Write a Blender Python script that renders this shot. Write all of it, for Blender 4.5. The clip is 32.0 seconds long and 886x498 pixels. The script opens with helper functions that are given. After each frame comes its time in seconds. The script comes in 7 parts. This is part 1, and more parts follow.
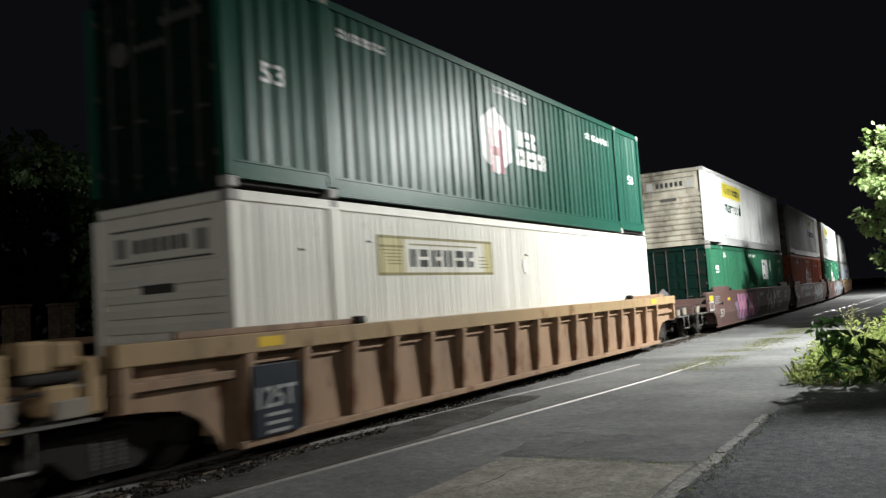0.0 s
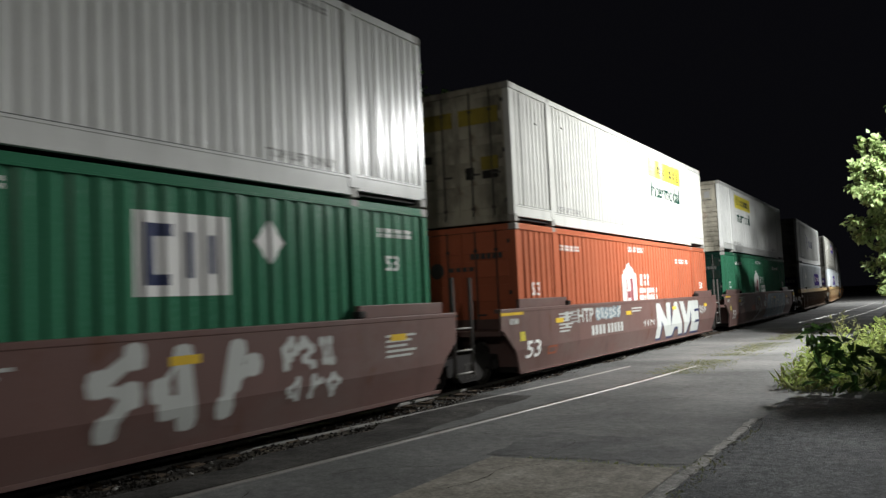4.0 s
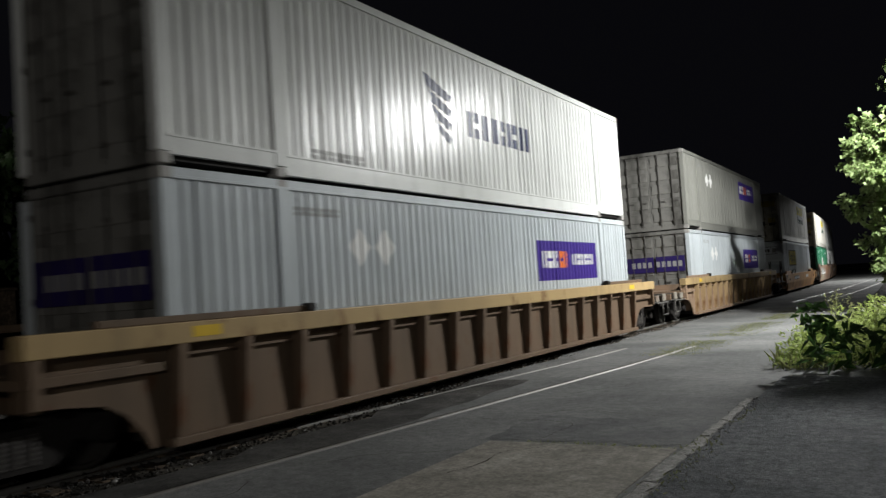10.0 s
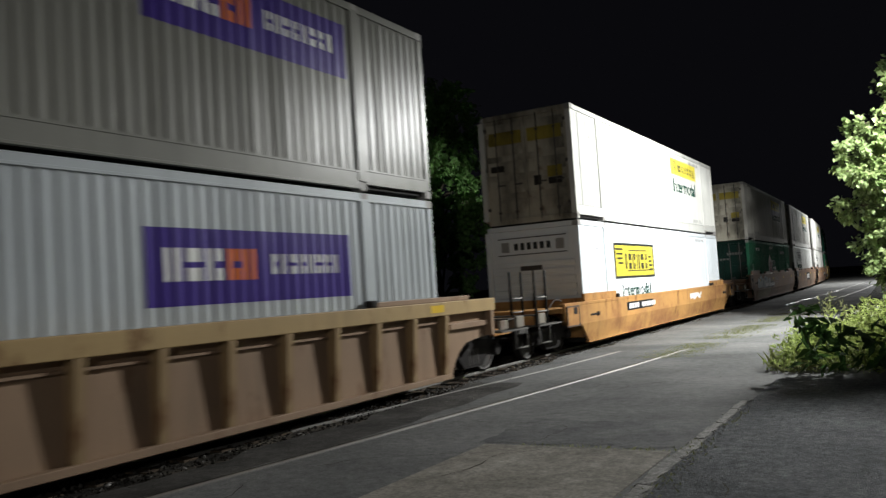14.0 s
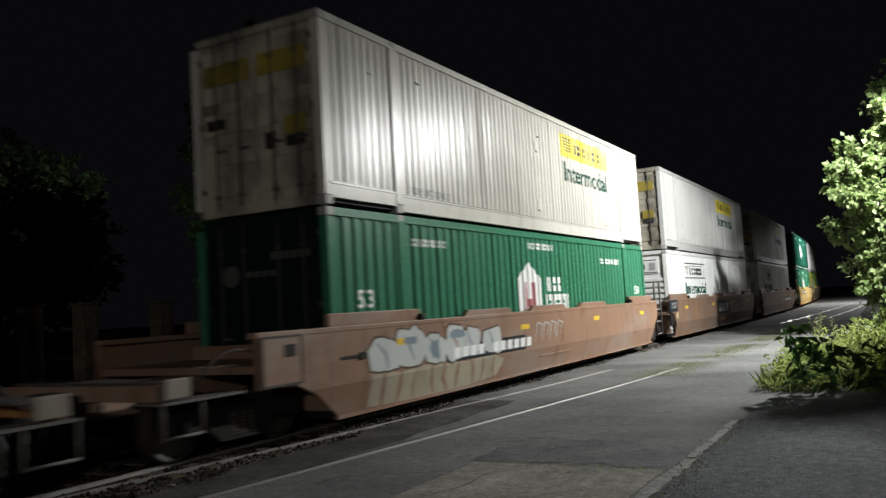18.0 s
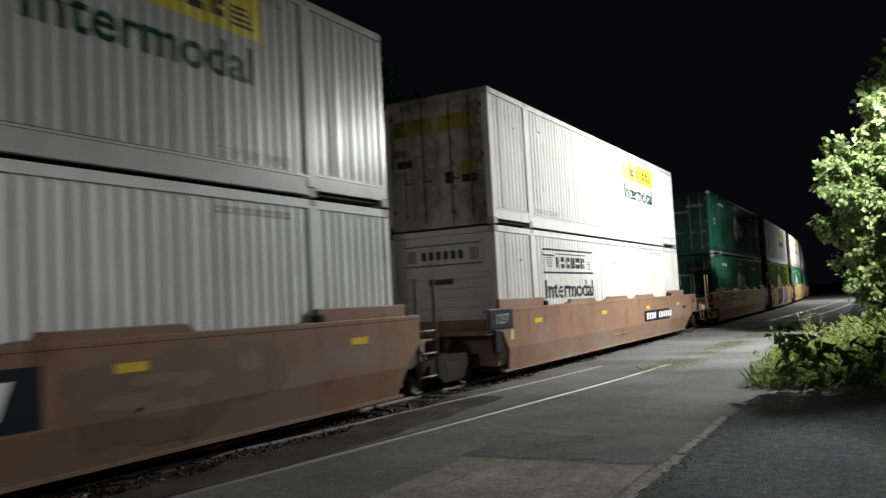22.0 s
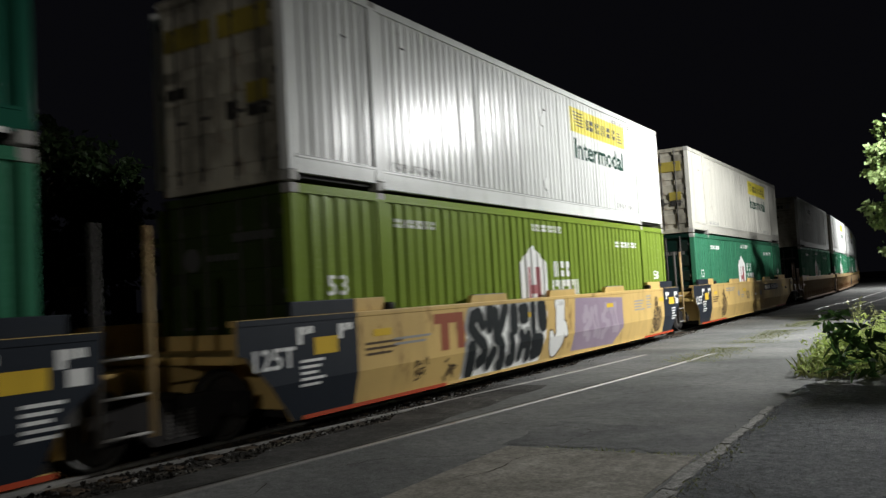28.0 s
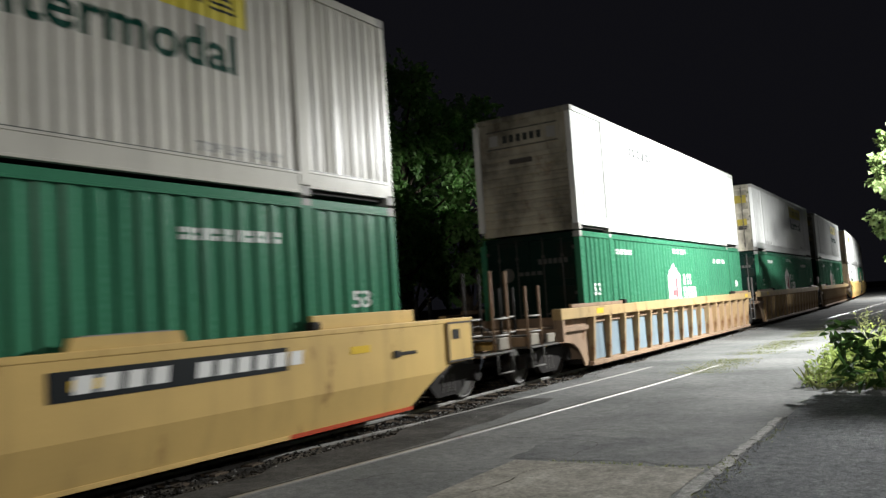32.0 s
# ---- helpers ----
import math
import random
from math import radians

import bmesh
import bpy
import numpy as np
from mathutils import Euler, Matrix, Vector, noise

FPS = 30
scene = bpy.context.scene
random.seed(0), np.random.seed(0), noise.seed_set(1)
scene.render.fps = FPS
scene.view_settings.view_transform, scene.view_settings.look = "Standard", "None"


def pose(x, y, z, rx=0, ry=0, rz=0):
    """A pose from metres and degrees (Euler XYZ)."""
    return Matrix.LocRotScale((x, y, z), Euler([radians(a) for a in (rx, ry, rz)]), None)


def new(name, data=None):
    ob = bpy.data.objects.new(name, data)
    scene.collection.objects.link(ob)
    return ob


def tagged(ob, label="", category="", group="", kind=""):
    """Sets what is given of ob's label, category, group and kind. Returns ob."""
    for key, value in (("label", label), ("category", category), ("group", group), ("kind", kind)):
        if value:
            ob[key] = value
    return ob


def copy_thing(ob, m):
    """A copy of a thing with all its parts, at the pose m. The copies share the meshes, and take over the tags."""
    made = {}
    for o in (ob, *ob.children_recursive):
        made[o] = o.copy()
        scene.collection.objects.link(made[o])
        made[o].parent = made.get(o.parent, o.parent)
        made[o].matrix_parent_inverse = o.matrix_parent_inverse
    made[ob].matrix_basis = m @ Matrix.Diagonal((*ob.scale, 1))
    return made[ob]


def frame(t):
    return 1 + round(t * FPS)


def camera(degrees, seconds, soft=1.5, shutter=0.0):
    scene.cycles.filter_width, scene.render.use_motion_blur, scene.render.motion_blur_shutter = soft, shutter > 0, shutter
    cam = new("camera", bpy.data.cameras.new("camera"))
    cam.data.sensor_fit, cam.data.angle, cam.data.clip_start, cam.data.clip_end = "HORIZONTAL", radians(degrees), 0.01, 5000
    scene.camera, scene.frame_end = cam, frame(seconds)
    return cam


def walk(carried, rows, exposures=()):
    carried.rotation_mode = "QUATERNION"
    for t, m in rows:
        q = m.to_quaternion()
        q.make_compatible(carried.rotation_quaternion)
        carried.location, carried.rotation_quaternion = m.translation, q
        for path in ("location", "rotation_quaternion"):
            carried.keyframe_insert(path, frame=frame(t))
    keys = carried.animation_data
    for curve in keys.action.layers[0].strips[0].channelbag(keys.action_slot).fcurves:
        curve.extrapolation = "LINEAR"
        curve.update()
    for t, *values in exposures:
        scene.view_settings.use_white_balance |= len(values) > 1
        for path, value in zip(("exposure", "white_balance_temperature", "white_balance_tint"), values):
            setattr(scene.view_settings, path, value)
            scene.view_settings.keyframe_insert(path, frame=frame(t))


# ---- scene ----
# ---- the camera: held in the hand at one spot, turning a little
EYE = (0.0, 0.0, 1.68)
# seconds, yaw, pitch, roll
PATH = [
    (0.0, 31.46, 3.94, 3.83),
    (0.5, 31.38, 3.77, 3.19),
    (1.0, 31.37, 3.64, 2.47),
    (1.5, 31.09, 3.48, 2.07),
    (2.0, 30.97, 3.51, 2.18),
    (2.5, 30.96, 3.27, 2.29),
    (4.5, 30.93, 4.09, 2.71),
    (5.0, 30.92, 4.33, 2.82),
    (5.5, 30.81, 4.24, 2.93),
    (6.0, 30.78, 4.05, 3.01),
    (6.5, 30.75, 4.03, 3.12),
    (7.0, 30.77, 3.84, 3.20),
    (7.5, 30.81, 3.68, 3.32),
    (8.0, 30.82, 3.46, 3.36),
    (8.5, 30.75, 3.31, 3.35),
    (9.0, 30.74, 3.21, 3.59),
    (9.5, 30.68, 3.02, 3.71),
    (10.0, 30.60, 2.79, 3.72),
    (10.5, 30.44, 2.74, 3.76),
    (11.0, 30.23, 2.65, 3.82),
    (11.5, 30.24, 2.64, 3.81),
    (12.0, 30.25, 2.80, 3.94),
    (12.5, 30.24, 2.89, 3.93),
    (13.0, 30.21, 2.81, 3.85),
    (13.5, 30.23, 2.91, 3.94),
    (15.5, 30.11, 2.96, 2.98),
    (16.0, 30.04, 2.97, 3.23),
    (16.5, 30.05, 3.41, 3.45),
    (17.0, 30.06, 4.42, 3.60),
    (17.5, 29.99, 4.33, 3.49),
    (18.0, 29.64, 4.13, 3.35),
    (18.5, 29.44, 3.95, 3.46),
    (19.0, 29.46, 3.87, 3.53),
    (19.5, 29.38, 4.15, 3.62),
    (20.0, 29.36, 4.04, 3.59),
    (20.5, 29.38, 4.31, 3.41),
    (21.0, 29.30, 4.50, 3.35),
    (21.5, 29.06, 4.01, 3.23),
    (22.0, 29.01, 3.79, 3.08),
    (22.5, 28.56, 3.48, 3.02),
    (23.0, 27.93, 3.30, 3.42),
    (23.5, 27.80, 3.02, 3.43),
    (24.0, 27.87, 2.93, 2.89),
    (24.5, 27.94, 3.25, 2.89),
    (26.5, 29.29, 3.05, 3.15),
    (27.0, 30.31, 2.98, 3.12),
    (27.5, 31.24, 3.05, 3.15),
    (28.0, 31.91, 3.17, 3.24),
    (28.5, 31.91, 3.04, 3.30),
    (29.0, 31.89, 2.91, 3.40),
    (29.5, 32.07, 3.53, 3.53),
    (30.0, 32.18, 4.11, 3.47),
    (30.5, 32.28, 4.23, 3.59),
    (31.0, 32.30, 4.00, 3.48),
    (31.5, 32.28, 4.17, 3.37),
    (32.0, 32.26, 4.15, 3.78),
]
cam = camera(57.1, 32.0, soft=1.4, shutter=0.45)
# the clip's camera opens and closes its exposure as pale and dark loads go by
STOPS = [(0, 0.28), (1, 0.36), (2, 0.18), (3.5, -0.1), (5, -0.36), (6, 0.05), (7, -0.27), (8, 0.05), (9, 0.0), (10, -0.4), (11, 0.0), (12, 0.0), (13, 0.0), (14.5, -0.25), (16, -0.55), (17, 0.15),
         (18, -0.2), (19, -0.46), (20, -0.4), (21, -0.6), (22, -0.4), (23, -0.5), (24, 0.36), (25.5, 0.1), (27, -0.15), (28, -0.35), (29, -0.14), (30, -0.1), (31, 0.14), (32, 0.62)]
walk(cam, [(t, pose(*EYE, 90 + p, r, y)) for t, y, p, r in PATH], exposures=STOPS)

# ---- night sky and street lamps along the lane
LAMP_BEHIND = (9.5, -20.0, 7.75)
LAMP_NEAR = (1.1, 24.7, 7.75)
LAMP_FAR = (-1.26, 80.3, 8.75)
world = bpy.data.worlds.new("night_sky")
world.use_nodes = True
world.node_tree.nodes["Background"].inputs["Color"].default_value = (0.3, 0.3, 0.4, 1)
world.node_tree.nodes["Background"].inputs["Strength"].default_value = 0.01
scene.world = world
WARM, COOL = (1.0, 0.97, 0.92), (0.975, 0.985, 0.975)
for where, power, cone, fade, tint in ((LAMP_BEHIND, 3900.0, 178, 0.04, WARM), (LAMP_NEAR, 13800.0, 178, 0.22, COOL), (LAMP_FAR, 12500.0, 168, 0.2, COOL)):
    bulb = bpy.data.lights.new("street_light", "SPOT")
    bulb.energy, bulb.shadow_soft_size, bulb.color = power, 0.12, tint
    bulb.spot_size, bulb.spot_blend = radians(cone), fade
    new("street_light", bulb).location = where

# ---- mesh helpers
def part(name, bm, material, parent, label=""):
    me = bpy.data.meshes.new(name)
    bm.to_mesh(me)
    bm.free()
    me.materials.append(material)
    ob = new(name, me)
    if parent is not None:
        ob.parent = parent
    return tagged(ob, label)


def again(ob, parent, m):
    """One more piece on the same mesh."""
    o = ob.copy()
    scene.collection.objects.link(o)
    o.parent = parent
    o.matrix_basis = m
    return o


def box(bm, x0, x1, y0, y1, z0, z1, bevel=0.0):
    vs = [bm.verts.new(p) for p in ((x0, y0, z0), (x1, y0, z0), (x1, y1, z0), (x0, y1, z0),
                                    (x0, y0, z1), (x1, y0, z1), (x1, y1, z1), (x0, y1, z1))]
    fs = [bm.faces.new([vs[i] for i in q]) for q in
          ((3, 2, 1, 0), (4, 5, 6, 7), (0, 1, 5, 4), (1, 2, 6, 5), (2, 3, 7, 6), (3, 0, 4, 7))]
    if bevel:
        edges = list({e for f in fs for e in f.edges})
        bmesh.ops.bevel(bm, geom=edges, offset=bevel, segments=2, affect="EDGES", profile=0.5)
    return bm


def boxes(*rows, bevel=0.0):
    bm = bmesh.new()
    for r in rows:
        box(bm, *r, bevel=bevel)
    return bm


def prism(bm, outline, x0, x1):
    """A solid with an outline of (y, z) points, between two x."""
    a = [bm.verts.new((x0, y, z)) for y, z in outline]
    b = [bm.verts.new((x1, y, z)) for y, z in outline]
    n = len(outline)
    caps = [bm.faces.new(a), bm.faces.new(b[::-1])]
    for i in range(n):
        bm.faces.new((a[i], b[i], b[(i + 1) % n], a[(i + 1) % n]))
    bmesh.ops.recalc_face_normals(bm, faces=bm.faces[:])
    bmesh.ops.triangulate(bm, faces=caps)
    return bm


def rod(bm, a, b, r, sides=8, r2=None):
    a, b = Vector(a), Vector(b)
    turn = (b - a).to_track_quat("Z", "Y").to_matrix()
    r2 = r if r2 is None else r2
    ra = [bm.verts.new(a + turn @ Vector((r * math.cos(k), r * math.sin(k), 0))) for k in np.linspace(0, 2 * math.pi, sides, False)]
    rb = [bm.verts.new(b + turn @ Vector((r2 * math.cos(k), r2 * math.sin(k), 0))) for k in np.linspace(0, 2 * math.pi, sides, False)]
    for i in range(sides):
        bm.faces.new((ra[i], ra[(i + 1) % sides], rb[(i + 1) % sides], rb[i])).smooth = True
    bm.faces.new(ra[::-1]), bm.faces.new(rb)
    return bm


def rods(*rows, sides=8):
    bm = bmesh.new()
    for a, b, r in rows:
        rod(bm, a, b, r, sides)
    return bm


def revolve(bm, outline, axis_y=True, sides=24, at=(0, 0, 0)):
    """A turned body: outline of (along, radius) round the x axis."""
    rings = []
    for along, r in outline:
        rings.append([bm.verts.new((at[0] + along, at[1] + r * math.cos(k), at[2] + r * math.sin(k)))
                      for k in np.linspace(0, 2 * math.pi, sides, False)])
    for p, q in zip(rings, rings[1:]):
        for i in range(sides):
            bm.faces.new((p[i], p[(i + 1) % sides], q[(i + 1) % sides], q[i])).smooth = True
    bm.faces.new(rings[0][::-1]), bm.faces.new(rings[-1])
    return bm


# ---- materials
def nodes_of(name):
    m = bpy.data.materials.new(name)
    m.use_nodes = True
    nt = m.node_tree
    return m, nt, nt.nodes["Principled BSDF"]


def noise_node(nt, scale, detail=4.0, stretch=(1, 1, 1), rough=0.55):
    co = nt.nodes.new("ShaderNodeTexCoord")
    mp = nt.nodes.new("ShaderNodeMapping")
    mp.inputs["Scale"].default_value = stretch
    nz = nt.nodes.new("ShaderNodeTexNoise")
    nz.inputs["Scale"].default_value, nz.inputs["Detail"].default_value, nz.inputs["Roughness"].default_value = scale, detail, rough
    nt.links.new(co.outputs["Object"], mp.inputs["Vector"])
    nt.links.new(mp.outputs["Vector"], nz.inputs["Vector"])
    return nz.outputs["Fac"]


def ramp(nt, fac, a, b, ca=(0, 0, 0, 1), cb=(1, 1, 1, 1)):
    r = nt.nodes.new("ShaderNodeValToRGB")
    e = r.color_ramp.elements
    e[0].position, e[0].color, e[1].position, e[1].color = a, ca, b, cb
    nt.links.new(fac, r.inputs["Fac"])
    return r.outputs["Color"]


def mix(nt, fac, a, b, mode="MIX"):
    m = nt.nodes.new("ShaderNodeMix")
    m.data_type, m.blend_type = "RGBA", mode
    for k, v in (("Factor", fac), ("A", a), ("B", b)):
        sock = next(s for s in m.inputs if s.name == k and (s.type == "RGBA" or k == "Factor" and s.type == "VALUE"))
        if isinstance(v, bpy.types.NodeSocket):
            nt.links.new(v, sock)
        else:
            sock.default_value = v
    return next(s for s in m.outputs if s.type == "RGBA")


def bump(nt, bsdf, fac, strength, distance):
    b = nt.nodes.new("ShaderNodeBump")
    b.inputs["Strength"].default_value, b.inputs["Distance"].default_value = strength, distance
    nt.links.new(fac, b.inputs["Height"])
    nt.links.new(b.outputs["Normal"], bsdf.inputs["Normal"])


def rgb(c):
    return (*c, 1.0)


def paint(name, color, rough=0.4, grime=0.35, rust=0.0, metal=0.0, soot=0.0, spec=0.08, blotch=None):
    """Painted sheet metal: cloudy fading, streaks running down, rust specks."""
    m, nt, b = nodes_of(name)
    dark = tuple(0.45 * c + min(0.02, 0.2 * c) for c in color)
    cloud = ramp(nt, noise_node(nt, 0.55, 5, (1, 0.6, 0.8)), 0.42, 0.78)
    streak = ramp(nt, noise_node(nt, 3.0, 6, (1, 1.0, 0.07)), 0.5, 0.85)
    fine = ramp(nt, noise_node(nt, 22, 4), 0.35, 0.75)
    k = mix(nt, 1.0, cloud, streak, "ADD")
    sc = nt.nodes.new("ShaderNodeMath")
    sc.operation, sc.inputs[1].default_value, sc.use_clamp = "MULTIPLY", grime, True
    nt.links.new(k, sc.inputs[0])
    col = mix(nt, sc.outputs[0], rgb(color), rgb(dark))
    if rust:
        spot = ramp(nt, noise_node(nt, 2.2, 8, (1, 1, 0.45), 0.68), 0.66 - 0.2 * rust, 0.78 - 0.1 * rust)
        col = mix(nt, spot, col, rgb((0.11, 0.042, 0.018)))
    if blotch:
        worn = ramp(nt, noise_node(nt, 0.85, 7, (1, 0.7, 1.3), 0.66), 0.47, 0.66)
        col = mix(nt, worn, col, rgb(blotch))
    if soot:
        black = ramp(nt, noise_node(nt, 0.9, 7, (1, 1, 0.6), 0.62), 0.62 - 0.25 * soot, 0.72)
        col = mix(nt, black, col, rgb((0.018, 0.016, 0.013)))
    nt.links.new(col, b.inputs["Base Color"])
    rr = nt.nodes.new("ShaderNodeMapRange")
    rr.inputs["To Min"].default_value, rr.inputs["To Max"].default_value = rough - 0.03, min(1, rough + 0.12)
    nt.links.new(mix(nt, 0.5, fine, sc.outputs[0]), rr.inputs["Value"])
    nt.links.new(rr.outputs["Result"], b.inputs["Roughness"])
    b.inputs["Metallic"].default_value = metal
    b.inputs["Specular IOR Level"].default_value = spec if not metal else 0.5
    wave = noise_node(nt, 1.7, 2, (1, 1, 0.35))
    both = mix(nt, 0.25, wave, fine)
    bump(nt, b, both, 0.35, 0.012)
    return m


def rough_stuff(name, a, b_, scale, fine_scale, rough=0.9, depth=0.01, strength=0.6, spots=None, grain=0.5):
    m, nt, b = nodes_of(name)
    big = ramp(nt, noise_node(nt, scale, 6), 0.35, 0.7)
    small = ramp(nt, noise_node(nt, fine_scale, 5, rough=0.7), 0.3, 0.75)
    col = mix(nt, big, rgb(a), rgb(b_))
    mid = ramp(nt, noise_node(nt, fine_scale * 0.22, 6, rough=0.7), 0.3, 0.7)
    col = mix(nt, grain, col, mid, "OVERLAY")
    col = mix(nt, 1.15 * grain, col, small, "OVERLAY")
    if spots:
        where = ramp(nt, noise_node(nt, 1.3, 8, rough=0.75), 0.6, 0.68)
        col = mix(nt, where, col, rgb(spots))
    nt.links.new(col, b.inputs["Base Color"])
    b.inputs["Roughness"].default_value = rough
    b.inputs["Specular IOR Level"].default_value = 0.12
    bump(nt, b, small, strength, depth)
    return m


def leafy(name, a, b_, through_light=0.5):
    m, nt, b = nodes_of(name)
    g = nt.nodes.new("ShaderNodeNewGeometry")
    nt.links.new(ramp(nt, g.outputs["Random Per Island"], 0.05, 0.95, rgb(a), rgb(b_)), b.inputs["Base Color"])
    b.inputs["Roughness"].default_value = 0.5
    tr = nt.nodes.new("ShaderNodeBsdfTranslucent")
    nt.links.new(ramp(nt, g.outputs["Random Per Island"], 0.05, 0.95, rgb(tuple(1.3 * c for c in a)), rgb(tuple(1.3 * c for c in b_))), tr.inputs["Color"])
    ms = nt.nodes.new("ShaderNodeMixShader")
    ms.inputs[0].default_value = through_light
    nt.links.new(b.outputs[0], ms.inputs[1])
    nt.links.new(tr.outputs[0], ms.inputs[2])
    nt.links.new(ms.outputs[0], nt.nodes["Material Output"].inputs["Surface"])
    return m


WHITE = paint("white_container_paint", (0.68, 0.69, 0.67), 0.235, 0.42, 0.09)
GREYWHITE = paint("grey_white_container_paint", (0.5, 0.54, 0.56), 0.36, 0.4, 0.03)
BLUEWHITE = paint("bluish_white_container_paint", (0.74, 0.79, 0.82), 0.25, 0.2, 0.02)
DIMWHITE = paint("dulled_white_container_paint", (0.44, 0.44, 0.42), 0.28, 0.45, 0.04)
CHALK = paint("chalky_white_container_paint", (0.6, 0.6, 0.565), 0.55, 0.5, 0.1, spec=0.05)
# Door ends of pale containers: their shade is in the grey, with soot blotches.
SHADEDEND = paint("shaded_grimy_grey_end_paint", (0.2, 0.195, 0.18), 0.5, 0.6, 0.1, 0.0, 0.6)
CREAM = paint("aged_cream_paint", (0.8, 0.78, 0.7), 0.34, 0.25, 0.1)
GREEN = paint("green_container_paint", (0.043, 0.18, 0.1), 0.27, 0.35, 0.0)
DEEPGREEN = paint("deep_green_container_paint", (0.015, 0.075, 0.052), 0.37, 0.35, 0.0)
GLOSSGREEN = paint("glossy_deep_green_paint", (0.018, 0.1, 0.066), 0.2, 0.35, 0.0)
OLIVE = paint("olive_container_paint", (0.19, 0.27, 0.042), 0.24, 0.35, 0.0)
ORANGE = paint("orange_container_paint", (0.47, 0.135, 0.07), 0.3, 0.38, 0.08)
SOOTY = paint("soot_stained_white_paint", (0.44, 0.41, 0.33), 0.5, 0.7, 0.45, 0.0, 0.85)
DUSTY = paint("dusty_white_container_paint", (0.53, 0.515, 0.46), 0.28, 0.55, 0.12)
CHORD = paint("yellowed_chord_paint", (0.44, 0.315, 0.155), 0.5, 0.55, 0.4)
DULLCHORD = paint("dull_tan_chord_paint", (0.34, 0.24, 0.13), 0.55, 0.6, 0.45)
FADED = paint("faded_overpaint", (0.175, 0.128, 0.09), 0.55, 0.6, 0.3)
OLDTAG = paint("weathered_olive_spray", (0.21, 0.165, 0.115), 0.55, 0.7, 0.3)
DEBRIS = rough_stuff("oily_dirt", (0.016, 0.015, 0.013), (0.05, 0.045, 0.038), 2.0, 22, 0.92, 0.03, 0.9)
DUST = rough_stuff("dusty_trackside_dirt", (0.015, 0.014, 0.012), (0.15, 0.132, 0.105), 1.5, 20, 0.95, 0.03, 0.9)
PATCH = rough_stuff("tar_patch", (0.095, 0.098, 0.098), (0.16, 0.16, 0.157), 1.4, 34, 0.88, 0.008, 0.5, grain=0.3)
DARKIRON = paint("sooty_iron", (0.03, 0.028, 0.026), 0.7, 0.5, 0.2)
DULLGREY = paint("dirty_grey_container_paint", (0.24, 0.24, 0.215), 0.31, 0.5, 0.0)
# Green and olive ends: shade put into the near-black colour, with soot blotches.
DARKGREEN = paint("shaded_grimy_green_end_paint", (0.004, 0.016, 0.012), 0.45, 0.4, 0.0, 0.0, 0.4)
DARKOLIVE = paint("shaded_grimy_olive_end_paint", (0.03, 0.045, 0.014), 0.45, 0.4, 0.0, 0.0, 0.4)
SPRAY_PINK = paint("pink_spray_paint", (0.5, 0.23, 0.34), 0.5, 0.3)
SPRAY_LILAC = paint("lilac_spray_paint", (0.3, 0.235, 0.3), 0.5, 0.3)
SPRAY_PALELILAC = paint("pale_lilac_spray_paint", (0.38, 0.32, 0.38), 0.5, 0.45)
SPRAY_BLUE = paint("pale_blue_spray_paint", (0.21, 0.27, 0.31), 0.5, 0.7)
SPRAY_PALE = paint("pale_spray_paint", (0.5, 0.52, 0.5), 0.5, 0.35)
SPRAY_WATER = paint("water_blue_spray_paint", (0.13, 0.24, 0.33), 0.5, 0.5)
SPRAY_MIST = paint("misty_blue_spray_paint", (0.36, 0.42, 0.45), 0.5, 0.5)
SPRAY_CREAM = paint("faded_cream_spray_paint", (0.42, 0.37, 0.27), 0.55, 0.6, 0.2)
SPRAY_BLACK = paint("black_spray_paint", (0.015, 0.018, 0.02), 0.5, 0.2)
SPRAY_RUST = paint("rust_red_spray_paint", (0.3, 0.09, 0.05), 0.5, 0.3)
LOGO_YELLOW = paint("yellow_decal", (0.66, 0.56, 0.07), 0.3, 0.45, spec=0.3)
LABEL_YELLOW = paint("sooty_yellow_label", (0.34, 0.27, 0.05), 0.5, 0.8, 0.2, 0.0, 0.75)
LOGO_FADED = paint("sun_faded_yellow_decal", (0.62, 0.56, 0.3), 0.45, 0.35)
LOGO_DARK = paint("dark_decal", (0.03, 0.035, 0.035), 0.3, 0.2, spec=0.3)
LOGO_WHITE = paint("white_decal", (0.78, 0.78, 0.76), 0.4, 0.2)
LOGO_GREEN = paint("green_lettering", (0.006, 0.05, 0.034), 0.25, 0.2, spec=0.3)
LOGO_PURPLE = paint("purple_decal", (0.06, 0.035, 0.24), 0.4, 0.2)
# Door plates' purple, darkened by painting in the ends' shade, plus grime.
SHADED_PURPLE = paint("shaded_grimy_purple_decal", (0.03, 0.02, 0.11), 0.5, 0.6, 0.0, 0.0, 0.5)
LOGO_RED = paint("red_decal", (0.36, 0.13, 0.14), 0.4, 0.3)
LOGO_ORANGE = paint("orange_decal", (0.8, 0.2, 0.03), 0.4, 0.2)
LOGO_NAVY = paint("navy_decal", (0.02, 0.03, 0.09), 0.4, 0.2)
SPRAY_RED = paint("worn_red_edge_paint", (0.45, 0.07, 0.03), 0.5, 0.4)
SMUDGE = paint("smudged_brown_overspray", (0.3, 0.205, 0.09), 0.55, 0.6)
BROWN_INK = paint("worn_brown_spray_paint", (0.09, 0.062, 0.036), 0.5, 0.5)
# Badge and marks on the green ends, darkened with the same painted shade.
DIM_INK = paint("shaded_pale_lettering", (0.09, 0.09, 0.085), 0.55, 0.6)
OLIVE_INK = paint("faded_olive_lettering", (0.3, 0.27, 0.12), 0.5, 0.5)
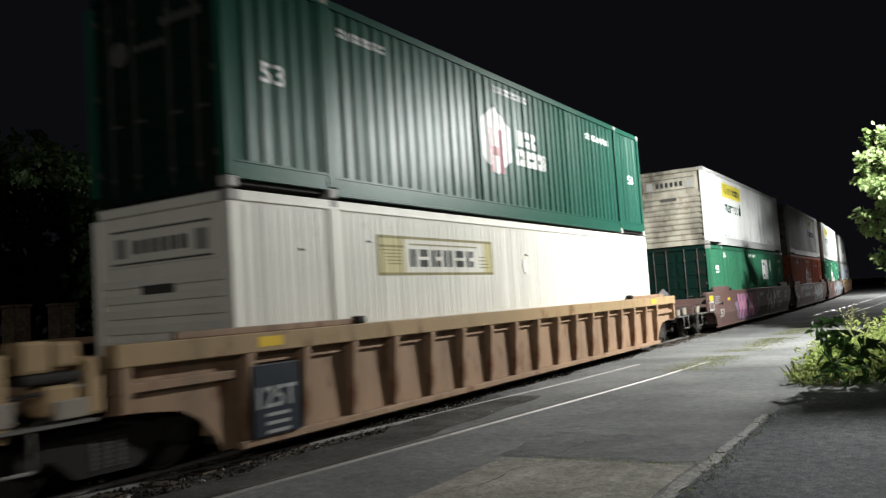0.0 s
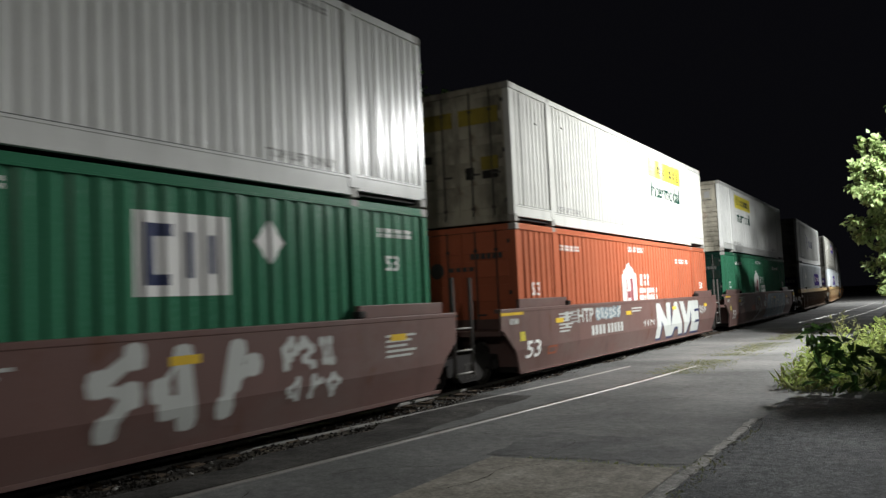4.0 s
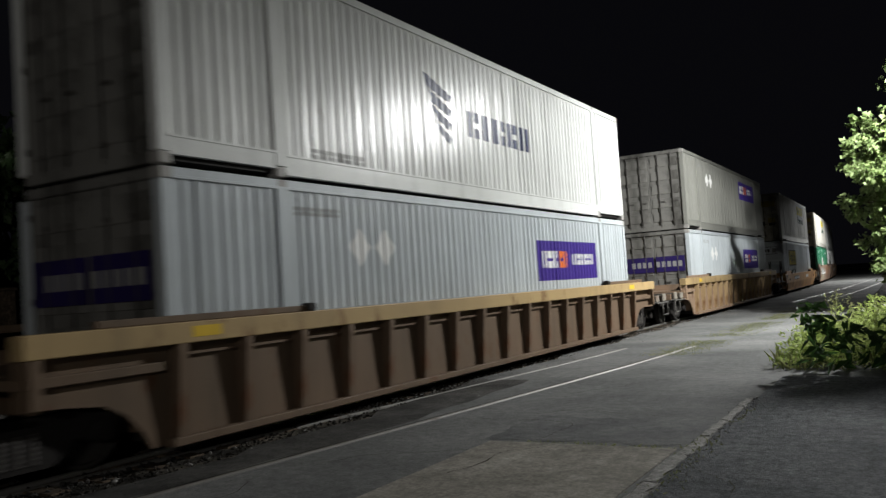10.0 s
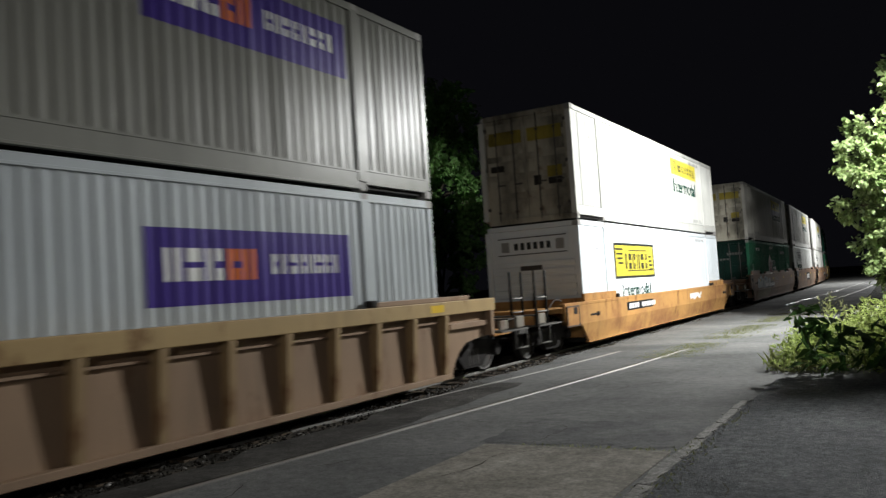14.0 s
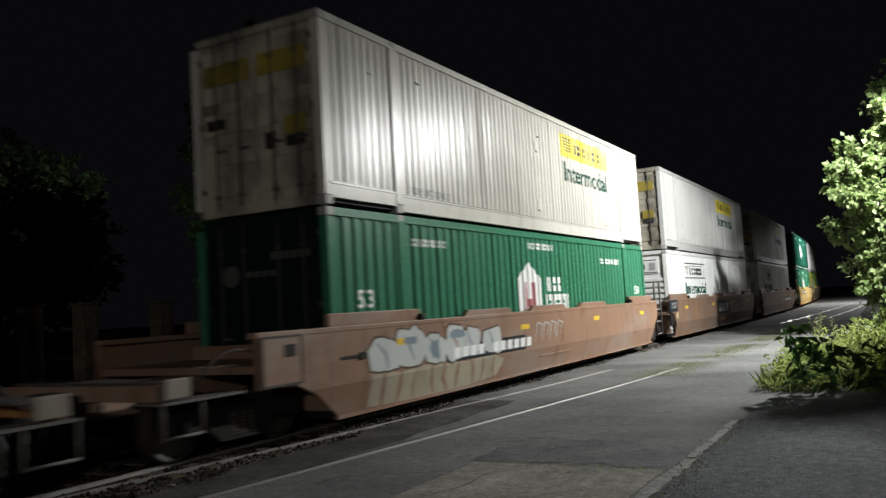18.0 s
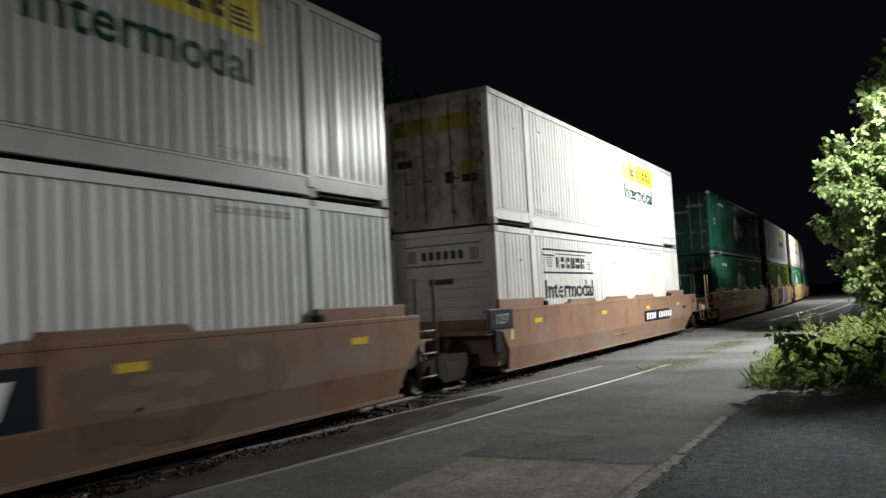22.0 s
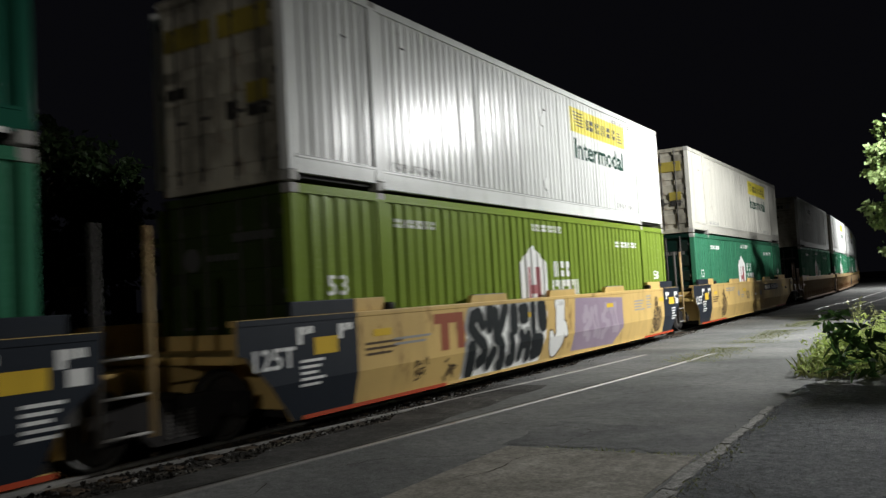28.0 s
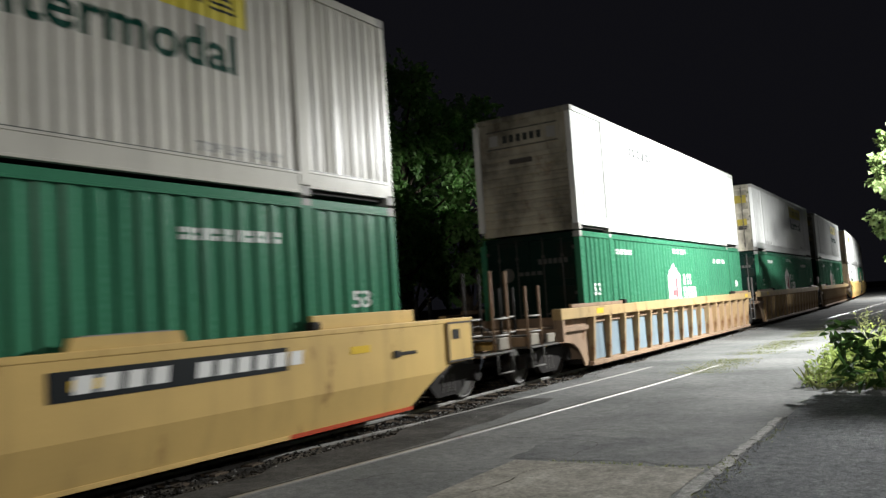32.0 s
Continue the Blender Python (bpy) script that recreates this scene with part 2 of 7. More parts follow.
GREY_INK = paint("grey_lettering", (0.3, 0.3, 0.29), 0.5, 0.2)
RUSTBROWN = paint("rusty_tan_car_paint", (0.3, 0.2, 0.13), 0.55, 0.75, 0.6)
TANBROWN = paint("tan_ribbed_car_paint", (0.31, 0.215, 0.145), 0.55, 0.6, 0.45)
PURPLEBROWN = paint("faded_maroon_car_paint", (0.155, 0.092, 0.082), 0.5, 0.6, 0.35, blotch=(0.15, 0.105, 0.095))
DIRTYTAN = paint("grimy_tan_car_paint", (0.155, 0.108, 0.074), 0.55, 0.65, 0.45)
DARKBROWN = paint("dark_brown_car_paint", (0.235, 0.145, 0.095), 0.45, 0.7, 0.4, blotch=(0.21, 0.16, 0.13))
BROWN = paint("brown_car_paint", (0.275, 0.165, 0.108), 0.45, 0.6, 0.35, blotch=(0.27, 0.205, 0.165))
YELLOW = paint("yellow_car_paint", (0.63, 0.435, 0.16), 0.5, 0.55, 0.3)
BROWNYELLOW = paint("rusty_yellow_car_paint", (0.5, 0.27, 0.095), 0.55, 0.6, 0.5, blotch=(0.27, 0.125, 0.055))
SLATE = paint("slate_car_paint", (0.022, 0.027, 0.036), 0.5, 0.4, 0.1)
STEEL = paint("dirty_steel", (0.021, 0.019, 0.018), 0.7, 0.5, 0.1)
IRON = paint("dull_iron", (0.075, 0.07, 0.065), 0.6, 0.5, 0.15)
GALV = paint("worn_grab_iron", (0.32, 0.31, 0.29), 0.5, 0.4, 0.2)
TREAD = paint("worn_wheel_tread", (0.045, 0.042, 0.038), 0.6, 0.5, 0.2, 0.3)
STEPPAINT = paint("pale_worn_step_paint", (0.26, 0.235, 0.195), 0.5, 0.8, 0.5)
WORNBAR = paint("worn_step_iron", (0.13, 0.125, 0.115), 0.5, 0.6, 0.3)
REFLECTOR = paint("yellow_reflector", (0.72, 0.48, 0.05), 0.4, 0.45)
ASPHALT = rough_stuff("asphalt", (0.105, 0.107, 0.105), (0.205, 0.205, 0.198), 0.42, 34, 0.9, 0.008, 0.45, grain=0.3)
DARKASPHALT = rough_stuff("dark_asphalt", (0.07, 0.075, 0.08), (0.145, 0.15, 0.156), 0.7, 40, 0.9, 0.012, 0.8, grain=0.6)
TARRED = rough_stuff("oily_asphalt", (0.035, 0.034, 0.032), (0.1, 0.097, 0.09), 1.1, 30, 0.85, 0.012, 0.7, grain=0.4)
CONCRETE = rough_stuff("worn_concrete", (0.21, 0.195, 0.165), (0.31, 0.29, 0.25), 1.2, 26, 0.9, 0.005, 0.4, grain=0.32)
KERBSTONE = rough_stuff("pale_kerb", (0.22, 0.215, 0.2), (0.36, 0.35, 0.33), 3.0, 30, 0.9, 0.008, 0.7)
PALESTONE = rough_stuff("pale_stone", (0.16, 0.155, 0.15), (0.34, 0.33, 0.31), 9.0, 25, 0.9, 0.01, 0.6)
SOIL = rough_stuff("dark_soil", (0.035, 0.032, 0.022), (0.06, 0.055, 0.035), 0.8, 18, 0.95, 0.03, 0.8)
STONE = rough_stuff("ballast_stone", (0.02, 0.019, 0.018), (0.07, 0.066, 0.06), 4.0, 25, 0.9, 0.02, 0.8)
RAILSTEEL = paint("rail_steel", (0.2, 0.16, 0.13), 0.5, 0.4, 0.4, 0.5)
RAILHEAD = paint("worn_rail_head", (0.36, 0.35, 0.33), 0.45, 0.6, 0.35, 0.7)
TIMBER = rough_stuff("sleeper_timber", (0.06, 0.045, 0.032), (0.11, 0.085, 0.06), 2.0, 20, 0.95, 0.01, 0.6)
BARK = rough_stuff("bark", (0.09, 0.075, 0.055), (0.16, 0.13, 0.1), 3.0, 16, 0.95, 0.03, 0.8)
LEAF_TREE = leafy("tree_leaves", (0.1, 0.155, 0.045), (0.27, 0.335, 0.15))
LEAF_BACK = leafy("dark_tree_leaves", (0.12, 0.27, 0.07), (0.3, 0.5, 0.18))
# Low tree's leaves: the back trees' green with shade put into the colour.
LEAF_LOW = leafy("shaded_low_tree_leaves", (0.045, 0.085, 0.03), (0.11, 0.17, 0.07))
LEAF_WEED = leafy("weed_leaves", (0.17, 0.23, 0.05), (0.38, 0.45, 0.15), 0.5)
LEAF_SHRUB = leafy("shrub_leaves", (0.035, 0.07, 0.02), (0.09, 0.15, 0.05), 0.25)
LEAF_BROAD = leafy("broad_leaves", (0.02, 0.05, 0.012), (0.04, 0.08, 0.02))
GRASS = leafy("dry_grass", (0.12, 0.14, 0.05), (0.27, 0.28, 0.13))
GLOW, _nt, _b = nodes_of("lamp_lens")
_b.inputs["Emission Color"].default_value, _b.inputs["Emission Strength"].default_value = (0.93, 1.0, 0.96, 1), 60

# ---- the track's line: straight, then a wide bend to the left
TRACK_X, BEND_AT, BEND_R = -8.44, 37.5, 1090.0


def along(s, u=0.0, z=0.0):
    """The pose at s metres along the track and u to its right."""
    if s <= BEND_AT:
        return pose(TRACK_X + u, s, z)
    a = (s - BEND_AT) / BEND_R
    return pose(TRACK_X - BEND_R * (1 - math.cos(a)) + u * math.cos(a), BEND_AT + BEND_R * math.sin(a) + u * math.sin(a), z, 0, 0, math.degrees(a))


def gone(t):
    """Metres that the train has come by t seconds."""
    w = (t - 16) / 16
    return 8.46854 * t + 16 * (-0.10646 * (w ** 2 - 1) + 0.12129 * (w ** 3 - w) - 0.03541 * (w ** 4 - w ** 2) - 0.03941 * (w ** 5 - w ** 3))


def extrude_y(bm, outline, y0, y1):
    """A solid with an outline of (x, z) points, between two y."""
    a = [bm.verts.new((x, y0, z)) for x, z in outline]
    b = [bm.verts.new((x, y1, z)) for x, z in outline]
    n = len(outline)
    bm.faces.new(a), bm.faces.new(b[::-1])
    for i in range(n):
        bm.faces.new((a[i], b[i], b[(i + 1) % n], a[(i + 1) % n]))
    bmesh.ops.recalc_face_normals(bm, faces=bm.faces[:])
    return bm


def tube(bm, pts, r, sides=6):
    """One bent tube through points."""
    rings = []
    for i, p in enumerate(pts):
        d = (pts[min(i + 1, len(pts) - 1)] - pts[max(i - 1, 0)]).to_track_quat("Z", "Y").to_matrix()
        rings.append([bm.verts.new(p + d @ Vector((r * math.cos(k), r * math.sin(k), 0))) for k in np.linspace(0, 2 * math.pi, sides, False)])
    for a, b in zip(rings, rings[1:]):
        for i in range(sides):
            bm.faces.new((a[i], a[(i + 1) % sides], b[(i + 1) % sides], b[i])).smooth = True
    bm.faces.new(rings[0][::-1]), bm.faces.new(rings[-1])
    return bm


def ribbon(name, us, ss, z, material, label="", kind="structure"):
    """A sheet that follows the track, us: right offsets (numbers, or functions of s)."""
    bm = bmesh.new()
    grid = []
    for s in ss:
        row = []
        for u in us:
            p = along(s, u(s) if callable(u) else u, z).translation
            row.append(bm.verts.new(p))
        grid.append(row)
    for a, b in zip(grid, grid[1:]):
        for i in range(len(us) - 1):
            bm.faces.new((a[i], a[i + 1], b[i + 1], b[i]))
    return tagged(part(name, bm, material, None), label, kind=kind)

# ---- ground, pavement and tracks
FAR = [-40 + 4 * k for k in range(22)] + [50 + 6 * k for k in range(60)]
ground_bm = bmesh.new()
gx = [-900, -300, -120, -60, -40] + [-30 + 3 * k for k in range(28)] + [60, 120, 300, 900]
gy = [-900, -300, -120, -60] + [-36 + 6 * k for k in range(30)] + [180, 260, 400, 900]
gv = [[ground_bm.verts.new((x, y, -0.03)) for x in gx] for y in gy]
for a, b in zip(gv, gv[1:]):
    for i in range(len(gx) - 1):
        ground_bm.faces.new((a[i], a[i + 1], b[i + 1], b[i]))
tagged(part("ground", ground_bm, SOIL, None), "dark bare soil beside the railway", kind="structure")


def right_edge(s):
    """How far the asphalt reaches to the right: wide near the viewer, a lane beside the siding further on."""
    return 34.0 if s < 12.4 else (6.2 if s > 15 else 34.0 - 27.8 * (s - 12.4) / 2.6)


SIDING_Y = [-12.0, 0.0, 5.16, 6.9, 9.33, 12.57, 14.76, 17.77, 25.0, 38.3, 46.0, 54.5, 65.0, 80.0, 120.0, 400.0]
SIDING_X = [-8.6, -6.75, -6.05, -5.82, -5.56, -5.18, -4.93, -4.65, -4.4, -4.02, -3.6, -3.12, -2.65, -1.9, 0.0, 14.0]


def siding_x(s):
    f = lambda q: float(np.interp(q, SIDING_Y, SIDING_X))
    return sum(f(s + k) for k in (-3, -1.5, 0, 1.5, 3)) / 5


def broken_edge(s):
    """The asphalt's ragged left edge: at the siding rail near by, close to the ballast further on."""
    worn = 1.32 + 0.1 * math.sin(1.3 * s) + 0.07 * math.sin(3.1 * s + 1)
    close = min(siding_x(s) - TRACK_X - 0.16, 1.72) + 0.09 * math.sin(2.3 * s) + 0.07 * math.sin(5.1 * s)
    f = min(1.0, max(0.0, (s - 9.0) / 5.0))
    return max(1.2, (1 - f) * close + f * worn)


pavement_rows = [-40, -30, -20, -10, -5] + [0.4 * k for k in range(31)] + [12.4, 12.8, 13.2, 13.6, 14, 14.5, 15] + [15.5 + 0.5 * k for k in range(50)] + [41 + 3 * k for k in range(52)]
ribbon("pavement", [broken_edge, lambda s: max(2.4, broken_edge(s) + 0.1), 3.4, 4.6, lambda s: 5.4, lambda s: 0.5 * (right_edge(s) + 5.6), right_edge], pavement_rows, 0.0, ASPHALT,
       "patched grey asphalt pavement along the railway")
ribbon("oily_shoulder", [1.2, 1.9, 2.7], [-8 + k for k in range(24)], -0.02, DUST, "black oily and dusty tan dirt beside the rails")
ribbon("ballast_bed", [-4.2, -3.4, -1.7, 0.0, 1.25], FAR, -0.028, DEBRIS, "bed of crushed stone under the running rails")

ribbon("tarred_strip", [lambda s: broken_edge(s) - 0.02, lambda s: max(broken_edge(s), siding_x(s) - TRACK_X - 0.13 - 0.9 * max(0.0, (s - 8.0) / 6.0) + 0.05 * math.sin(3.7 * s))], [-8 + 0.5 * k for k in range(43)], 0.004, TARRED, "black oily asphalt beside the siding rail")

# darker, coarser asphalt apron beyond the kerb, and the concrete slab
tagged(part("apron", boxes((-1.99, 26.0, -30.0, 13.4, -0.02, 0.006)), DARKASPHALT, None), "darker coarse asphalt apron beside the kerb", kind="structure")
slab = bmesh.new()
box(slab, -4.18, -2.17, 1.2, 7.86, -0.05, 0.012, 0.006)
box(slab, -4.18, -2.17, -6.0, 1.18, -0.05, 0.010, 0.006)
tagged(part("concrete_slab", slab, CONCRETE, None), "worn tan concrete slab set in the asphalt", kind="structure")


def patch(name, cx, cy_, wx, wy, seed, z):
    """A ragged tar patch a few millimetres proud."""
    r = random.Random(seed)
    bm = bmesh.new()
    pts = []
    for a in np.linspace(0, 2 * math.pi, 40, False):
        k = 1 / max(abs(math.cos(a)), abs(math.sin(a)), 0.72)
        pts.append(bm.verts.new((cx + wx * math.cos(a) * k * r.uniform(0.93, 1.07), cy_ + wy * math.sin(a) * k * r.uniform(0.88, 1.1), z)))
    bm.faces.new(pts)
    bmesh.ops.triangulate(bm, faces=bm.faces[:])
    return tagged(part(name, bm, PATCH, None), "dark ragged tar patch in the asphalt", kind="structure")


patch("tar_patch", -3.2, 8.75, 1.1, 0.72, 3, 0.004)


def kerb():
    base = tagged(new("kerb"), "broken pale concrete kerb sunk in the asphalt", "kerb", kind="structure")
    rnd = random.Random(4)
    y = -6.0
    while y < 10.9:
        n = rnd.uniform(0.7, 1.15)
        bm = bmesh.new()
        w = 0.065 if y < 8.2 else 0.045
        box(bm, -w, w, 0, n - 0.008, -0.08, 0.022, 0.014)
        bmesh.ops.subdivide_edges(bm, edges=[e for e in bm.edges if e.calc_length() > 0.4], cuts=5)
        for v in bm.verts:
            if v.co.z > 0:
                v.co.z += rnd.uniform(-0.008, 0.004)
                v.co.x += rnd.uniform(-0.02, 0.02)
        ob = part("kerb_stone", bm, KERBSTONE, base)
        ob.matrix_basis = pose(-2.05 + rnd.uniform(-0.015, 0.015), y, 0, 0, 0, rnd.uniform(-1.2, 1.2))
        y += n


kerb()

def cracks():
    """Dark hairline cracks and joints wandering over the paving."""
    rnd = random.Random(14)
    bm = bmesh.new()
    lines = [(-3.4, 7.8, 260, 0.0, 1.6, 0.0165), (-3.0, 3.4, 100, 0.0, 1.0, 0.0165), (-5.6, 6.4, 10, 0, 3.0, 0.005), (-5.0, 9.2, -8, 0, 2.6, 0.005),
             (-4.6, 11.5, 60, 0, 3.0, 0.005), (-2.5, 9.6, 150, 0, 2.2, 0.005), (-6.2, 4.0, 75, 0, 2.0, 0.005), (0.4, 7.0, 30, 0, 3.2, 0.011), (2.2, 9.0, 130, 0, 3.0, 0.011),
             (-1.4, 5.2, 80, 0, 2.4, 0.011), (3.6, 6.5, 95, 0, 3.0, 0.011), (-3.6, 14.5, 75, 0, 4.0, 0.005), (-4.4, 17.0, 20, 0, 1.6, 0.005)]
    for x, y, a, _, length, z in lines:
        a = radians(a)
        ring, run = [], 0.0
        while run < length:
            w = rnd.uniform(0.001, 0.007)
            ring.append((bm.verts.new((x - w * math.sin(a), y + w * math.cos(a), z)), bm.verts.new((x + w * math.sin(a), y - w * math.cos(a), z))))
            a += rnd.gauss(0, 0.28)
            step = rnd.uniform(0.05, 0.14)
            x, y, run = x + step * math.cos(a), y + step * math.sin(a), run + step
        for p, q in zip(ring, ring[1:]):
            bm.faces.new((p[0], p[1], q[1], q[0]))
    bmesh.ops.recalc_face_normals(bm, faces=bm.faces[:])
    tagged(part("pavement_cracks", bm, SOIL, None), "thin dark cracks in the paving", "cracks", kind="stuff")


cracks()

RAIL = [(-0.07, 0.0), (0.07, 0.0), (0.07, 0.012), (0.012, 0.03), (0.01, 0.1), (0.036, 0.115), (0.036, 0.15), (0.026, 0.158),
        (-0.026, 0.158), (-0.036, 0.15), (-0.036, 0.115), (-0.01, 0.1), (-0.012, 0.03), (-0.07, 0.012)]


def rail(name, place, ss, top, label):
    """place(s): the rail's foot. The worn head is a part of its own."""
    base = tagged(new(name), label, "rail", kind="structure")
    for piece, outline, mat in (("rail_web", RAIL[:6] + RAIL[10:], RAILSTEEL), ("rail_head", [(-0.036, 0.117), (0.036, 0.117), (0.036, 0.15), (0.026, 0.158), (-0.026, 0.158), (-0.036, 0.15)], RAILHEAD)):
        bm = bmesh.new()
        rings = []
        for s in ss:
            p, q = Vector(place(s)), Vector(place(s + 0.5))
            d = (q - p).normalized()
            side = Vector((d.y, -d.x, 0))
            rings.append([bm.verts.new(p + side * u + Vector((0, 0, top - 0.158 + z))) for u, z in outline])
        n = len(outline)
        for a, b in zip(rings, rings[1:]):
            for i in range(n):
                bm.faces.new((a[i], a[(i + 1) % n], b[(i + 1) % n], b[i]))
        bmesh.ops.recalc_face_normals(bm, faces=bm.faces[:])
        part(piece, bm, mat, base)
    return base


for u in (-0.755, 0.755):
    rail("main_rail", lambda s, u=u: along(s, u).translation, FAR, 0.05, "rusty running rail with a worn bright head")


def sunk(s):
    """The siding's rails dip under the paving for a stretch."""
    return -0.06 if 18.6 < s < 40 else 0.0


for u in (0.0, -1.52):
    rail("siding_rail", lambda s, u=u: along(s, siding_x(s) + u - TRACK_X, sunk(s) - (0.009 if u else 0)).translation, [-10 + 1.5 * k for k in range(60)] + [82 + 6 * k for k in range(40)], 0.018, "old siding rail sunk in the asphalt")


ribbon("flangeway", [lambda s: siding_x(s) - TRACK_X - 0.12, lambda s: siding_x(s) - TRACK_X - 0.045], [-8 + 0.8 * k for k in range(33)], 0.004, SOIL, "dark groove beside the siding rail")


def sleepers():
    base = tagged(new("sleepers"), "dark timber sleepers bedded in stone", "sleepers", kind="structure")
    bm = box(bmesh.new(), -1.3, 1.3, -0.11, 0.11, -0.17, -0.005, 0.012)
    first = part("sleeper", bm, TIMBER, base)
    rnd = random.Random(2)
    first.matrix_basis = along(-4.0, 0, 0)
    s = -3.45
    while s < 70:
        again(first, base, along(s, rnd.uniform(-0.05, 0.05), rnd.uniform(-0.012, 0.008)) @ pose(0, 0, 0, 0, 0, rnd.uniform(-1.5, 1.5)))
        s += 0.55


sleepers()


def stones(name, count, area, size, material, label, seed):
    """Loose stones as one heap of small solids."""
    rnd = random.Random(seed)
    verts, faces = [], []
    for _ in range(count):
        c = area(rnd)
        r = size * rnd.uniform(0.5, 1.5)
        k = len(verts)
        for dx, dy, dz in ((1, 0, 0), (-1, 0, 0), (0, 1, 0), (0, -1, 0), (0, 0, 1), (0, 0, -1)):
            q = r * rnd.uniform(0.6, 1.15)
            verts.append((c[0] + dx * q + rnd.uniform(-r, r) * 0.3, c[1] + dy * q + rnd.uniform(-r, r) * 0.3, c[2] + dz * q * 0.7))
        faces += [(k + a, k + b, k + c_) for a, b, c_ in ((0, 2, 4), (2, 1, 4), (1, 3, 4), (3, 0, 4), (2, 0, 5), (1, 2, 5), (3, 1, 5), (0, 3, 5))]
    me = bpy.data.meshes.new(name)
    me.from_pydata(verts, [], faces)
    me.materials.append(material)
    return tagged(new(name, me), label, "stones", kind="stuff")


def ballast_area(r):
    s = -3 + 75 * r.random() ** 1.6
    u = r.uniform(-2.2, 1.25)
    p = along(s, u).translation
    return (p.x, p.y, r.uniform(-0.03, 0.005))


def shoulder_area(r):
    s = 9 + 33 * r.random() ** 1.3
    u = 1.3 + r.gauss(0, 0.12) + (r.uniform(0, 0.9) if r.random() < 0.06 else 0)
    p = along(s, u).translation
    return (p.x, p.y, 0.005)


stones("ballast_stones", 22000, ballast_area, 0.03, STONE, "crushed grey ballast between the rails", 5)
stones("shoulder_stones", 900, shoulder_area, 0.02, PALESTONE, "loose pale stones along the asphalt edge", 6)


def kerb_area(r):
    y = r.uniform(3.5, 11.2)
    return (-2.0 + r.gauss(0.02, 0.07), y, 0.008)


stones("kerb_rubble", 420, kerb_area, 0.012, PALESTONE, "crumbled pale grit along the kerb", 16)


def oily_area(r):
    y = 1.5 + 11 * r.random()
    u = r.uniform(1.2, max(1.3, broken_edge(y) + 0.03))
    p = along(y, u).translation
    return (p.x, p.y, r.uniform(-0.025, -0.005))


stones("oily_stones", 1100, oily_area, 0.022, DEBRIS, "dark oily stones beside the siding rail", 26)
stones("pale_scraps", 75, oily_area, 0.028, PALESTONE, "pale scraps of litter and stone beside the rail", 27)

# ---- containers: 53 feet long
HALF_L, HALF_W, TALL = 8.075, 1.295, 2.9


class Ribs:
    """The outward step of a corrugated wall along y."""

    def __init__(self, pitch, depth):
        self.pitch, self.depth = pitch, depth
        n = round((2 * HALF_L - 0.24) / pitch)
        p = (2 * HALF_L - 0.24) / n
        self.marks = []
        rnd = random.Random(n)
        dent = lambda: rnd.uniform(-0.017, 0.017) * p  # pressed sheet is never quite flat
        for k in range(n):
            y = -HALF_L + 0.12 + k * p
            self.marks += [(y, dent()), (y + 0.38 * p, dent()), (y + 0.5 * p, dent() - depth), (y + 0.88 * p, dent() - depth)]
        self.marks.append((HALF_L - 0.12, 0.0))
        self.ys, self.ds = [m[0] for m in self.marks], [m[1] for m in self.marks]

    def at(self, y):
        return float(np.interp(y, self.ys, self.ds))


FINE = Ribs(0.2, 0.017)
COARSE = Ribs(0.28, 0.026)
SHALLOW = Ribs(0.15, 0.01)
MEDIUM = Ribs(0.2, 0.018)
SOFT = Ribs(0.2, 0.011)


def corrugated(ribs, z0, z1, x, flip=1):
    bm = bmesh.new()
    low = [bm.verts.new((flip * (x + d), y, z0)) for y, d in ribs.marks]
    high = [bm.verts.new((flip * (x + d), y, z1)) for y, d in ribs.marks]
    for i in range(len(low) - 1):
        q = (low[i], low[i + 1], high[i + 1], high[i])
        bm.faces.new(q if flip > 0 else q[::-1])
    return bm


def drape(bm, ribs, x, lift=0.003):
    """Lays flat shapes, drawn in y and z, on a corrugated wall."""
    ys = [v.co.y for v in bm.verts]
    for y, _ in ribs.marks:
        if min(ys) < y < max(ys):
            bmesh.ops.bisect_plane(bm, geom=bm.verts[:] + bm.edges[:] + bm.faces[:], plane_co=(0, y, 0), plane_no=(0, 1, 0), dist=1e-5)
    for v in bm.verts:
        v.co.x = x + ribs.at(v.co.y) + lift
    return bm


def shape(bm, points):
    return bm.faces.new([bm.verts.new((0, y, z)) for y, z in points])


def slabs(*rows):
    bm = bmesh.new()
    for y0, y1, z0, z1 in rows:
        shape(bm, ((y0, z0), (y1, z0), (y1, z1), (y0, z1)))
    return bm


def word(body, y0, y1, z0, z1, bold=0.018):
    """A word as flat mesh in y and z, fitted between these limits."""
    cu = bpy.data.curves.new("word", "FONT")
    cu.body, cu.resolution_u = body, 3
    cu.offset = bold
    ob = new("word", cu)
    me = bpy.data.meshes.new_from_object(ob.evaluated_get(bpy.context.evaluated_depsgraph_get()))
    bm = bmesh.new()
    bm.from_mesh(me)
    bpy.data.objects.remove(ob), bpy.data.curves.remove(cu), bpy.data.meshes.remove(me)
    xs, ys = [v.co.x for v in bm.verts], [v.co.y for v in bm.verts]
    ax, bx, ay, by = min(xs), max(xs), min(ys), max(ys)
    for v in bm.verts:
        v.co = (0, y0 + (y1 - y0) * (v.co.x - ax) / (bx - ax), z0 + (z1 - z0) * (v.co.y - ay) / (by - ay))
    return bm


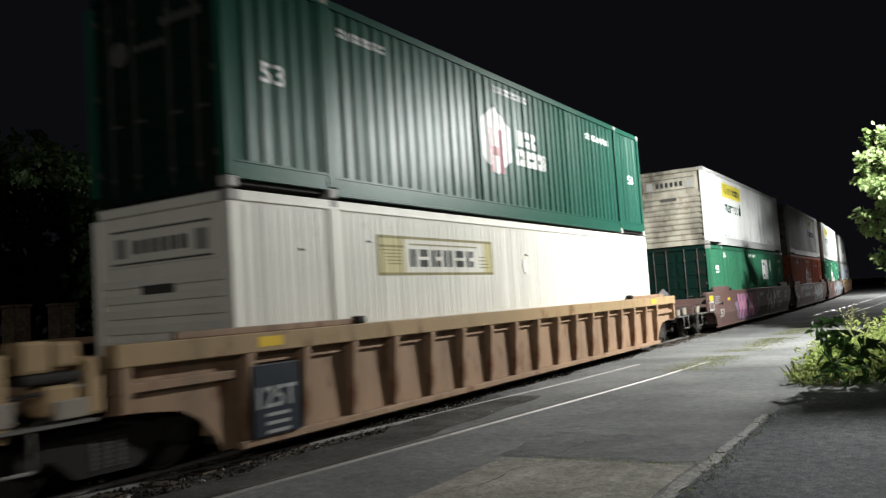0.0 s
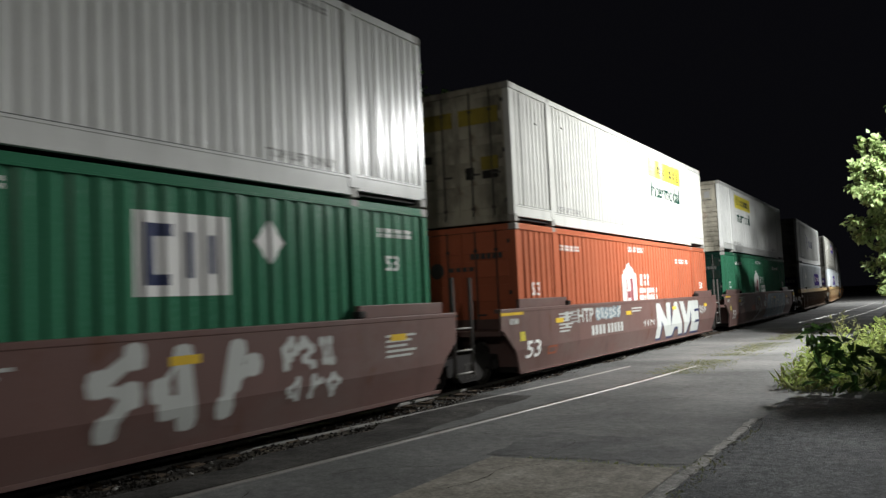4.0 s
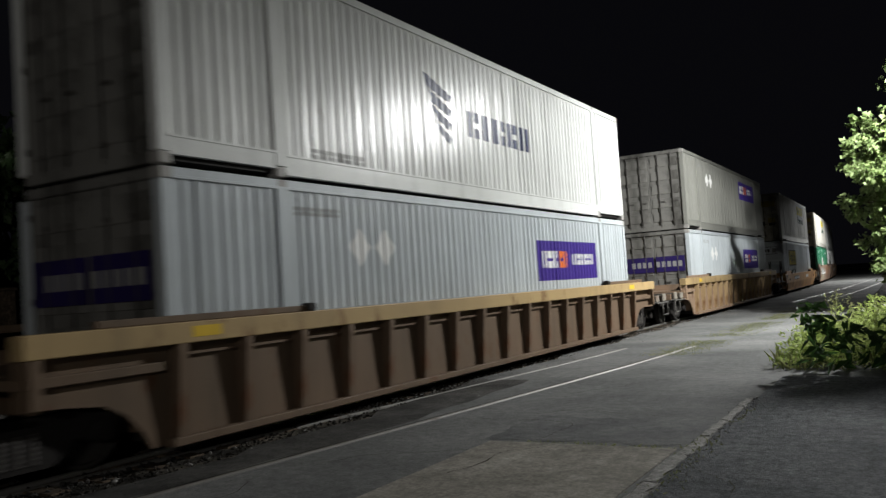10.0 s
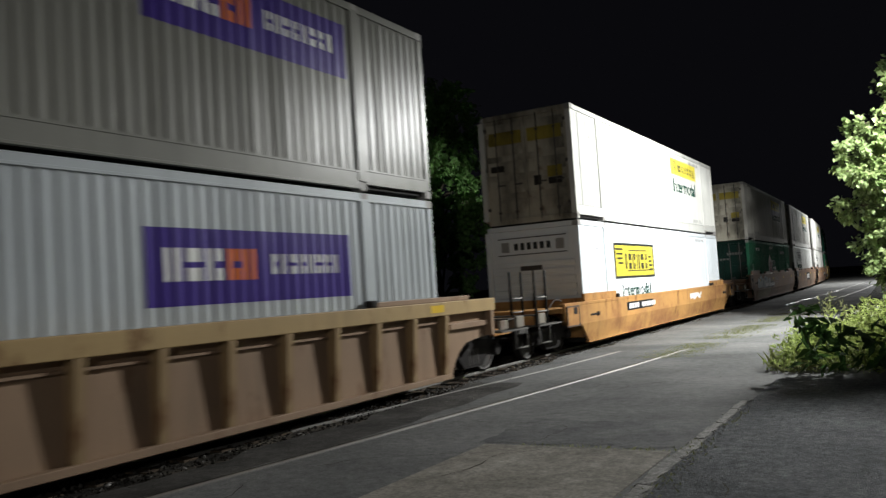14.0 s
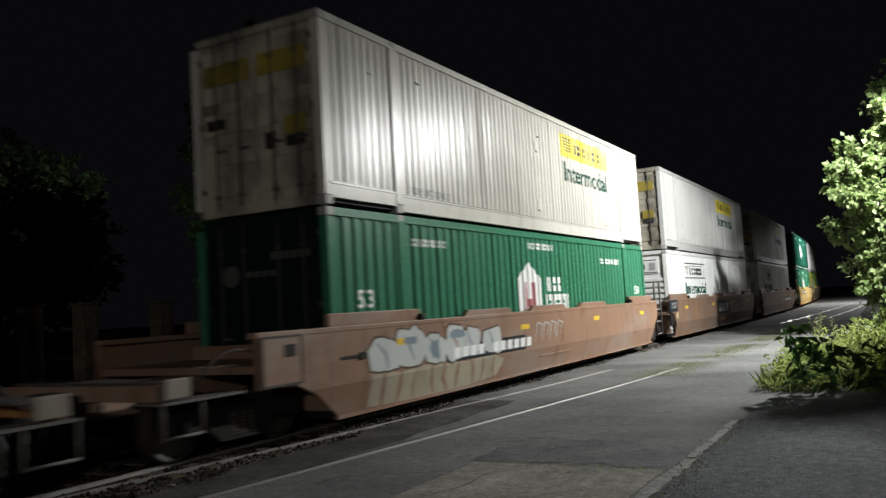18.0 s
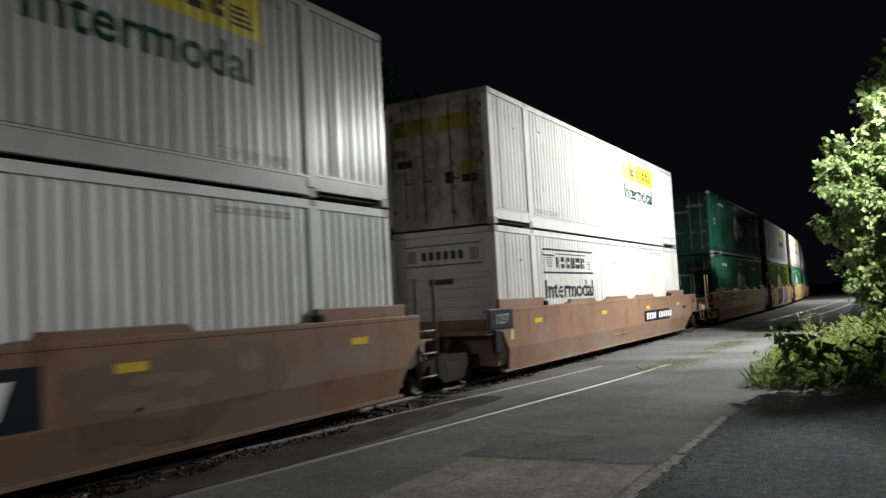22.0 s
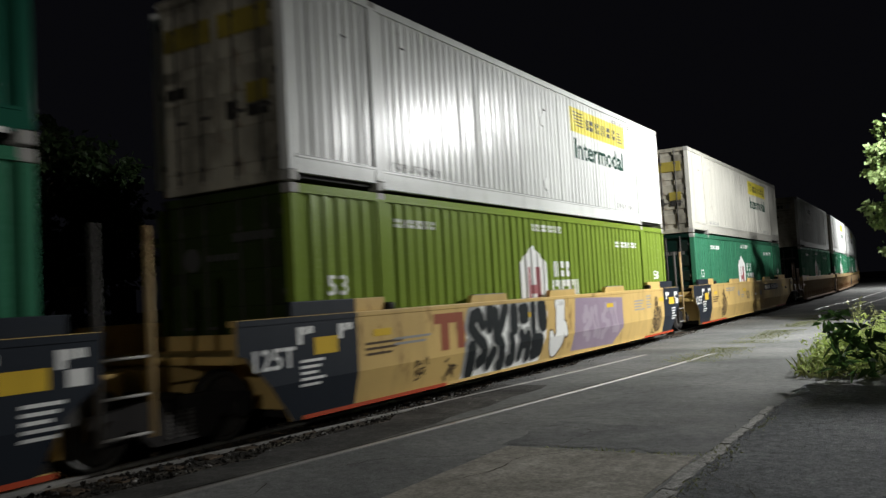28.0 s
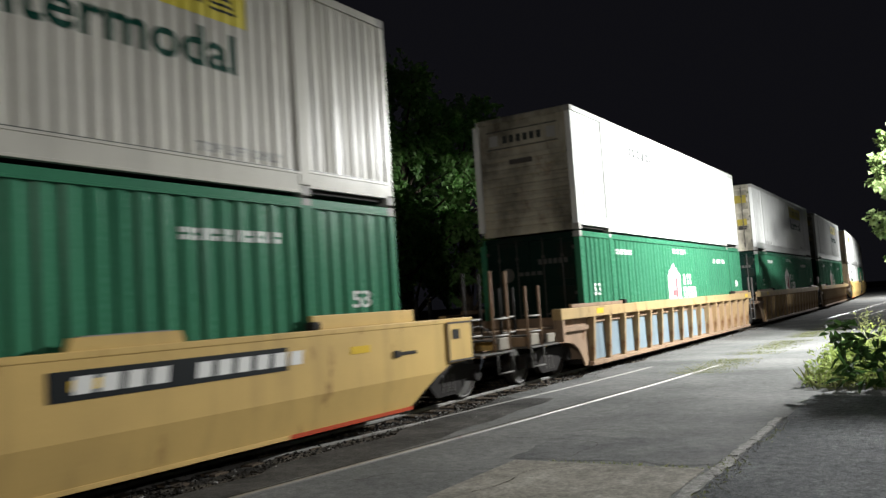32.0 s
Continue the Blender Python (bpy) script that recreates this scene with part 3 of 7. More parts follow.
def letters_of(bm):
    """Each unbroken letter of a word as a mesh of its own."""
    left, out = set(bm.verts), []
    while left:
        todo, group = [left.pop()], set()
        while todo:
            v = todo.pop()
            group.add(v)
            for e in v.link_edges:
                w = e.other_vert(v)
                if w in left:
                    left.discard(w)
                    todo.append(w)
        one, twin = bmesh.new(), {}
        for v in group:
            twin[v] = one.verts.new(v.co)
        for f in {f for v in group for f in v.link_faces}:
            one.faces.new([twin[v] for v in f.verts])
        out.append(one)
    bm.free()
    return sorted(out, key=lambda b: min(v.co.y for v in b.verts))


def letter_rows(y0, y1, z0, z1, widths, gap=0.3):
    """Plain upright blocks that stand for lettering that is not spelled: a list of strips for each block."""
    total = sum(widths) + gap * (len(widths) - 1)
    k = (y1 - y0) / total
    out, y = [], y0
    for i, w in enumerate(widths):
        w, h = w * k, z1 - z0
        bars = (y, y + 0.38 * w, z0, z1), (y + 0.6 * w, y + w, z0, z1)
        stack = (y, y + w, z0 + 0.58 * h, z1), (y, y + w, z0, z0 + 0.4 * h)
        trio = (y, y + 0.38 * w, z0, z1), (y + 0.52 * w, y + w, z0 + 0.6 * h, z1), (y + 0.52 * w, y + w, z0, z0 + 0.38 * h)
        out.append((bars, stack, trio)[(i + len(widths)) % 3])
        y += w + gap * k
    return out


def letters(*rest, **more):
    return slabs(*[r for rows in letter_rows(*rest, **more) for r in rows])


def frame_of(y0, y1, z0, z1, w):
    return slabs((y0, y1, z0, z0 + w), (y0, y1, z1 - w, z1), (y0, y0 + w, z0 + w, z1 - w), (y1 - w, y1, z0 + w, z1 - w))


def decal(name, bm, mat, root, ribs, label="", lift=0.003):
    return part(name, drape(bm, ribs, HALF_W - 0.008, lift), mat, root, label)


def blocks(root, ribs, y0, y1, z0, z1, widths, gap, mat, label, lift=0.003):
    for rows in letter_rows(y0, y1, z0, z1, widths, gap):
        decal("letter_block", slabs(*rows), mat, root, ribs, label, lift)


def stripe(root, ribs, rows, mat, name="stripe", lift=0.006):
    for r in rows:
        decal(name, slabs(r), mat, root, ribs, "", lift)


def container_box(label, paint_mat, ribs, end="slats", post_mat=None, seam=False, dashes=False, end_mat=None):
    """The shell with its frame; +x faces the road, -y faces the viewer."""
    root = tagged(new("shipping_container"), label, "container", "containers on the train")
    frame_mat = post_mat or paint_mat
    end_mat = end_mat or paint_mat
    wall = part("side_wall", corrugated(ribs, 0.3, TALL - 0.1, HALF_W - 0.008), paint_mat, root)
    part("side_wall", corrugated(ribs, 0.3, TALL - 0.1, HALF_W - 0.008, -1), paint_mat, root)
    roof = boxes((-HALF_W + 0.06, HALF_W - 0.06, -HALF_L + 0.05, HALF_L - 0.05, TALL - 0.05, TALL - 0.012))
    for k in range(26):
        y = -HALF_L + 0.6 + k * 0.6
        box(roof, -HALF_W + 0.12, HALF_W - 0.12, y, y + 0.09, TALL - 0.012, TALL + 0.004)
    part("roof", roof, paint_mat, root)
    part("floor", boxes((-HALF_W + 0.07, HALF_W - 0.07, -HALF_L + 0.1, HALF_L - 0.1, 0.05, 0.19)), STEEL, root)
    w = HALF_W
    bottom = part("bottom_rail", extrude_y(bmesh.new(), [(w - 0.07, 0.03), (w + 0.016, 0.03), (w + 0.016, 0.06), (w + 0.003, 0.065), (w + 0.003, 0.275), (w + 0.014, 0.28), (w + 0.014, 0.31), (w - 0.07, 0.31)], -6.0, 6.0), frame_mat, root)
    again(bottom, root, pose(0, 0, 0, 0, 0, 180))
    sill = part("overhang_rail", extrude_y(bmesh.new(), [(w - 0.07, 0.11), (w + 0.004, 0.11), (w + 0.004, 0.305), (w + 0.014, 0.31), (w + 0.014, 0.34), (w - 0.07, 0.34)], 6.18, HALF_L - 0.14), frame_mat, root)
    again(sill, root, pose(0, -14.115, 0)), again(sill, root, pose(0, 0, 0, 0, 0, 180)), again(sill, root, pose(0, 14.115, 0, 0, 0, 180))
    top = part("top_rail", extrude_y(bmesh.new(), [(w - 0.07, TALL - 0.13), (w + 0.014, TALL - 0.13), (w + 0.014, TALL - 0.1), (w + 0.004, TALL - 0.095), (w + 0.004, TALL - 0.01), (w - 0.01, TALL), (w - 0.07, TALL)], -HALF_L + 0.16, HALF_L - 0.16), frame_mat, root)
    again(top, root, pose(0, 0, 0, 0, 0, 180))
    corner = part("corner_post", boxes((HALF_W - 0.14, HALF_W + 0.003, HALF_L - 0.15, HALF_L - 0.002, 0.14, TALL - 0.14), bevel=0.008), frame_mat, root)
    again(corner, root, pose(0, 0, 0, 0, 0, 180))
    other = part("corner_post", boxes((HALF_W - 0.14, HALF_W + 0.003, -HALF_L + 0.002, -HALF_L + 0.15, 0.14, TALL - 0.14), bevel=0.008), frame_mat, root)
    again(other, root, pose(0, 0, 0, 0, 0, 180))
    stack = part("stacking_post", boxes((HALF_W - 0.09, HALF_W + 0.014, 5.98, 6.2, 0.14, TALL - 0.1), bevel=0.012), frame_mat, root)
    again(stack, root, pose(0, -12.18, 0))
    again(stack, root, pose(0, 0, 0, 0, 0, 180)), again(stack, root, pose(0, 12.18, 0, 0, 0, 180))
    cast = part("corner_casting", boxes((HALF_W - 0.16, HALF_W + 0.008, HALF_L - 0.178, HALF_L + 0.004, 0.0, 0.135), bevel=0.014), GALV if post_mat is None else frame_mat, root)
    for y in (0, -2 * HALF_L + 0.174, -HALF_L + 6.09 + 0.09, -HALF_L - 6.09 + 0.09):
        for z in (0, TALL - 0.135):
            if y or z:
                again(cast, root, pose(0, y, z))
    if seam:
        part("wall_seam", boxes((HALF_W - 0.03, HALF_W + 0.006, -1.62, -1.5, 0.2, TALL - 0.07), bevel=0.004), frame_mat, root)
    if dashes:
        first = part("reflective_tape", boxes((HALF_W + 0.013, HALF_W + 0.016, 0, 0.33, 0.08, 0.135)), LOGO_WHITE, root, "white reflective tape")
        first.matrix_basis = pose(0, -HALF_L + 0.3, 0)
        for k in range(1, 26):
            again(first, root, pose(0, -HALF_L + 0.3 + 0.61 * k, 0))
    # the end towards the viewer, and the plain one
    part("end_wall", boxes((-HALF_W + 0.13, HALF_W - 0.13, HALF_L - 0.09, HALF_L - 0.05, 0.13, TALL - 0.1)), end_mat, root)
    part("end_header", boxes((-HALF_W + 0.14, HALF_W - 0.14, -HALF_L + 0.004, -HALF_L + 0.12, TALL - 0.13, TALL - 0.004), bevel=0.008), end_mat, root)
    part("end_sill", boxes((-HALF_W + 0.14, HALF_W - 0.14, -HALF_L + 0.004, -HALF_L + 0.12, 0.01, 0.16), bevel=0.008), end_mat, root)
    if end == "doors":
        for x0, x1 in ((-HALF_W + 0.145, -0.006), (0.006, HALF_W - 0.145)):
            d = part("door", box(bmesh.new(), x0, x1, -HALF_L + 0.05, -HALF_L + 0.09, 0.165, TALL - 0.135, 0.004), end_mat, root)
            panel = None
            for k in range(5):
                z = 0.32 + k * 0.5
                if panel is None:
                    panel = part("door_panel", box(bmesh.new(), x0 + 0.07, x1 - 0.07, -HALF_L + 0.03, -HALF_L + 0.055, z, z + 0.34, 0.012), end_mat, d)
                else:
                    again(panel, d, pose(0, 0, 0.5 * k))
            for f in (0.3, 0.72):
                x = x0 + f * (x1 - x0)
                part("lock_rod", rods(((x, -HALF_L + 0.014, 0.1), (x, -HALF_L + 0.014, TALL - 0.08), 0.017)), IRON, d)
                part("rod_handle", boxes((x - 0.02, x + 0.2, -HALF_L - 0.002, -HALF_L + 0.014, 1.02, 1.06)), IRON, d)
                for z in (0.3, 2.35):
                    part("rod_bracket", boxes((x - 0.04, x + 0.04, -HALF_L, -HALF_L + 0.03, z, z + 0.06)), IRON, d)
            for z in (0.4, 1.45, 2.5):
                x = x0 if x0 < -0.1 else x1
                part("hinge", boxes((x - 0.07, x + 0.07, -HALF_L + 0.02, -HALF_L + 0.05, z, z + 0.08)), IRON, d)
    else:
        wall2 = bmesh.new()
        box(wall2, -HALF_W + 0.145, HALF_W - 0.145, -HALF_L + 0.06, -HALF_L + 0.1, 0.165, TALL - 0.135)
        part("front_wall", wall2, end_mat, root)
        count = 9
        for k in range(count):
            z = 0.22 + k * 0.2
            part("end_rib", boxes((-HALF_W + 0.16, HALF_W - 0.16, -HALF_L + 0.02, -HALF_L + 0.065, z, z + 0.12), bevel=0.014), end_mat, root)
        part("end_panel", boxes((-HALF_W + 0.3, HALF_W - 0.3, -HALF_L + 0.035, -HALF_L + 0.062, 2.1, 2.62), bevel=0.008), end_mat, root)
    return root


def number_bars(root, ribs, y0, y1, z0, z1, mat):
    tagged(decal("marking", letters(y0, y1, z0, z1, [0.7] * 10, 0.35), mat, root, ribs), "unreadable small markings", kind="stuff")


def yellow_end_labels(root):
    """Sooty bands over both doors, dull labels and dark boxes below."""
    for x0, x1, z0, z1, m, label in ((-1.02, -0.08, 2.1, 2.44, LABEL_YELLOW, "sooty yellow band"), (0.08, 1.02, 2.1, 2.44, LABEL_YELLOW, "sooty yellow band"), (0.58, 0.98, 1.12, 1.4, LABEL_YELLOW, "sooty yellow label"),
                                     (-1.0, -0.62, 1.4, 1.56, DARKIRON, "dark lock box"), (0.2, 0.4, 0.95, 1.2, DARKIRON, "dark lock box"), (0.6, 0.96, 0.94, 1.1, DARKIRON, "dark lock box")):
        part("end_label", boxes((x0, x1, -HALF_L + 0.006, -HALF_L + 0.03, z0, z1), bevel=0.004), m, root, label)


def trucking_container(label, mat=WHITE, ribs=FINE, logo="far", end="slats", ink=LOGO_GREEN, band=True, **more):
    """White domestic container with a yellow band and one green word."""
    root = container_box(label, mat, ribs, end, **more)
    spots = {"far": (1.52, 5.17, 2.0, 2.58, 1.7, 4.97, 1.38, 1.87), "near": (-5.05, -1.5, 2.0, 2.58, -4.95, -1.75, 1.38, 1.87),
             "outline": (-5.48, -1.87, 1.9, 2.5, -5.42, -1.98, 1.3, 1.74), "big": (-5.42, -1.55, 1.36, 2.37, -4.88, -2.12, 0.85, 1.21),
             "plain": (-5.11, -1.43, 1.84, 2.46, 0, 0, 0, 0)}
    y0, y1, z0, z1, wy0, wy1, wz0, wz1 = spots[logo]
    h = z1 - z0
    if logo in ("far", "near", "big"):
        decal("yellow_band", slabs((y0, y1, z0, z1)), LOGO_YELLOW if band else mat, root, ribs, "faded yellow band")
        lift = 0.006
        w = y1 - y0
        left = [(y0 + 0.04 * w + 0.01 * k * w, y0 + 0.2 * w, z0 + (0.8 - 0.13 * k) * h, z0 + (0.85 - 0.13 * k) * h) for k in range(5)]
        right = [(y0 + 0.84 * w, y0 + 0.95 * w - 0.008 * k * w, z0 + (0.2 + 0.13 * k) * h, z0 + (0.26 + 0.13 * k) * h) for k in range(4)]
        stripe(root, ribs, left[:4] if logo == "big" else left + right, LOGO_DARK)
        if logo == "big":
            stripe(root, ribs, right, LOGO_DARK)
        blocks(root, ribs, y0 + 0.25 * w, y0 + 0.81 * w, z0 + 0.26 * h, z0 + 0.7 * h, [0.55, 0.8, 0.9, 0.9, 0.9, 0.8], 0.32, LOGO_DARK, "dark block", lift)
        if logo == "big":
            decal("band_border", frame_of(y0, y1, z0, z1, 0.07), LOGO_DARK, root, ribs, "black border", lift)
            stripe(root, ribs, ((y0 + 0.33 * (y1 - y0), y0 + 0.82 * (y1 - y0), z0 + 0.78 * h, z0 + 0.81 * h), (y0 + 0.28 * (y1 - y0), y0 + 0.85 * (y1 - y0), z0 + 0.2 * h, z0 + 0.23 * h)), LOGO_DARK)
    else:
        line = LOGO_DARK if logo == "outline" else OLIVE_INK
        if logo == "plain":
            stripe(root, ribs, ((y0, y0 + 0.75, z0, z1), (y1 - 0.35, y1, z0, z1)), LOGO_FADED, "yellow_corner", 0.0025)
        decal("logo_border", frame_of(y0, y1, z0, z1, 0.045), line, root, ribs, "thin border", 0.004)
        blocks(root, ribs, y0 + 0.24 * (y1 - y0), y0 + 0.8 * (y1 - y0), z0 + 0.22 * h, z0 + 0.68 * h, [0.6, 0.8, 0.9, 0.9, 0.9, 0.8], 0.34, LOGO_DARK, "dark block", 0.004)
        fans = [(y0 + 0.03 * (y1 - y0) + 0.012 * k * (y1 - y0), y0 + 0.17 * (y1 - y0), z0 + (0.62 - 0.085 * k) * h, z0 + (0.65 - 0.085 * k) * h) for k in range(5)]
        fans += [(y0 + 0.86 * (y1 - y0), y0 + 0.96 * (y1 - y0) - 0.01 * k * (y1 - y0), z0 + (0.2 + 0.1 * k) * h, z0 + (0.23 + 0.1 * k) * h) for k in range(4)]
        stripe(root, ribs, fans, line, "stripe", 0.004)
        stripe(root, ribs, ((y0 + 0.24 * (y1 - y0), y0 + 0.84 * (y1 - y0), z0 + 0.78 * h, z0 + 0.82 * h), (y0 + 0.05, y0 + 0.2 * (y1 - y0), z0 + 0.7 * h, z0 + 0.76 * h)), line, "stripe", 0.004)
    if wy1 > wy0:
        for one in letters_of(word("Intermodal", wy0, wy1, wz0, wz1)):
            decal("letter", one, ink, root, ribs, "letter of the word Intermodal")
    tagged(decal("lettering", word("TOP LIFT ONLY", -5.74, -4.3, 0.36, 0.48, 0.03), GREY_INK, root, ribs), "small grey lettering TOP LIFT ONLY", kind="stuff")
    tagged(decal("lettering", word("TOP LIFT ONLY", 4.3, 5.72, 0.38, 0.5, 0.03), GREY_INK, root, ribs), "small grey lettering TOP LIFT ONLY", kind="stuff")
    number_bars(root, ribs, 4.2, 5.6, 2.58, 2.68, GREY_INK)
    # Dark strips stand in for the shadow gap between wall and bottom rail.
    for a, b, z in ((-5.96, 5.96, 0.311), (6.22, HALF_L - 0.16, 0.341), (-HALF_L + 0.16, -6.22, 0.341)):
        part("gap_line", boxes((HALF_W - 0.03, HALF_W + 0.002, a, b, z, z + 0.012)), LOGO_DARK, root, "thin dark line painted for the shadow gap")
    for z in (0.62, 2.0):
        bm = bmesh.new()
        rod(bm, (HALF_W - 0.02, -0.03, z), (HALF_W + 0.004, -0.03, z), 0.14, 8)
        part("placard_holder", bm, mat, root, "eight-sided sheet metal placard holder")
    for y, z in ((-5.3, 2.35), (-6.8, 2.2), (0.05, 2.24)):
        part("lashing_ring", rods(((HALF_W + 0.002, y - 0.04, z), (HALF_W + 0.002, y + 0.04, z - 0.015), 0.012), sides=5), IRON, root)
    if end == "doors":
        yellow_end_labels(root)
    else:
        for k in range(6):
            x = -0.5 + 0.18 * k
            part("end_block", boxes((x, x + 0.11, -HALF_L + 0.03, -HALF_L + 0.036, 2.26, 2.44)), LOGO_DARK, root, "dark block")
        for z in (2.13, 2.56):
            part("end_line", boxes((-0.95, 0.95, -HALF_L + 0.03, -HALF_L + 0.036, z, z + 0.025)), LOGO_DARK, root, "thin dark line")
        for x in (-0.86, 0.66):
            part("end_wedge", boxes((x, x + 0.22, -HALF_L + 0.03, -HALF_L + 0.035, 2.22, 2.48)), GREY_INK, root, "grey wedge")
        part("end_vent", boxes((-0.35, 0.25, -HALF_L + 0.012, -HALF_L + 0.03, 1.72, 1.84), bevel=0.006), IRON, root, "dark vent slot")
    return root


PLATE_Y = 2.25


def plate_container(label, mat=GREEN, ribs=COARSE, **more):
    """Green container with a white plate of plain dark bars and a diamond."""
    root = container_box(label, mat, ribs, "doors", **more)
    y, z = PLATE_Y, 1.54
    decal("white_plate", slabs((y, y + 1.34, z, z + 0.93)), LOGO_WHITE, root, ribs, "white square plate")
    stripe(root, ribs, ((y + 0.12, y + 0.26, z + 0.12, z + 0.8), (y + 0.26, y + 0.5, z + 0.66, z + 0.8), (y + 0.26, y + 0.45, z + 0.12, z + 0.24), (y + 0.7, y + 0.8, z + 0.2, z + 0.72), (y + 1.02, y + 1.14, z + 0.25, z + 0.7)), LOGO_NAVY, "dark_bar")
    bm = bmesh.new()
    shape(bm, ((y + 1.78, 2.2), (y + 2.06, 1.92), (y + 2.34, 2.2), (y + 2.06, 2.48)))
    decal("diamond_mark", bm, LOGO_WHITE, root, ribs, "white diamond mark")
    number_bars(root, ribs, -0.77, 0.83, 2.55, 2.67, LOGO_WHITE)
    number_bars(root, ribs, 6.7, 7.6, 2.38, 2.52, LOGO_WHITE)
    number_bars(root, ribs, -5.85, -5.35, 2.46, 2.66, LOGO_WHITE)
    for one in letters_of(word("53", -7.2, -6.75, 1.86, 2.14)):
        decal("digit", one, LOGO_WHITE, root, ribs, "digit of the number 53")
    for one in letters_of(word("53", 6.85, 7.2, 1.86, 2.1)):
        decal("digit", one, LOGO_WHITE, root, ribs, "digit of the number 53")
    mark = bmesh.new()
    vs = [mark.verts.new(p) for p in ((-0.85, -HALF_L + 0.012, 1.1), (-0.55, -HALF_L + 0.012, 0.8), (-0.25, -HALF_L + 0.012, 1.1), (-0.55, -HALF_L + 0.012, 1.4))]
    mark.faces.new(vs)
    part("diamond_mark", mark, GREY_INK, root, "pale diamond mark")
    return root


def house_container(label, mat=GREEN, ribs=COARSE, end="doors", tail=False, pointed=False, **more):
    """Container with a white gabled badge, red bars in it, and white blocks."""
    root = container_box(label, mat, ribs, end, **more)
    bm = bmesh.new()
    y0, y1 = -1.55, -0.3
    shape(bm, (((y0, 1.2), (0.5 * (y0 + y1), 0.86), (y1, 1.2)) if pointed else ((y0, 0.62), (y1, 0.62))) + ((y1, 1.87), (0.5 * (y0 + y1), 2.22), (y0, 1.87)))
    decal("gabled_badge", bm, LOGO_WHITE, root, ribs, "white gabled badge")
    stripe(root, ribs, ((y0 + 0.34, y0 + 0.5, 0.9, 1.78), (y1 - 0.5, y1 - 0.34, 0.9, 1.78), (y0 + 0.5, y1 - 0.5, 1.24, 1.42)), LOGO_RED, "badge_bar")
    end_y = 1.42 if not tail else 1.7
    blocks(root, ribs, 0.1, 0.95, 1.57, 1.9, [0.9, 0.8, 0.85], 0.25, LOGO_WHITE, "white block")
    blocks(root, ribs, -0.02, end_y, 1.16, 1.5, [1, 0.6, 0.85, 0.8, 0.85] + ([0.3, 0.6] if tail else []), 0.25, LOGO_WHITE, "white block")
    number_bars(root, ribs, -0.9, 0.62, 2.52, 2.66, LOGO_WHITE)
    number_bars(root, ribs, 4.0, 5.6, 2.28, 2.42, LOGO_WHITE)
    number_bars(root, ribs, -5.75, -4.6, 2.4, 2.53, LOGO_WHITE)
    for one in letters_of(word("53", -7.4, -6.95, 1.4, 1.68)):
        decal("digit", one, LOGO_WHITE, root, ribs, "digit of the number 53")
    for one in letters_of(word("53", 7.0, 7.4, 1.42, 1.66)):
        decal("digit", one, LOGO_WHITE, root, ribs, "digit of the number 53")
    disc = bmesh.new()
    rod(disc, (-0.6, -HALF_L + 0.018, 2.0), (-0.6, -HALF_L + 0.004, 2.0), 0.17, 20)
    part("end_badge", disc, DIM_INK, root, "round dull grey badge")
    for k in range(4):
        part("end_marking", boxes((-0.3 + 0.16 * k, -0.19 + 0.16 * k, -HALF_L + 0.006, -HALF_L + 0.018, 1.96, 2.05)), DIM_INK, root)
    for k in range(6):
        part("end_marking", boxes((0.22 + 0.13 * k, 0.31 + 0.13 * k, -HALF_L + 0.006, -HALF_L + 0.018, 2.2, 2.32)), DIM_INK, root)
    return root


def parcel_container(label, upper=False, mat=GREYWHITE, ribs=MEDIUM, **more):
    """Grey-white container with a purple plate and two white diamonds."""
    root = container_box(label, mat, ribs, "doors", **more)
    y0, y1, z0, z1 = (1.98, 5.67, 1.36, 2.25) if not upper else (2.1, 5.83, 1.67, 2.5)
    decal("purple_plate", slabs((y0, y1, z0, z1)), LOGO_PURPLE, root, ribs, "purple plate")
    blocks(root, ribs, y0 + 0.25, y0 + 1.15, z0 + 0.28, z0 + 0.66, [0.7, 0.7, 0.7], 0.2, LOGO_WHITE, "white block", 0.006)
    blocks(root, ribs, y0 + 1.22, y0 + 1.72, z0 + 0.28, z0 + 0.66, [0.7, 0.7], 0.2, LOGO_ORANGE, "orange block", 0.006)
    blocks(root, ribs, y0 + 2.0, y1 - 0.3, z0 + 0.34, z0 + 0.6, [0.5] * 8, 0.3, LOGO_WHITE, "small white block", 0.006)
    for y in (-4.42, -3.77):
        z = 2.03
        bm = bmesh.new()
        shape(bm, ((y - 0.27, z), (y, z - 0.29), (y + 0.27, z), (y, z + 0.29)))
        decal("placard", bm, LOGO_WHITE, root, ribs, "white diamond placard")
    number_bars(root, ribs, -5.85, -4.9, 2.44, 2.56, GREY_INK)
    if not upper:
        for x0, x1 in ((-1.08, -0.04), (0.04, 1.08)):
            part("end_plate", boxes((x0, x1, -HALF_L + 0.004, -HALF_L + 0.012, 1.42, 1.98)), SHADED_PURPLE, root, "purple plate on the doors")
        for k in range(9):
            x = -0.85 + 0.2 * k + (0.1 if k > 3 else 0)
            part("end_block", boxes((x, x + 0.13, -HALF_L + 0.001, -HALF_L + 0.005, 1.6, 1.8)), GREY_INK, root, "dulled pale block")
    return root


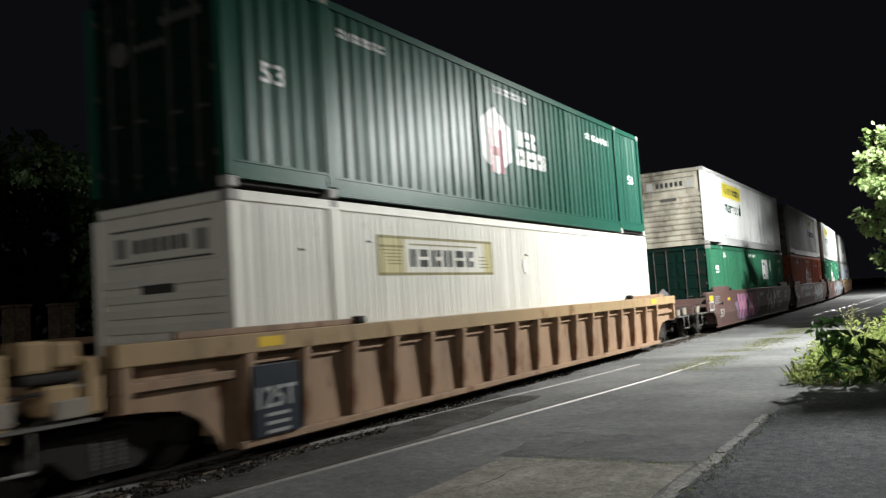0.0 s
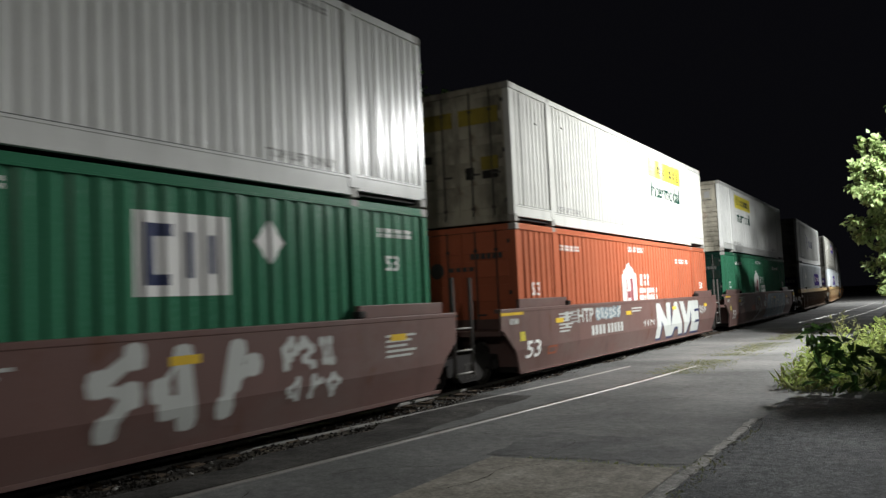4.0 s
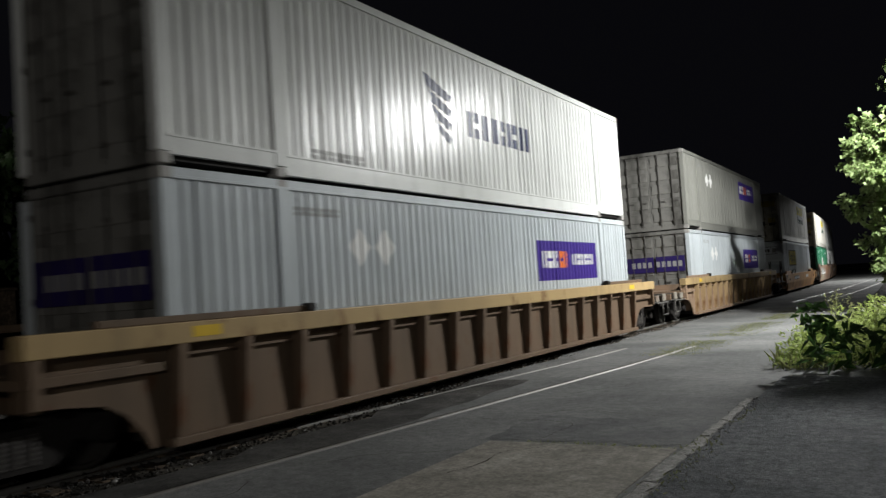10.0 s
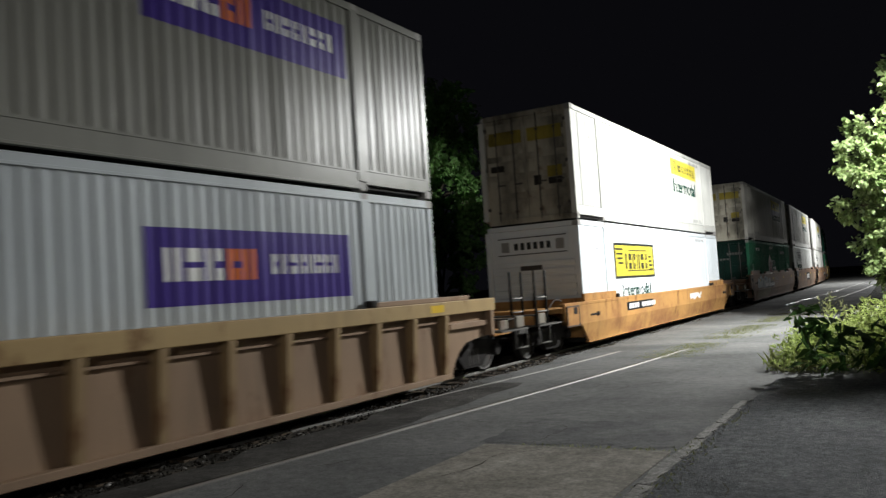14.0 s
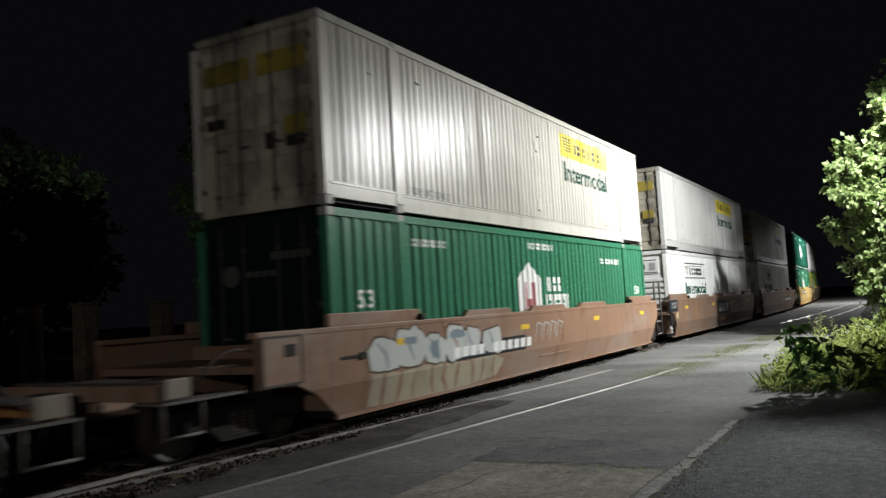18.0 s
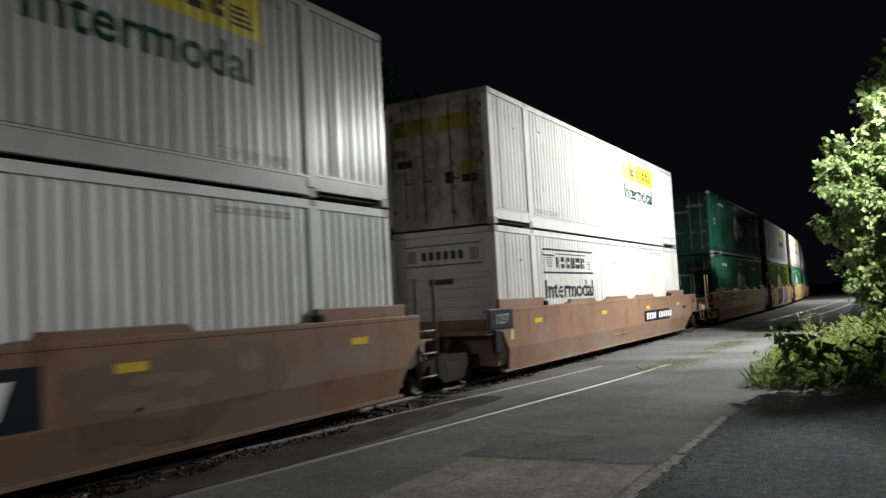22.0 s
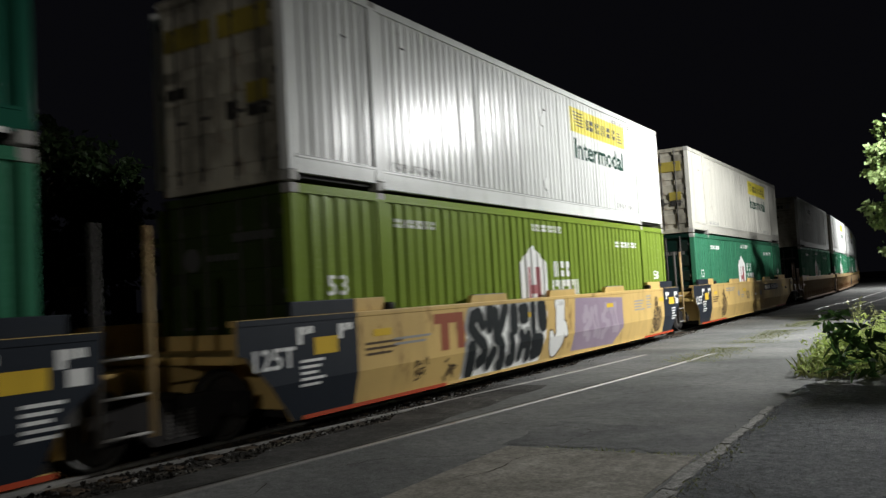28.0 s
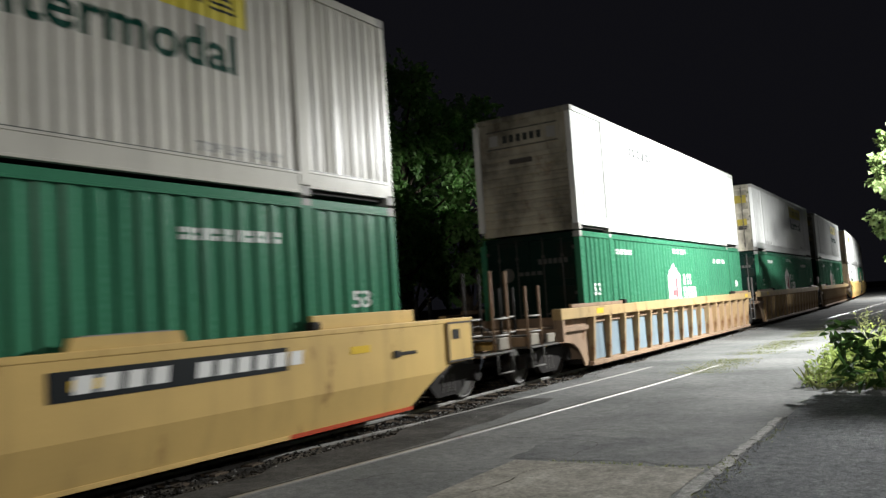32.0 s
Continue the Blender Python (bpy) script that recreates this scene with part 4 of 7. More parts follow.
def swoop_container(label):
    """White container with a dark winged mark and dark blocks."""
    root = container_box(label, WHITE, FINE, "doors", end_mat=SHADEDEND)
    for k in range(4):
        bm = bmesh.new()
        z = 2.08 - 0.26 * k
        shape(bm, ((-2.3 + 0.1 * k, z + 0.1), (-2.2 + 0.13 * k, z - 0.16), (-1.45 - 0.02 * k, z - 0.34), (-1.35 - 0.02 * k, z - 0.2)))
        decal("winged_mark", bm, LOGO_NAVY, root, FINE, "dark blue winged mark")
    blocks(root, FINE, -0.8, 1.96, 1.22, 1.72, [0.8, 1.2, 0.3, 0.8, 0.8], 0.2, LOGO_NAVY, "dark blue block")
    number_bars(root, FINE, -5.4, -4.2, 0.32, 0.46, GREY_INK)
    return root


# ---- well cars
SIDE = 1.49
RAIL_TOP = 0.05
WHEEL_R = 0.42
wheelsets = []


def wheel_mesh(parent, at):
    """Two wheels on their axle, one solid body."""
    set_ = tagged(new("wheelset"), "")
    set_.parent = parent
    set_.matrix_basis = pose(*at)
    for side in (-1, 1):
        bm = bmesh.new()
        o = [(-0.095, WHEEL_R + 0.028), (-0.07, WHEEL_R + 0.028), (-0.055, WHEEL_R), (0.055, WHEEL_R - 0.004), (0.055, WHEEL_R - 0.06), (0.02, WHEEL_R - 0.07), (0.01, 0.17), (0.06, 0.14), (0.06, 0.02)]
        revolve(bm, [(side * (0.765 + a), r) for a, r in o])
        bmesh.ops.recalc_face_normals(bm, faces=bm.faces[:])
        part("wheel", bm, STEEL, set_)
        rim = bmesh.new()
        revolve(rim, [(side * 0.80, WHEEL_R + 0.001), (side * 0.822, WHEEL_R + 0.001), (side * 0.823, WHEEL_R - 0.05), (side * 0.80, WHEEL_R - 0.05)])
        bmesh.ops.recalc_face_normals(rim, faces=rim.faces[:])
        part("tread", rim, TREAD, set_)
    bm = bmesh.new()
    rod(bm, (-1.0, 0, 0), (1.0, 0, 0), 0.075, 12)
    box(bm, 1.0, 1.03, -0.05, 0.05, -0.05, 0.05)
    part("axle", bm, STEEL, set_)
    wheelsets.append(set_)
    return set_


def truck(parent, y):
    """Bogie: two cast side frames with springs, a bolster, two wheelsets."""
    t = new("truck")
    t.parent = parent
    t.matrix_basis = pose(0, y, 0)
    zc = RAIL_TOP + WHEEL_R
    for side in (-1, 1):
        out = [(-1.12, zc - 0.1), (-1.12, zc + 0.16), (-0.75, zc + 0.2), (-0.5, zc + 0.24), (0.5, zc + 0.24), (0.75, zc + 0.2), (1.12, zc + 0.16), (1.12, zc - 0.1),
               (0.78, zc - 0.1), (0.62, zc - 0.02), (0.36, zc - 0.26), (-0.36, zc - 0.26), (-0.62, zc - 0.02), (-0.78, zc - 0.1)]
        bm = prism(bmesh.new(), out, side * 0.93, side * 1.06)
        bmesh.ops.bevel(bm, geom=[e for e in bm.edges if abs(e.verts[0].co.x - e.verts[1].co.x) > 0.05], offset=0.03, segments=1, affect="EDGES")
        part("side_frame", bm, STEEL, t, "cast steel side frame")
        coil = bmesh.new()
        revolve(coil, [(0.0, 0.05)] + [(0.012 + 0.024 * k, 0.066 if k % 2 == 0 else 0.045) for k in range(12)] + [(0.3, 0.05)], sides=10)
        bmesh.ops.rotate(coil, cent=(0, 0, 0), matrix=Matrix.Rotation(radians(-90), 3, "Y"), verts=coil.verts[:])
        spring = part("coil_spring", coil, IRON, t, "stubby coil spring")
        spring.matrix_basis = pose(side * 1.02, -0.16, zc - 0.21)
        for yy in (0.0, 0.16):
            again(spring, t, pose(side * 1.02, yy, zc - 0.21))
        for yy in (-0.89, 0.89):
            bm = bmesh.new()
            rod(bm, (side * 1.0, yy, zc), (side * 1.14, yy, zc), 0.11, 12)
            part("bearing_cap", bm, STEEL, t)
    part("bolster", boxes((-0.95, 0.95, -0.2, 0.2, zc + 0.0, zc + 0.26), bevel=0.03), STEEL, t)
    wheel_mesh(t, (0, -0.89, zc)), wheel_mesh(t, (0, 0.89, zc))
    return t


def ladder(parent, x, y, z0, z1, mat, wide=0.42, rungs=4):
    l = new("ladder")
    l.parent = parent
    rail_ = part("ladder_rail", rods(((x, y - wide / 2, z0), (x, y - wide / 2, z1), 0.018)), mat, l)
    again(rail_, l, pose(0, wide, 0))
    for k in range(rungs):
        z = z0 + 0.06 + k * 0.36
        if z < z1:
            part("rung", rods(((x, y - wide / 2, z), (x, y + wide / 2, z), 0.013)), mat, l)
    return l


KNEE, LEAN = 0.69, 0.26


def side_x(z):
    """Smooth sides lean in below the knee."""
    return SIDE - LEAN * max(0.0, KNEE - z)


def on_side(bm, lift=0.004):
    """Lays flat shapes, drawn in y and z, on a smooth car's side."""
    bmesh.ops.bisect_plane(bm, geom=bm.verts[:] + bm.edges[:] + bm.faces[:], plane_co=(0, 0, KNEE), plane_no=(0, 0, 1), dist=1e-5)
    for v in bm.verts:
        v.co.x += side_x(v.co.z) + lift
    return bm


def leaning(bm, side):
    bmesh.ops.bisect_plane(bm, geom=bm.verts[:] + bm.edges[:] + bm.faces[:], plane_co=(0, 0, KNEE), plane_no=(0, 0, 1), dist=1e-5)
    for v in bm.verts:
        v.co.x -= side * LEAN * max(0.0, KNEE - v.co.z)
    return bm


def outline_of(near_joined, far_joined, top=1.5, ribbed=False, boxed=False):
    """The side's outline in y and z; joined ends share a truck with the next unit."""
    pts = []
    for joined, sgn in ((near_joined, -1), (far_joined, 1)):
        e = HALF_L
        if joined and sgn < 0 and boxed:
            half = [(e - 0.2, 0.2), (e - 0.02, 0.62), (e + 0.3, 1.04), (e + 0.9, 1.1), (e + 0.9, top)]
        elif joined and sgn < 0:
            half = [(e + 0.2, 0.2), (e + 0.6, 0.66), (e + 1.1, 1.07), (e + 1.22, 1.1), (e + 1.22, top)]
        elif joined:
            half = [(e - 0.15, 0.2), (e + 0.1, 0.75), (e + 0.47, 1.02), (e + 0.5, top)]
        elif ribbed:
            half = [(e + 0.28, 0.2), (e + 0.4, 0.4), (e + 0.6, 0.6), (e + 0.86, 0.73), (e + 1.3, 0.78), (e + 1.76, 0.8), (e + 1.78, top)]
        else:
            half = [(e - 0.05, 0.2), (e + 0.62, 0.62), (e + 1.0, 0.78), (e + 1.76, 0.8), (e + 1.78, top)]
        half = [(sgn * y, z) for y, z in half]
        pts = pts + half[::-1] if sgn < 0 else pts + half
    return pts


def stepped_end(root, e, sgn, mat, tall, plain_steps):
    """Step brackets and stirrups at a coupled end, and the crossover ladders where the car has them."""
    at = lambda a, b: sorted((e + sgn * a, e + sgn * b))
    part("step_bracket", boxes((1.38, 1.45, *at(2.8, 3.16), 0.86, 1.08), bevel=0.015), STEPPAINT, root, "pale worn step bracket")
    if plain_steps:
        part("step_bracket", boxes((1.38, 1.45, *at(2.06, 2.4), 0.86, 1.04), bevel=0.015), STEPPAINT, root, "pale worn step bracket")
    part("step_tread", boxes((1.05, 1.5, *at(2.0, 3.24), 0.805, 0.835), bevel=0.004), WORNBAR, root)
    bars = [((1.47, e + sgn * d, 0.82), (1.47, e + sgn * d, 0.44), 0.016) for d in (2.66, 3.22)]
    part("stirrup", rods(*bars, ((1.47, e + sgn * 2.66, 0.45), (1.47, e + sgn * 3.22, 0.45), 0.018)), WORNBAR, root, "worn steel stirrup")
    if tall:
        for x, low in ((1.42, 0.8), (0.85, 1.05)):
            l = new("ladder")
            l.parent = root
            up = part("ladder_rail", rods(((x, e + sgn * 2.64, low), (x, e + sgn * 2.64, tall), 0.028)), mat if x > 1 else DARKIRON, l)
            again(up, l, pose(0, sgn * 0.58, 0))
            for z in (1.12, 1.42):
                part("rung", rods(((x, e + sgn * 2.64, z), (x, e + sgn * 3.22, z), 0.016)), GALV, l)
    if plain_steps:
        return
    pts = [Vector((1.43, e + sgn * (1.78 + 0.16 * k), 1.28 + 0.17 * math.sin(math.pi * k / 6) - 0.05 * k)) for k in range(7)]
    part("grab_iron", tube(bmesh.new(), pts, 0.014), IRON, root, "bent grab iron")


def brake_wheel(root, y, z):
    """An upright hand wheel on a short post."""
    ring = [Vector((1.05, y + 0.24 * math.cos(a), z + 0.24 * math.sin(a))) for a in np.linspace(0, 2 * math.pi, 21)]
    bm = tube(bmesh.new(), ring, 0.02)
    for a in np.linspace(0, 2 * math.pi, 5, False):
        rod(bm, (1.05, y, z), (1.05, y + 0.24 * math.cos(a), z + 0.24 * math.sin(a)), 0.012, 5)
    part("brake_wheel", bm, IRON, root, "dark iron hand brake wheel")
    part("brake_post", boxes((0.88, 1.0, y - 0.1, y + 0.1, 1.0, z + 0.12), bevel=0.02), DARKIRON, root)


def well_car(label, mat, ribbed=False, near_joined=False, far_joined=False, near_mat=None, far_mat=None, panel_mat=None, chord_mat=None, tabs=False, blue=False, top=1.5, board="plain", wheel=False):
    root = tagged(new("well_car"), label, "rail car", "cars of the train")
    low = outline_of(near_joined, far_joined, top, ribbed, board == "dark")
    y_near, y_far = low[0][0], low[-1][0]
    for side in (1, -1):
        x0, x1 = (SIDE - 0.05, SIDE) if not ribbed else (SIDE - 0.2, SIDE - 0.16)
        x0, x1 = sorted((side * x0, side * x1))
        sheet = prism(bmesh.new(), low, x0, x1)
        part("side_sheet", sheet if ribbed else leaning(sheet, side), panel_mat or mat, root)
        xa, xb = sorted((side * (SIDE - 0.2), side * (SIDE + 0.012)))
        if ribbed:
            part("top_chord", boxes((xa, xb, y_near, y_far, 1.27, 1.5), bevel=0.012), chord_mat or mat, root)
            part("bottom_sill", boxes((*sorted((side * (SIDE - 0.16), side * (SIDE - 0.03))), -HALF_L - 0.1, HALF_L + 0.1, 0.18, 0.27), bevel=0.01), mat, root)
            first = None
            n = 17
            for k in range(n):
                y = -HALF_L + 0.05 + k * (2 * HALF_L - 0.1) / (n - 1)
                if first is None:
                    bm = bmesh.new()
                    w = 0.055
                    pts = [(SIDE - 0.16, 0.22), (SIDE - 0.07, 0.24), (SIDE + 0.004, 1.2), (SIDE + 0.004, 1.27), (SIDE - 0.16, 1.27)]
                    a = [bm.verts.new((side * px, -w, pz)) for px, pz in pts]
                    b = [bm.verts.new((side * px, w, pz)) for px, pz in pts]
                    bm.faces.new(a), bm.faces.new(b[::-1])
                    for i in range(5):
                        bm.faces.new((a[i], b[i], b[(i + 1) % 5], a[(i + 1) % 5]))
                    bmesh.ops.recalc_face_normals(bm, faces=bm.faces[:])
                    first = part("side_post", bm, DULLCHORD if mat is TANBROWN else mat, root)
                    first.matrix_basis = pose(0, y, 0)
                else:
                    again(first, root, pose(0, y, 0))
            for sgn, joined in ((-1, near_joined), (1, far_joined)):
                if not joined:
                    part("end_post", boxes((*sorted((side * (SIDE - 0.16), side * SIDE)), *sorted((sgn * (HALF_L + 1.6), sgn * (HALF_L + 1.72))), 0.81, 1.27), bevel=0.008), mat, root)
            if side > 0:
                ledge = part("panel_lip", boxes((SIDE - 0.165, SIDE - 0.1, -0.4, 0.4, 1.14, 1.17)), mat, root)
                ledge.matrix_basis = pose(0, -HALF_L + 0.55, 0)
                for k in range(1, n - 1):
                    again(ledge, root, pose(0, -HALF_L + 0.55 + k * (2 * HALF_L - 0.1) / (n - 1), 0))
        else:
            part("top_chord", boxes((*sorted((side * (SIDE - 0.14), side * (SIDE + 0.01))), y_near, y_far, top - 0.07, top + 0.005), bevel=0.012), mat, root)
            part("bottom_flange", boxes((*sorted((side * (SIDE - 0.19), side * (SIDE - 0.105))), -HALF_L - 0.05, HALF_L + 0.05, 0.2, 0.25), bevel=0.004), mat, root)
            if side > 0 and mat is YELLOW:
                for y0, y1 in ((-HALF_L - 0.04, -HALF_L + 3.4), (HALF_L - 2.6, HALF_L + 0.04)):
                    part("red_edge", boxes((SIDE - 0.1045, SIDE - 0.1, y0, y1, 0.2, 0.252)), SPRAY_RED, root, "red painted lower edge")
        for y0, y1, m_, inner in ((-HALF_L - 0.2, -HALF_L + 2.27, near_mat, -HALF_L + 2.27), (HALF_L - 2.1, HALF_L + 0.2, far_mat, HALF_L - 2.1)):
            if ribbed:
                y0, y1 = (y0 - 0.75, y1) if y0 < 0 else (y0, y1 + 0.75)
            if m_:
                cut = -HALF_L + 1.1 if y0 < 0 else HALF_L - 1.0
                for a, b, m2 in ((y0, cut, m_ if y0 < 0 else mat), (cut, y1 if y0 > 0 else -HALF_L + 1.8, mat if y0 < 0 else m_)):
                    part("guide_lip", boxes((*sorted((side * (SIDE - 0.17), side * (SIDE - 0.09))), a + 0.002, b, top, top + 0.19), bevel=0.01), m2, root)
                inner = -HALF_L + 1.9 if y0 < 0 else inner
            else:
                part("guide_lip", boxes((*sorted((side * (SIDE - 0.17), side * (SIDE - 0.09))), y0, y1, top, top + (0.08 if ribbed else 0.19)), bevel=0.012), mat, root)
            part("locking_lug", boxes((*sorted((side * (SIDE - 0.18), side * (SIDE - 0.02))), inner - 0.08, inner + 0.09, top, top + 0.11), bevel=0.03), DARKIRON, root, "dark locking lug")
    if near_mat or far_mat:
        for m_, y0, y1 in ((near_mat, y_near, -HALF_L + 1.0), (far_mat, HALF_L - 1.05, y_far)):
            if m_:
                pts = [(max(min(y, y1), y0), z) for y, z in low]
                bm = bmesh.new()
                pts = [p for i, p in enumerate(pts) if i == 0 or p != pts[i - 1]]
                pts = [p for i, p in enumerate(pts) if not (i and i < len(pts) - 1 and p[0] == pts[i - 1][0] == pts[i + 1][0])]
                if pts[0][1] < 1.49:
                    pts = [(y0, 1.5)] + pts
                if pts[-1][1] < 1.49:
                    pts = pts + [(y1, 1.5)]
                shape(bm, pts)
                bmesh.ops.triangulate(bm, faces=bm.faces[:])
                on_side(bm, 0.003)
                part("painted_end", bm, m_, root, "dark slate painted end")
                part("painted_chord", boxes((SIDE + 0.011, SIDE + 0.014, y0, y1, 1.43, 1.5)), m_, root, "dark slate painted end")
    if tabs:
        long = mat is not YELLOW
        for y in ((-4.4, -1.4, 1.57) if long else (-3.88, -0.65, 2.5)):
            n, h = (2.08, 0.1) if long else (1.36, 0.13)
            part("top_tab", prism(bmesh.new(), [(y, 1.5), (y + n, 1.5), (y + n - (0.15 if long else 0.05), 1.5 + h), (y + (0.15 if long else 0.05), 1.5 + h)], SIDE - 0.1, SIDE - 0.015), mat, root)
            part("tab_edge", boxes((SIDE - 0.11, SIDE - 0.012, y + 0.16, y + n - 0.16, 1.5 + h, 1.512 + h)), GALV, root, "rubbed bare edge")
        if long:
            part("side_ledge", boxes((SIDE - 0.08, SIDE - 0.032, -1.05, 0.85, 0.5, 0.54), bevel=0.01), mat, root)
    if blue:
        for k in range(10):
            y = -HALF_L + 0.15 + k * 1.0
            part("painted_panel", boxes((SIDE - 0.159, SIDE - 0.155, y + 0.05, y + 0.85, 0.3, 1.12)), SPRAY_BLUE, root, "pale blue sprayed panel")
    part("well_floor", boxes((-1.3, 1.3, -HALF_L - 0.05, HALF_L + 0.05, 0.22, 0.34)), STEEL, root)
    for sgn, joined, y_end in ((-1, near_joined, y_near), (1, far_joined, y_far)):
        e = sgn * HALF_L
        part("bulkhead", boxes((-1.3, 1.3, *sorted((e + sgn * 0.12, e + sgn * 0.17)), 0.34, 1.3)), mat, root)
        part("end_deck", boxes((-1.42, 1.42, *sorted((e + sgn * 0.17, y_end - sgn * 0.02)), 1.0, 1.1), (-0.32, 0.32, *sorted((e + sgn * 0.3, e + sgn * (1.6 if joined else 3.1))), 0.62, 0.99), bevel=0.01), mat, root)
        if not joined:
            part("coupler", boxes((-0.12, 0.12, *sorted((e + sgn * 2.9, e + sgn * 3.55)), 0.72, 0.92), (-0.2, 0.2, *sorted((e + sgn * 3.4, e + sgn * 3.7)), 0.66, 0.98), bevel=0.03), STEEL, root)
            part("end_beam", boxes((-1.34, 1.34, *sorted((e + sgn * 3.1, e + sgn * 3.2)), 0.84, 1.02), bevel=0.01), mat, root)
            part("crossover_step", boxes((-1.3, 1.3, *sorted((e + sgn * 2.7, e + sgn * 3.1)), 1.02, 1.05)), IRON, root)
            pts = [Vector((0.35, e + sgn * (3.1 + 0.62 * k / 6), 0.8 - 0.45 * math.sin(math.pi * k / 6))) for k in range(7)]
            part("air_hose", tube(bmesh.new(), pts, 0.022), SLATE, root, "black air hose")
            tall = 2.28 if mat is YELLOW else 2.0 if ribbed and board == "ladders" or mat is BROWNYELLOW and sgn < 0 else 0
            stepped_end(root, e, sgn, DARKIRON if mat is BROWNYELLOW else RUSTBROWN, tall, ribbed)
            if not ribbed:
                z0, z1 = (0.67, 1.15) if top < 1.3 else (0.81, 1.45)
                box_ = part("end_box", boxes((SIDE + 0.002, SIDE + 0.035, *sorted((e + sgn * 0.95, e + sgn * 1.72)), z0, z1), bevel=0.012), mat, root)
                part("box_frame", boxes(*[(SIDE + 0.03, SIDE + 0.042, *sorted((e + sgn * a, e + sgn * b)), c, d) for a, b, c, d in ((0.95, 0.98, z0, z1), (1.69, 1.72, z0, z1), (0.98, 1.69, z0, z0 + 0.03), (0.98, 1.69, z1 - 0.03, z1))]), IRON, box_, "dark raised frame")
                if board == "yellow":
                    part("plate", boxes((SIDE + 0.036, SIDE + 0.04, *sorted((e + sgn * 1.05, e + sgn * 1.62)), 1.2, 1.38)), REFLECTOR, box_, "yellow reflective plate")
                    part("plate", boxes(*[(SIDE + 0.036, SIDE + 0.04, *sorted((e + sgn * a, e + sgn * b)), c, d) for a, b, c, d in ((1.02, 1.07, 0.86, 1.18), (1.6, 1.65, 0.86, 1.18), (1.07, 1.6, 0.86, 0.9), (1.07, 1.6, 1.13, 1.18))]), SPRAY_PALE, box_, "pale framed plate")
                else:
                    part("box_window", boxes((SIDE + 0.034, SIDE + 0.041, *sorted((e + sgn * 1.08, e + sgn * 1.3)), 0.5 * (z0 + z1) + 0.04, 0.5 * (z0 + z1) + 0.2)), DARKIRON, box_, "small dark window")
                part("pull_slot", boxes((SIDE - 0.02, SIDE + 0.012, *sorted((e - sgn * 0.5, e + sgn * 0.08)), 0.62 * top + 0.1, 0.62 * top + 0.15), (SIDE - 0.02, SIDE + 0.03, *sorted((e - sgn * 0.5, e - sgn * 0.36)), 0.62 * top + 0.08, 0.62 * top + 0.18), bevel=0.008), DARKIRON, root, "dark cable slot")
            truck(root, e + sgn * 1.6)
        elif sgn < 0:
            truck(root, e - 1.695)
            if board == "dark":
                box_ = part("end_box", boxes((SIDE + 0.002, SIDE + 0.03, e - 0.92, e + 0.18, 1.1, 1.49), bevel=0.012), SLATE, root, "dark painted end box")
                for one in letters_of(word("125T", e - 0.62, e - 0.02, 1.2, 1.4)):
                    for v in one.verts:
                        v.co.x = SIDE + 0.032
                    part("stencil", one, GREY_INK, box_, "the capacity mark 125T")
                part("plate", boxes((SIDE + 0.004, SIDE + 0.012, e + 0.06, e + 0.2, 0.86, 1.06)), LOGO_FADED, root, "small faded yellow plate")
                part("end_bracket", boxes((SIDE - 0.12, SIDE - 0.02, e - 0.6, e - 0.25, 0.62, 1.08), bevel=0.03), STEEL, root)
        else:
            l = new("ladder")
            l.parent = root
            high = 2.56 if mat is YELLOW else 2.1
            up = part("ladder_rail", rods(((1.44, e + 0.48, 0.4), (1.44, e + 0.48, high), 0.035)), IRON, l)
            part("ladder_rail", rods(((1.44, e + 1.1, 0.4), (1.44, e + 1.1, high), 0.035)), CHORD if mat is YELLOW else IRON, l)
            for z in (0.45, 0.84, 1.22):
                part("rung", rods(((1.44, e + 0.48, z), (1.44, e + 1.1, z), 0.016)), GALV, l)
    if board == "housing":
        e = -HALF_L
        for a, b, c, d, m_ in ((-2.72, -2.42, 1.3, 1.6, DULLCHORD), (-2.4, -2.12, 1.34, 1.58, DULLCHORD), (-2.7, -2.1, 1.2, 1.3, DARKIRON), (-2.5, -2.15, 0.9, 1.18, DULLCHORD), (-2.08, -1.88, 0.86, 1.42, DULLCHORD), (-3.12, -2.84, 0.72, 1.5, DULLCHORD)):
            part("brake_housing", boxes((1.12, 1.43, e + a, e + b, c, d), bevel=0.035), m_, root, "rusty tan brake gear")
        part("brake_rod", rods(((1.4, e - 2.9, 1.1), (1.4, e - 1.9, 1.16), 0.02), ((1.38, e - 2.6, 0.8), (1.38, e - 2.1, 1.24), 0.016)), IRON, root)
    if wheel:
        brake_wheel(root, HALF_L + 1.15, 2.1)
    for y in (-7.9, 7.5) if ribbed else (-6.7, -2.0, 2.5, 6.6) if mat is not BROWNYELLOW else ():
        part("reflector", boxes((SIDE + (0.003 if not ribbed else 0.012), SIDE + (0.007 if not ribbed else 0.016), y, y + 0.42, top - 0.36 if not ribbed else 1.33, top - 0.26 if not ribbed else 1.45)), REFLECTOR, root, "yellow reflector")
    return root

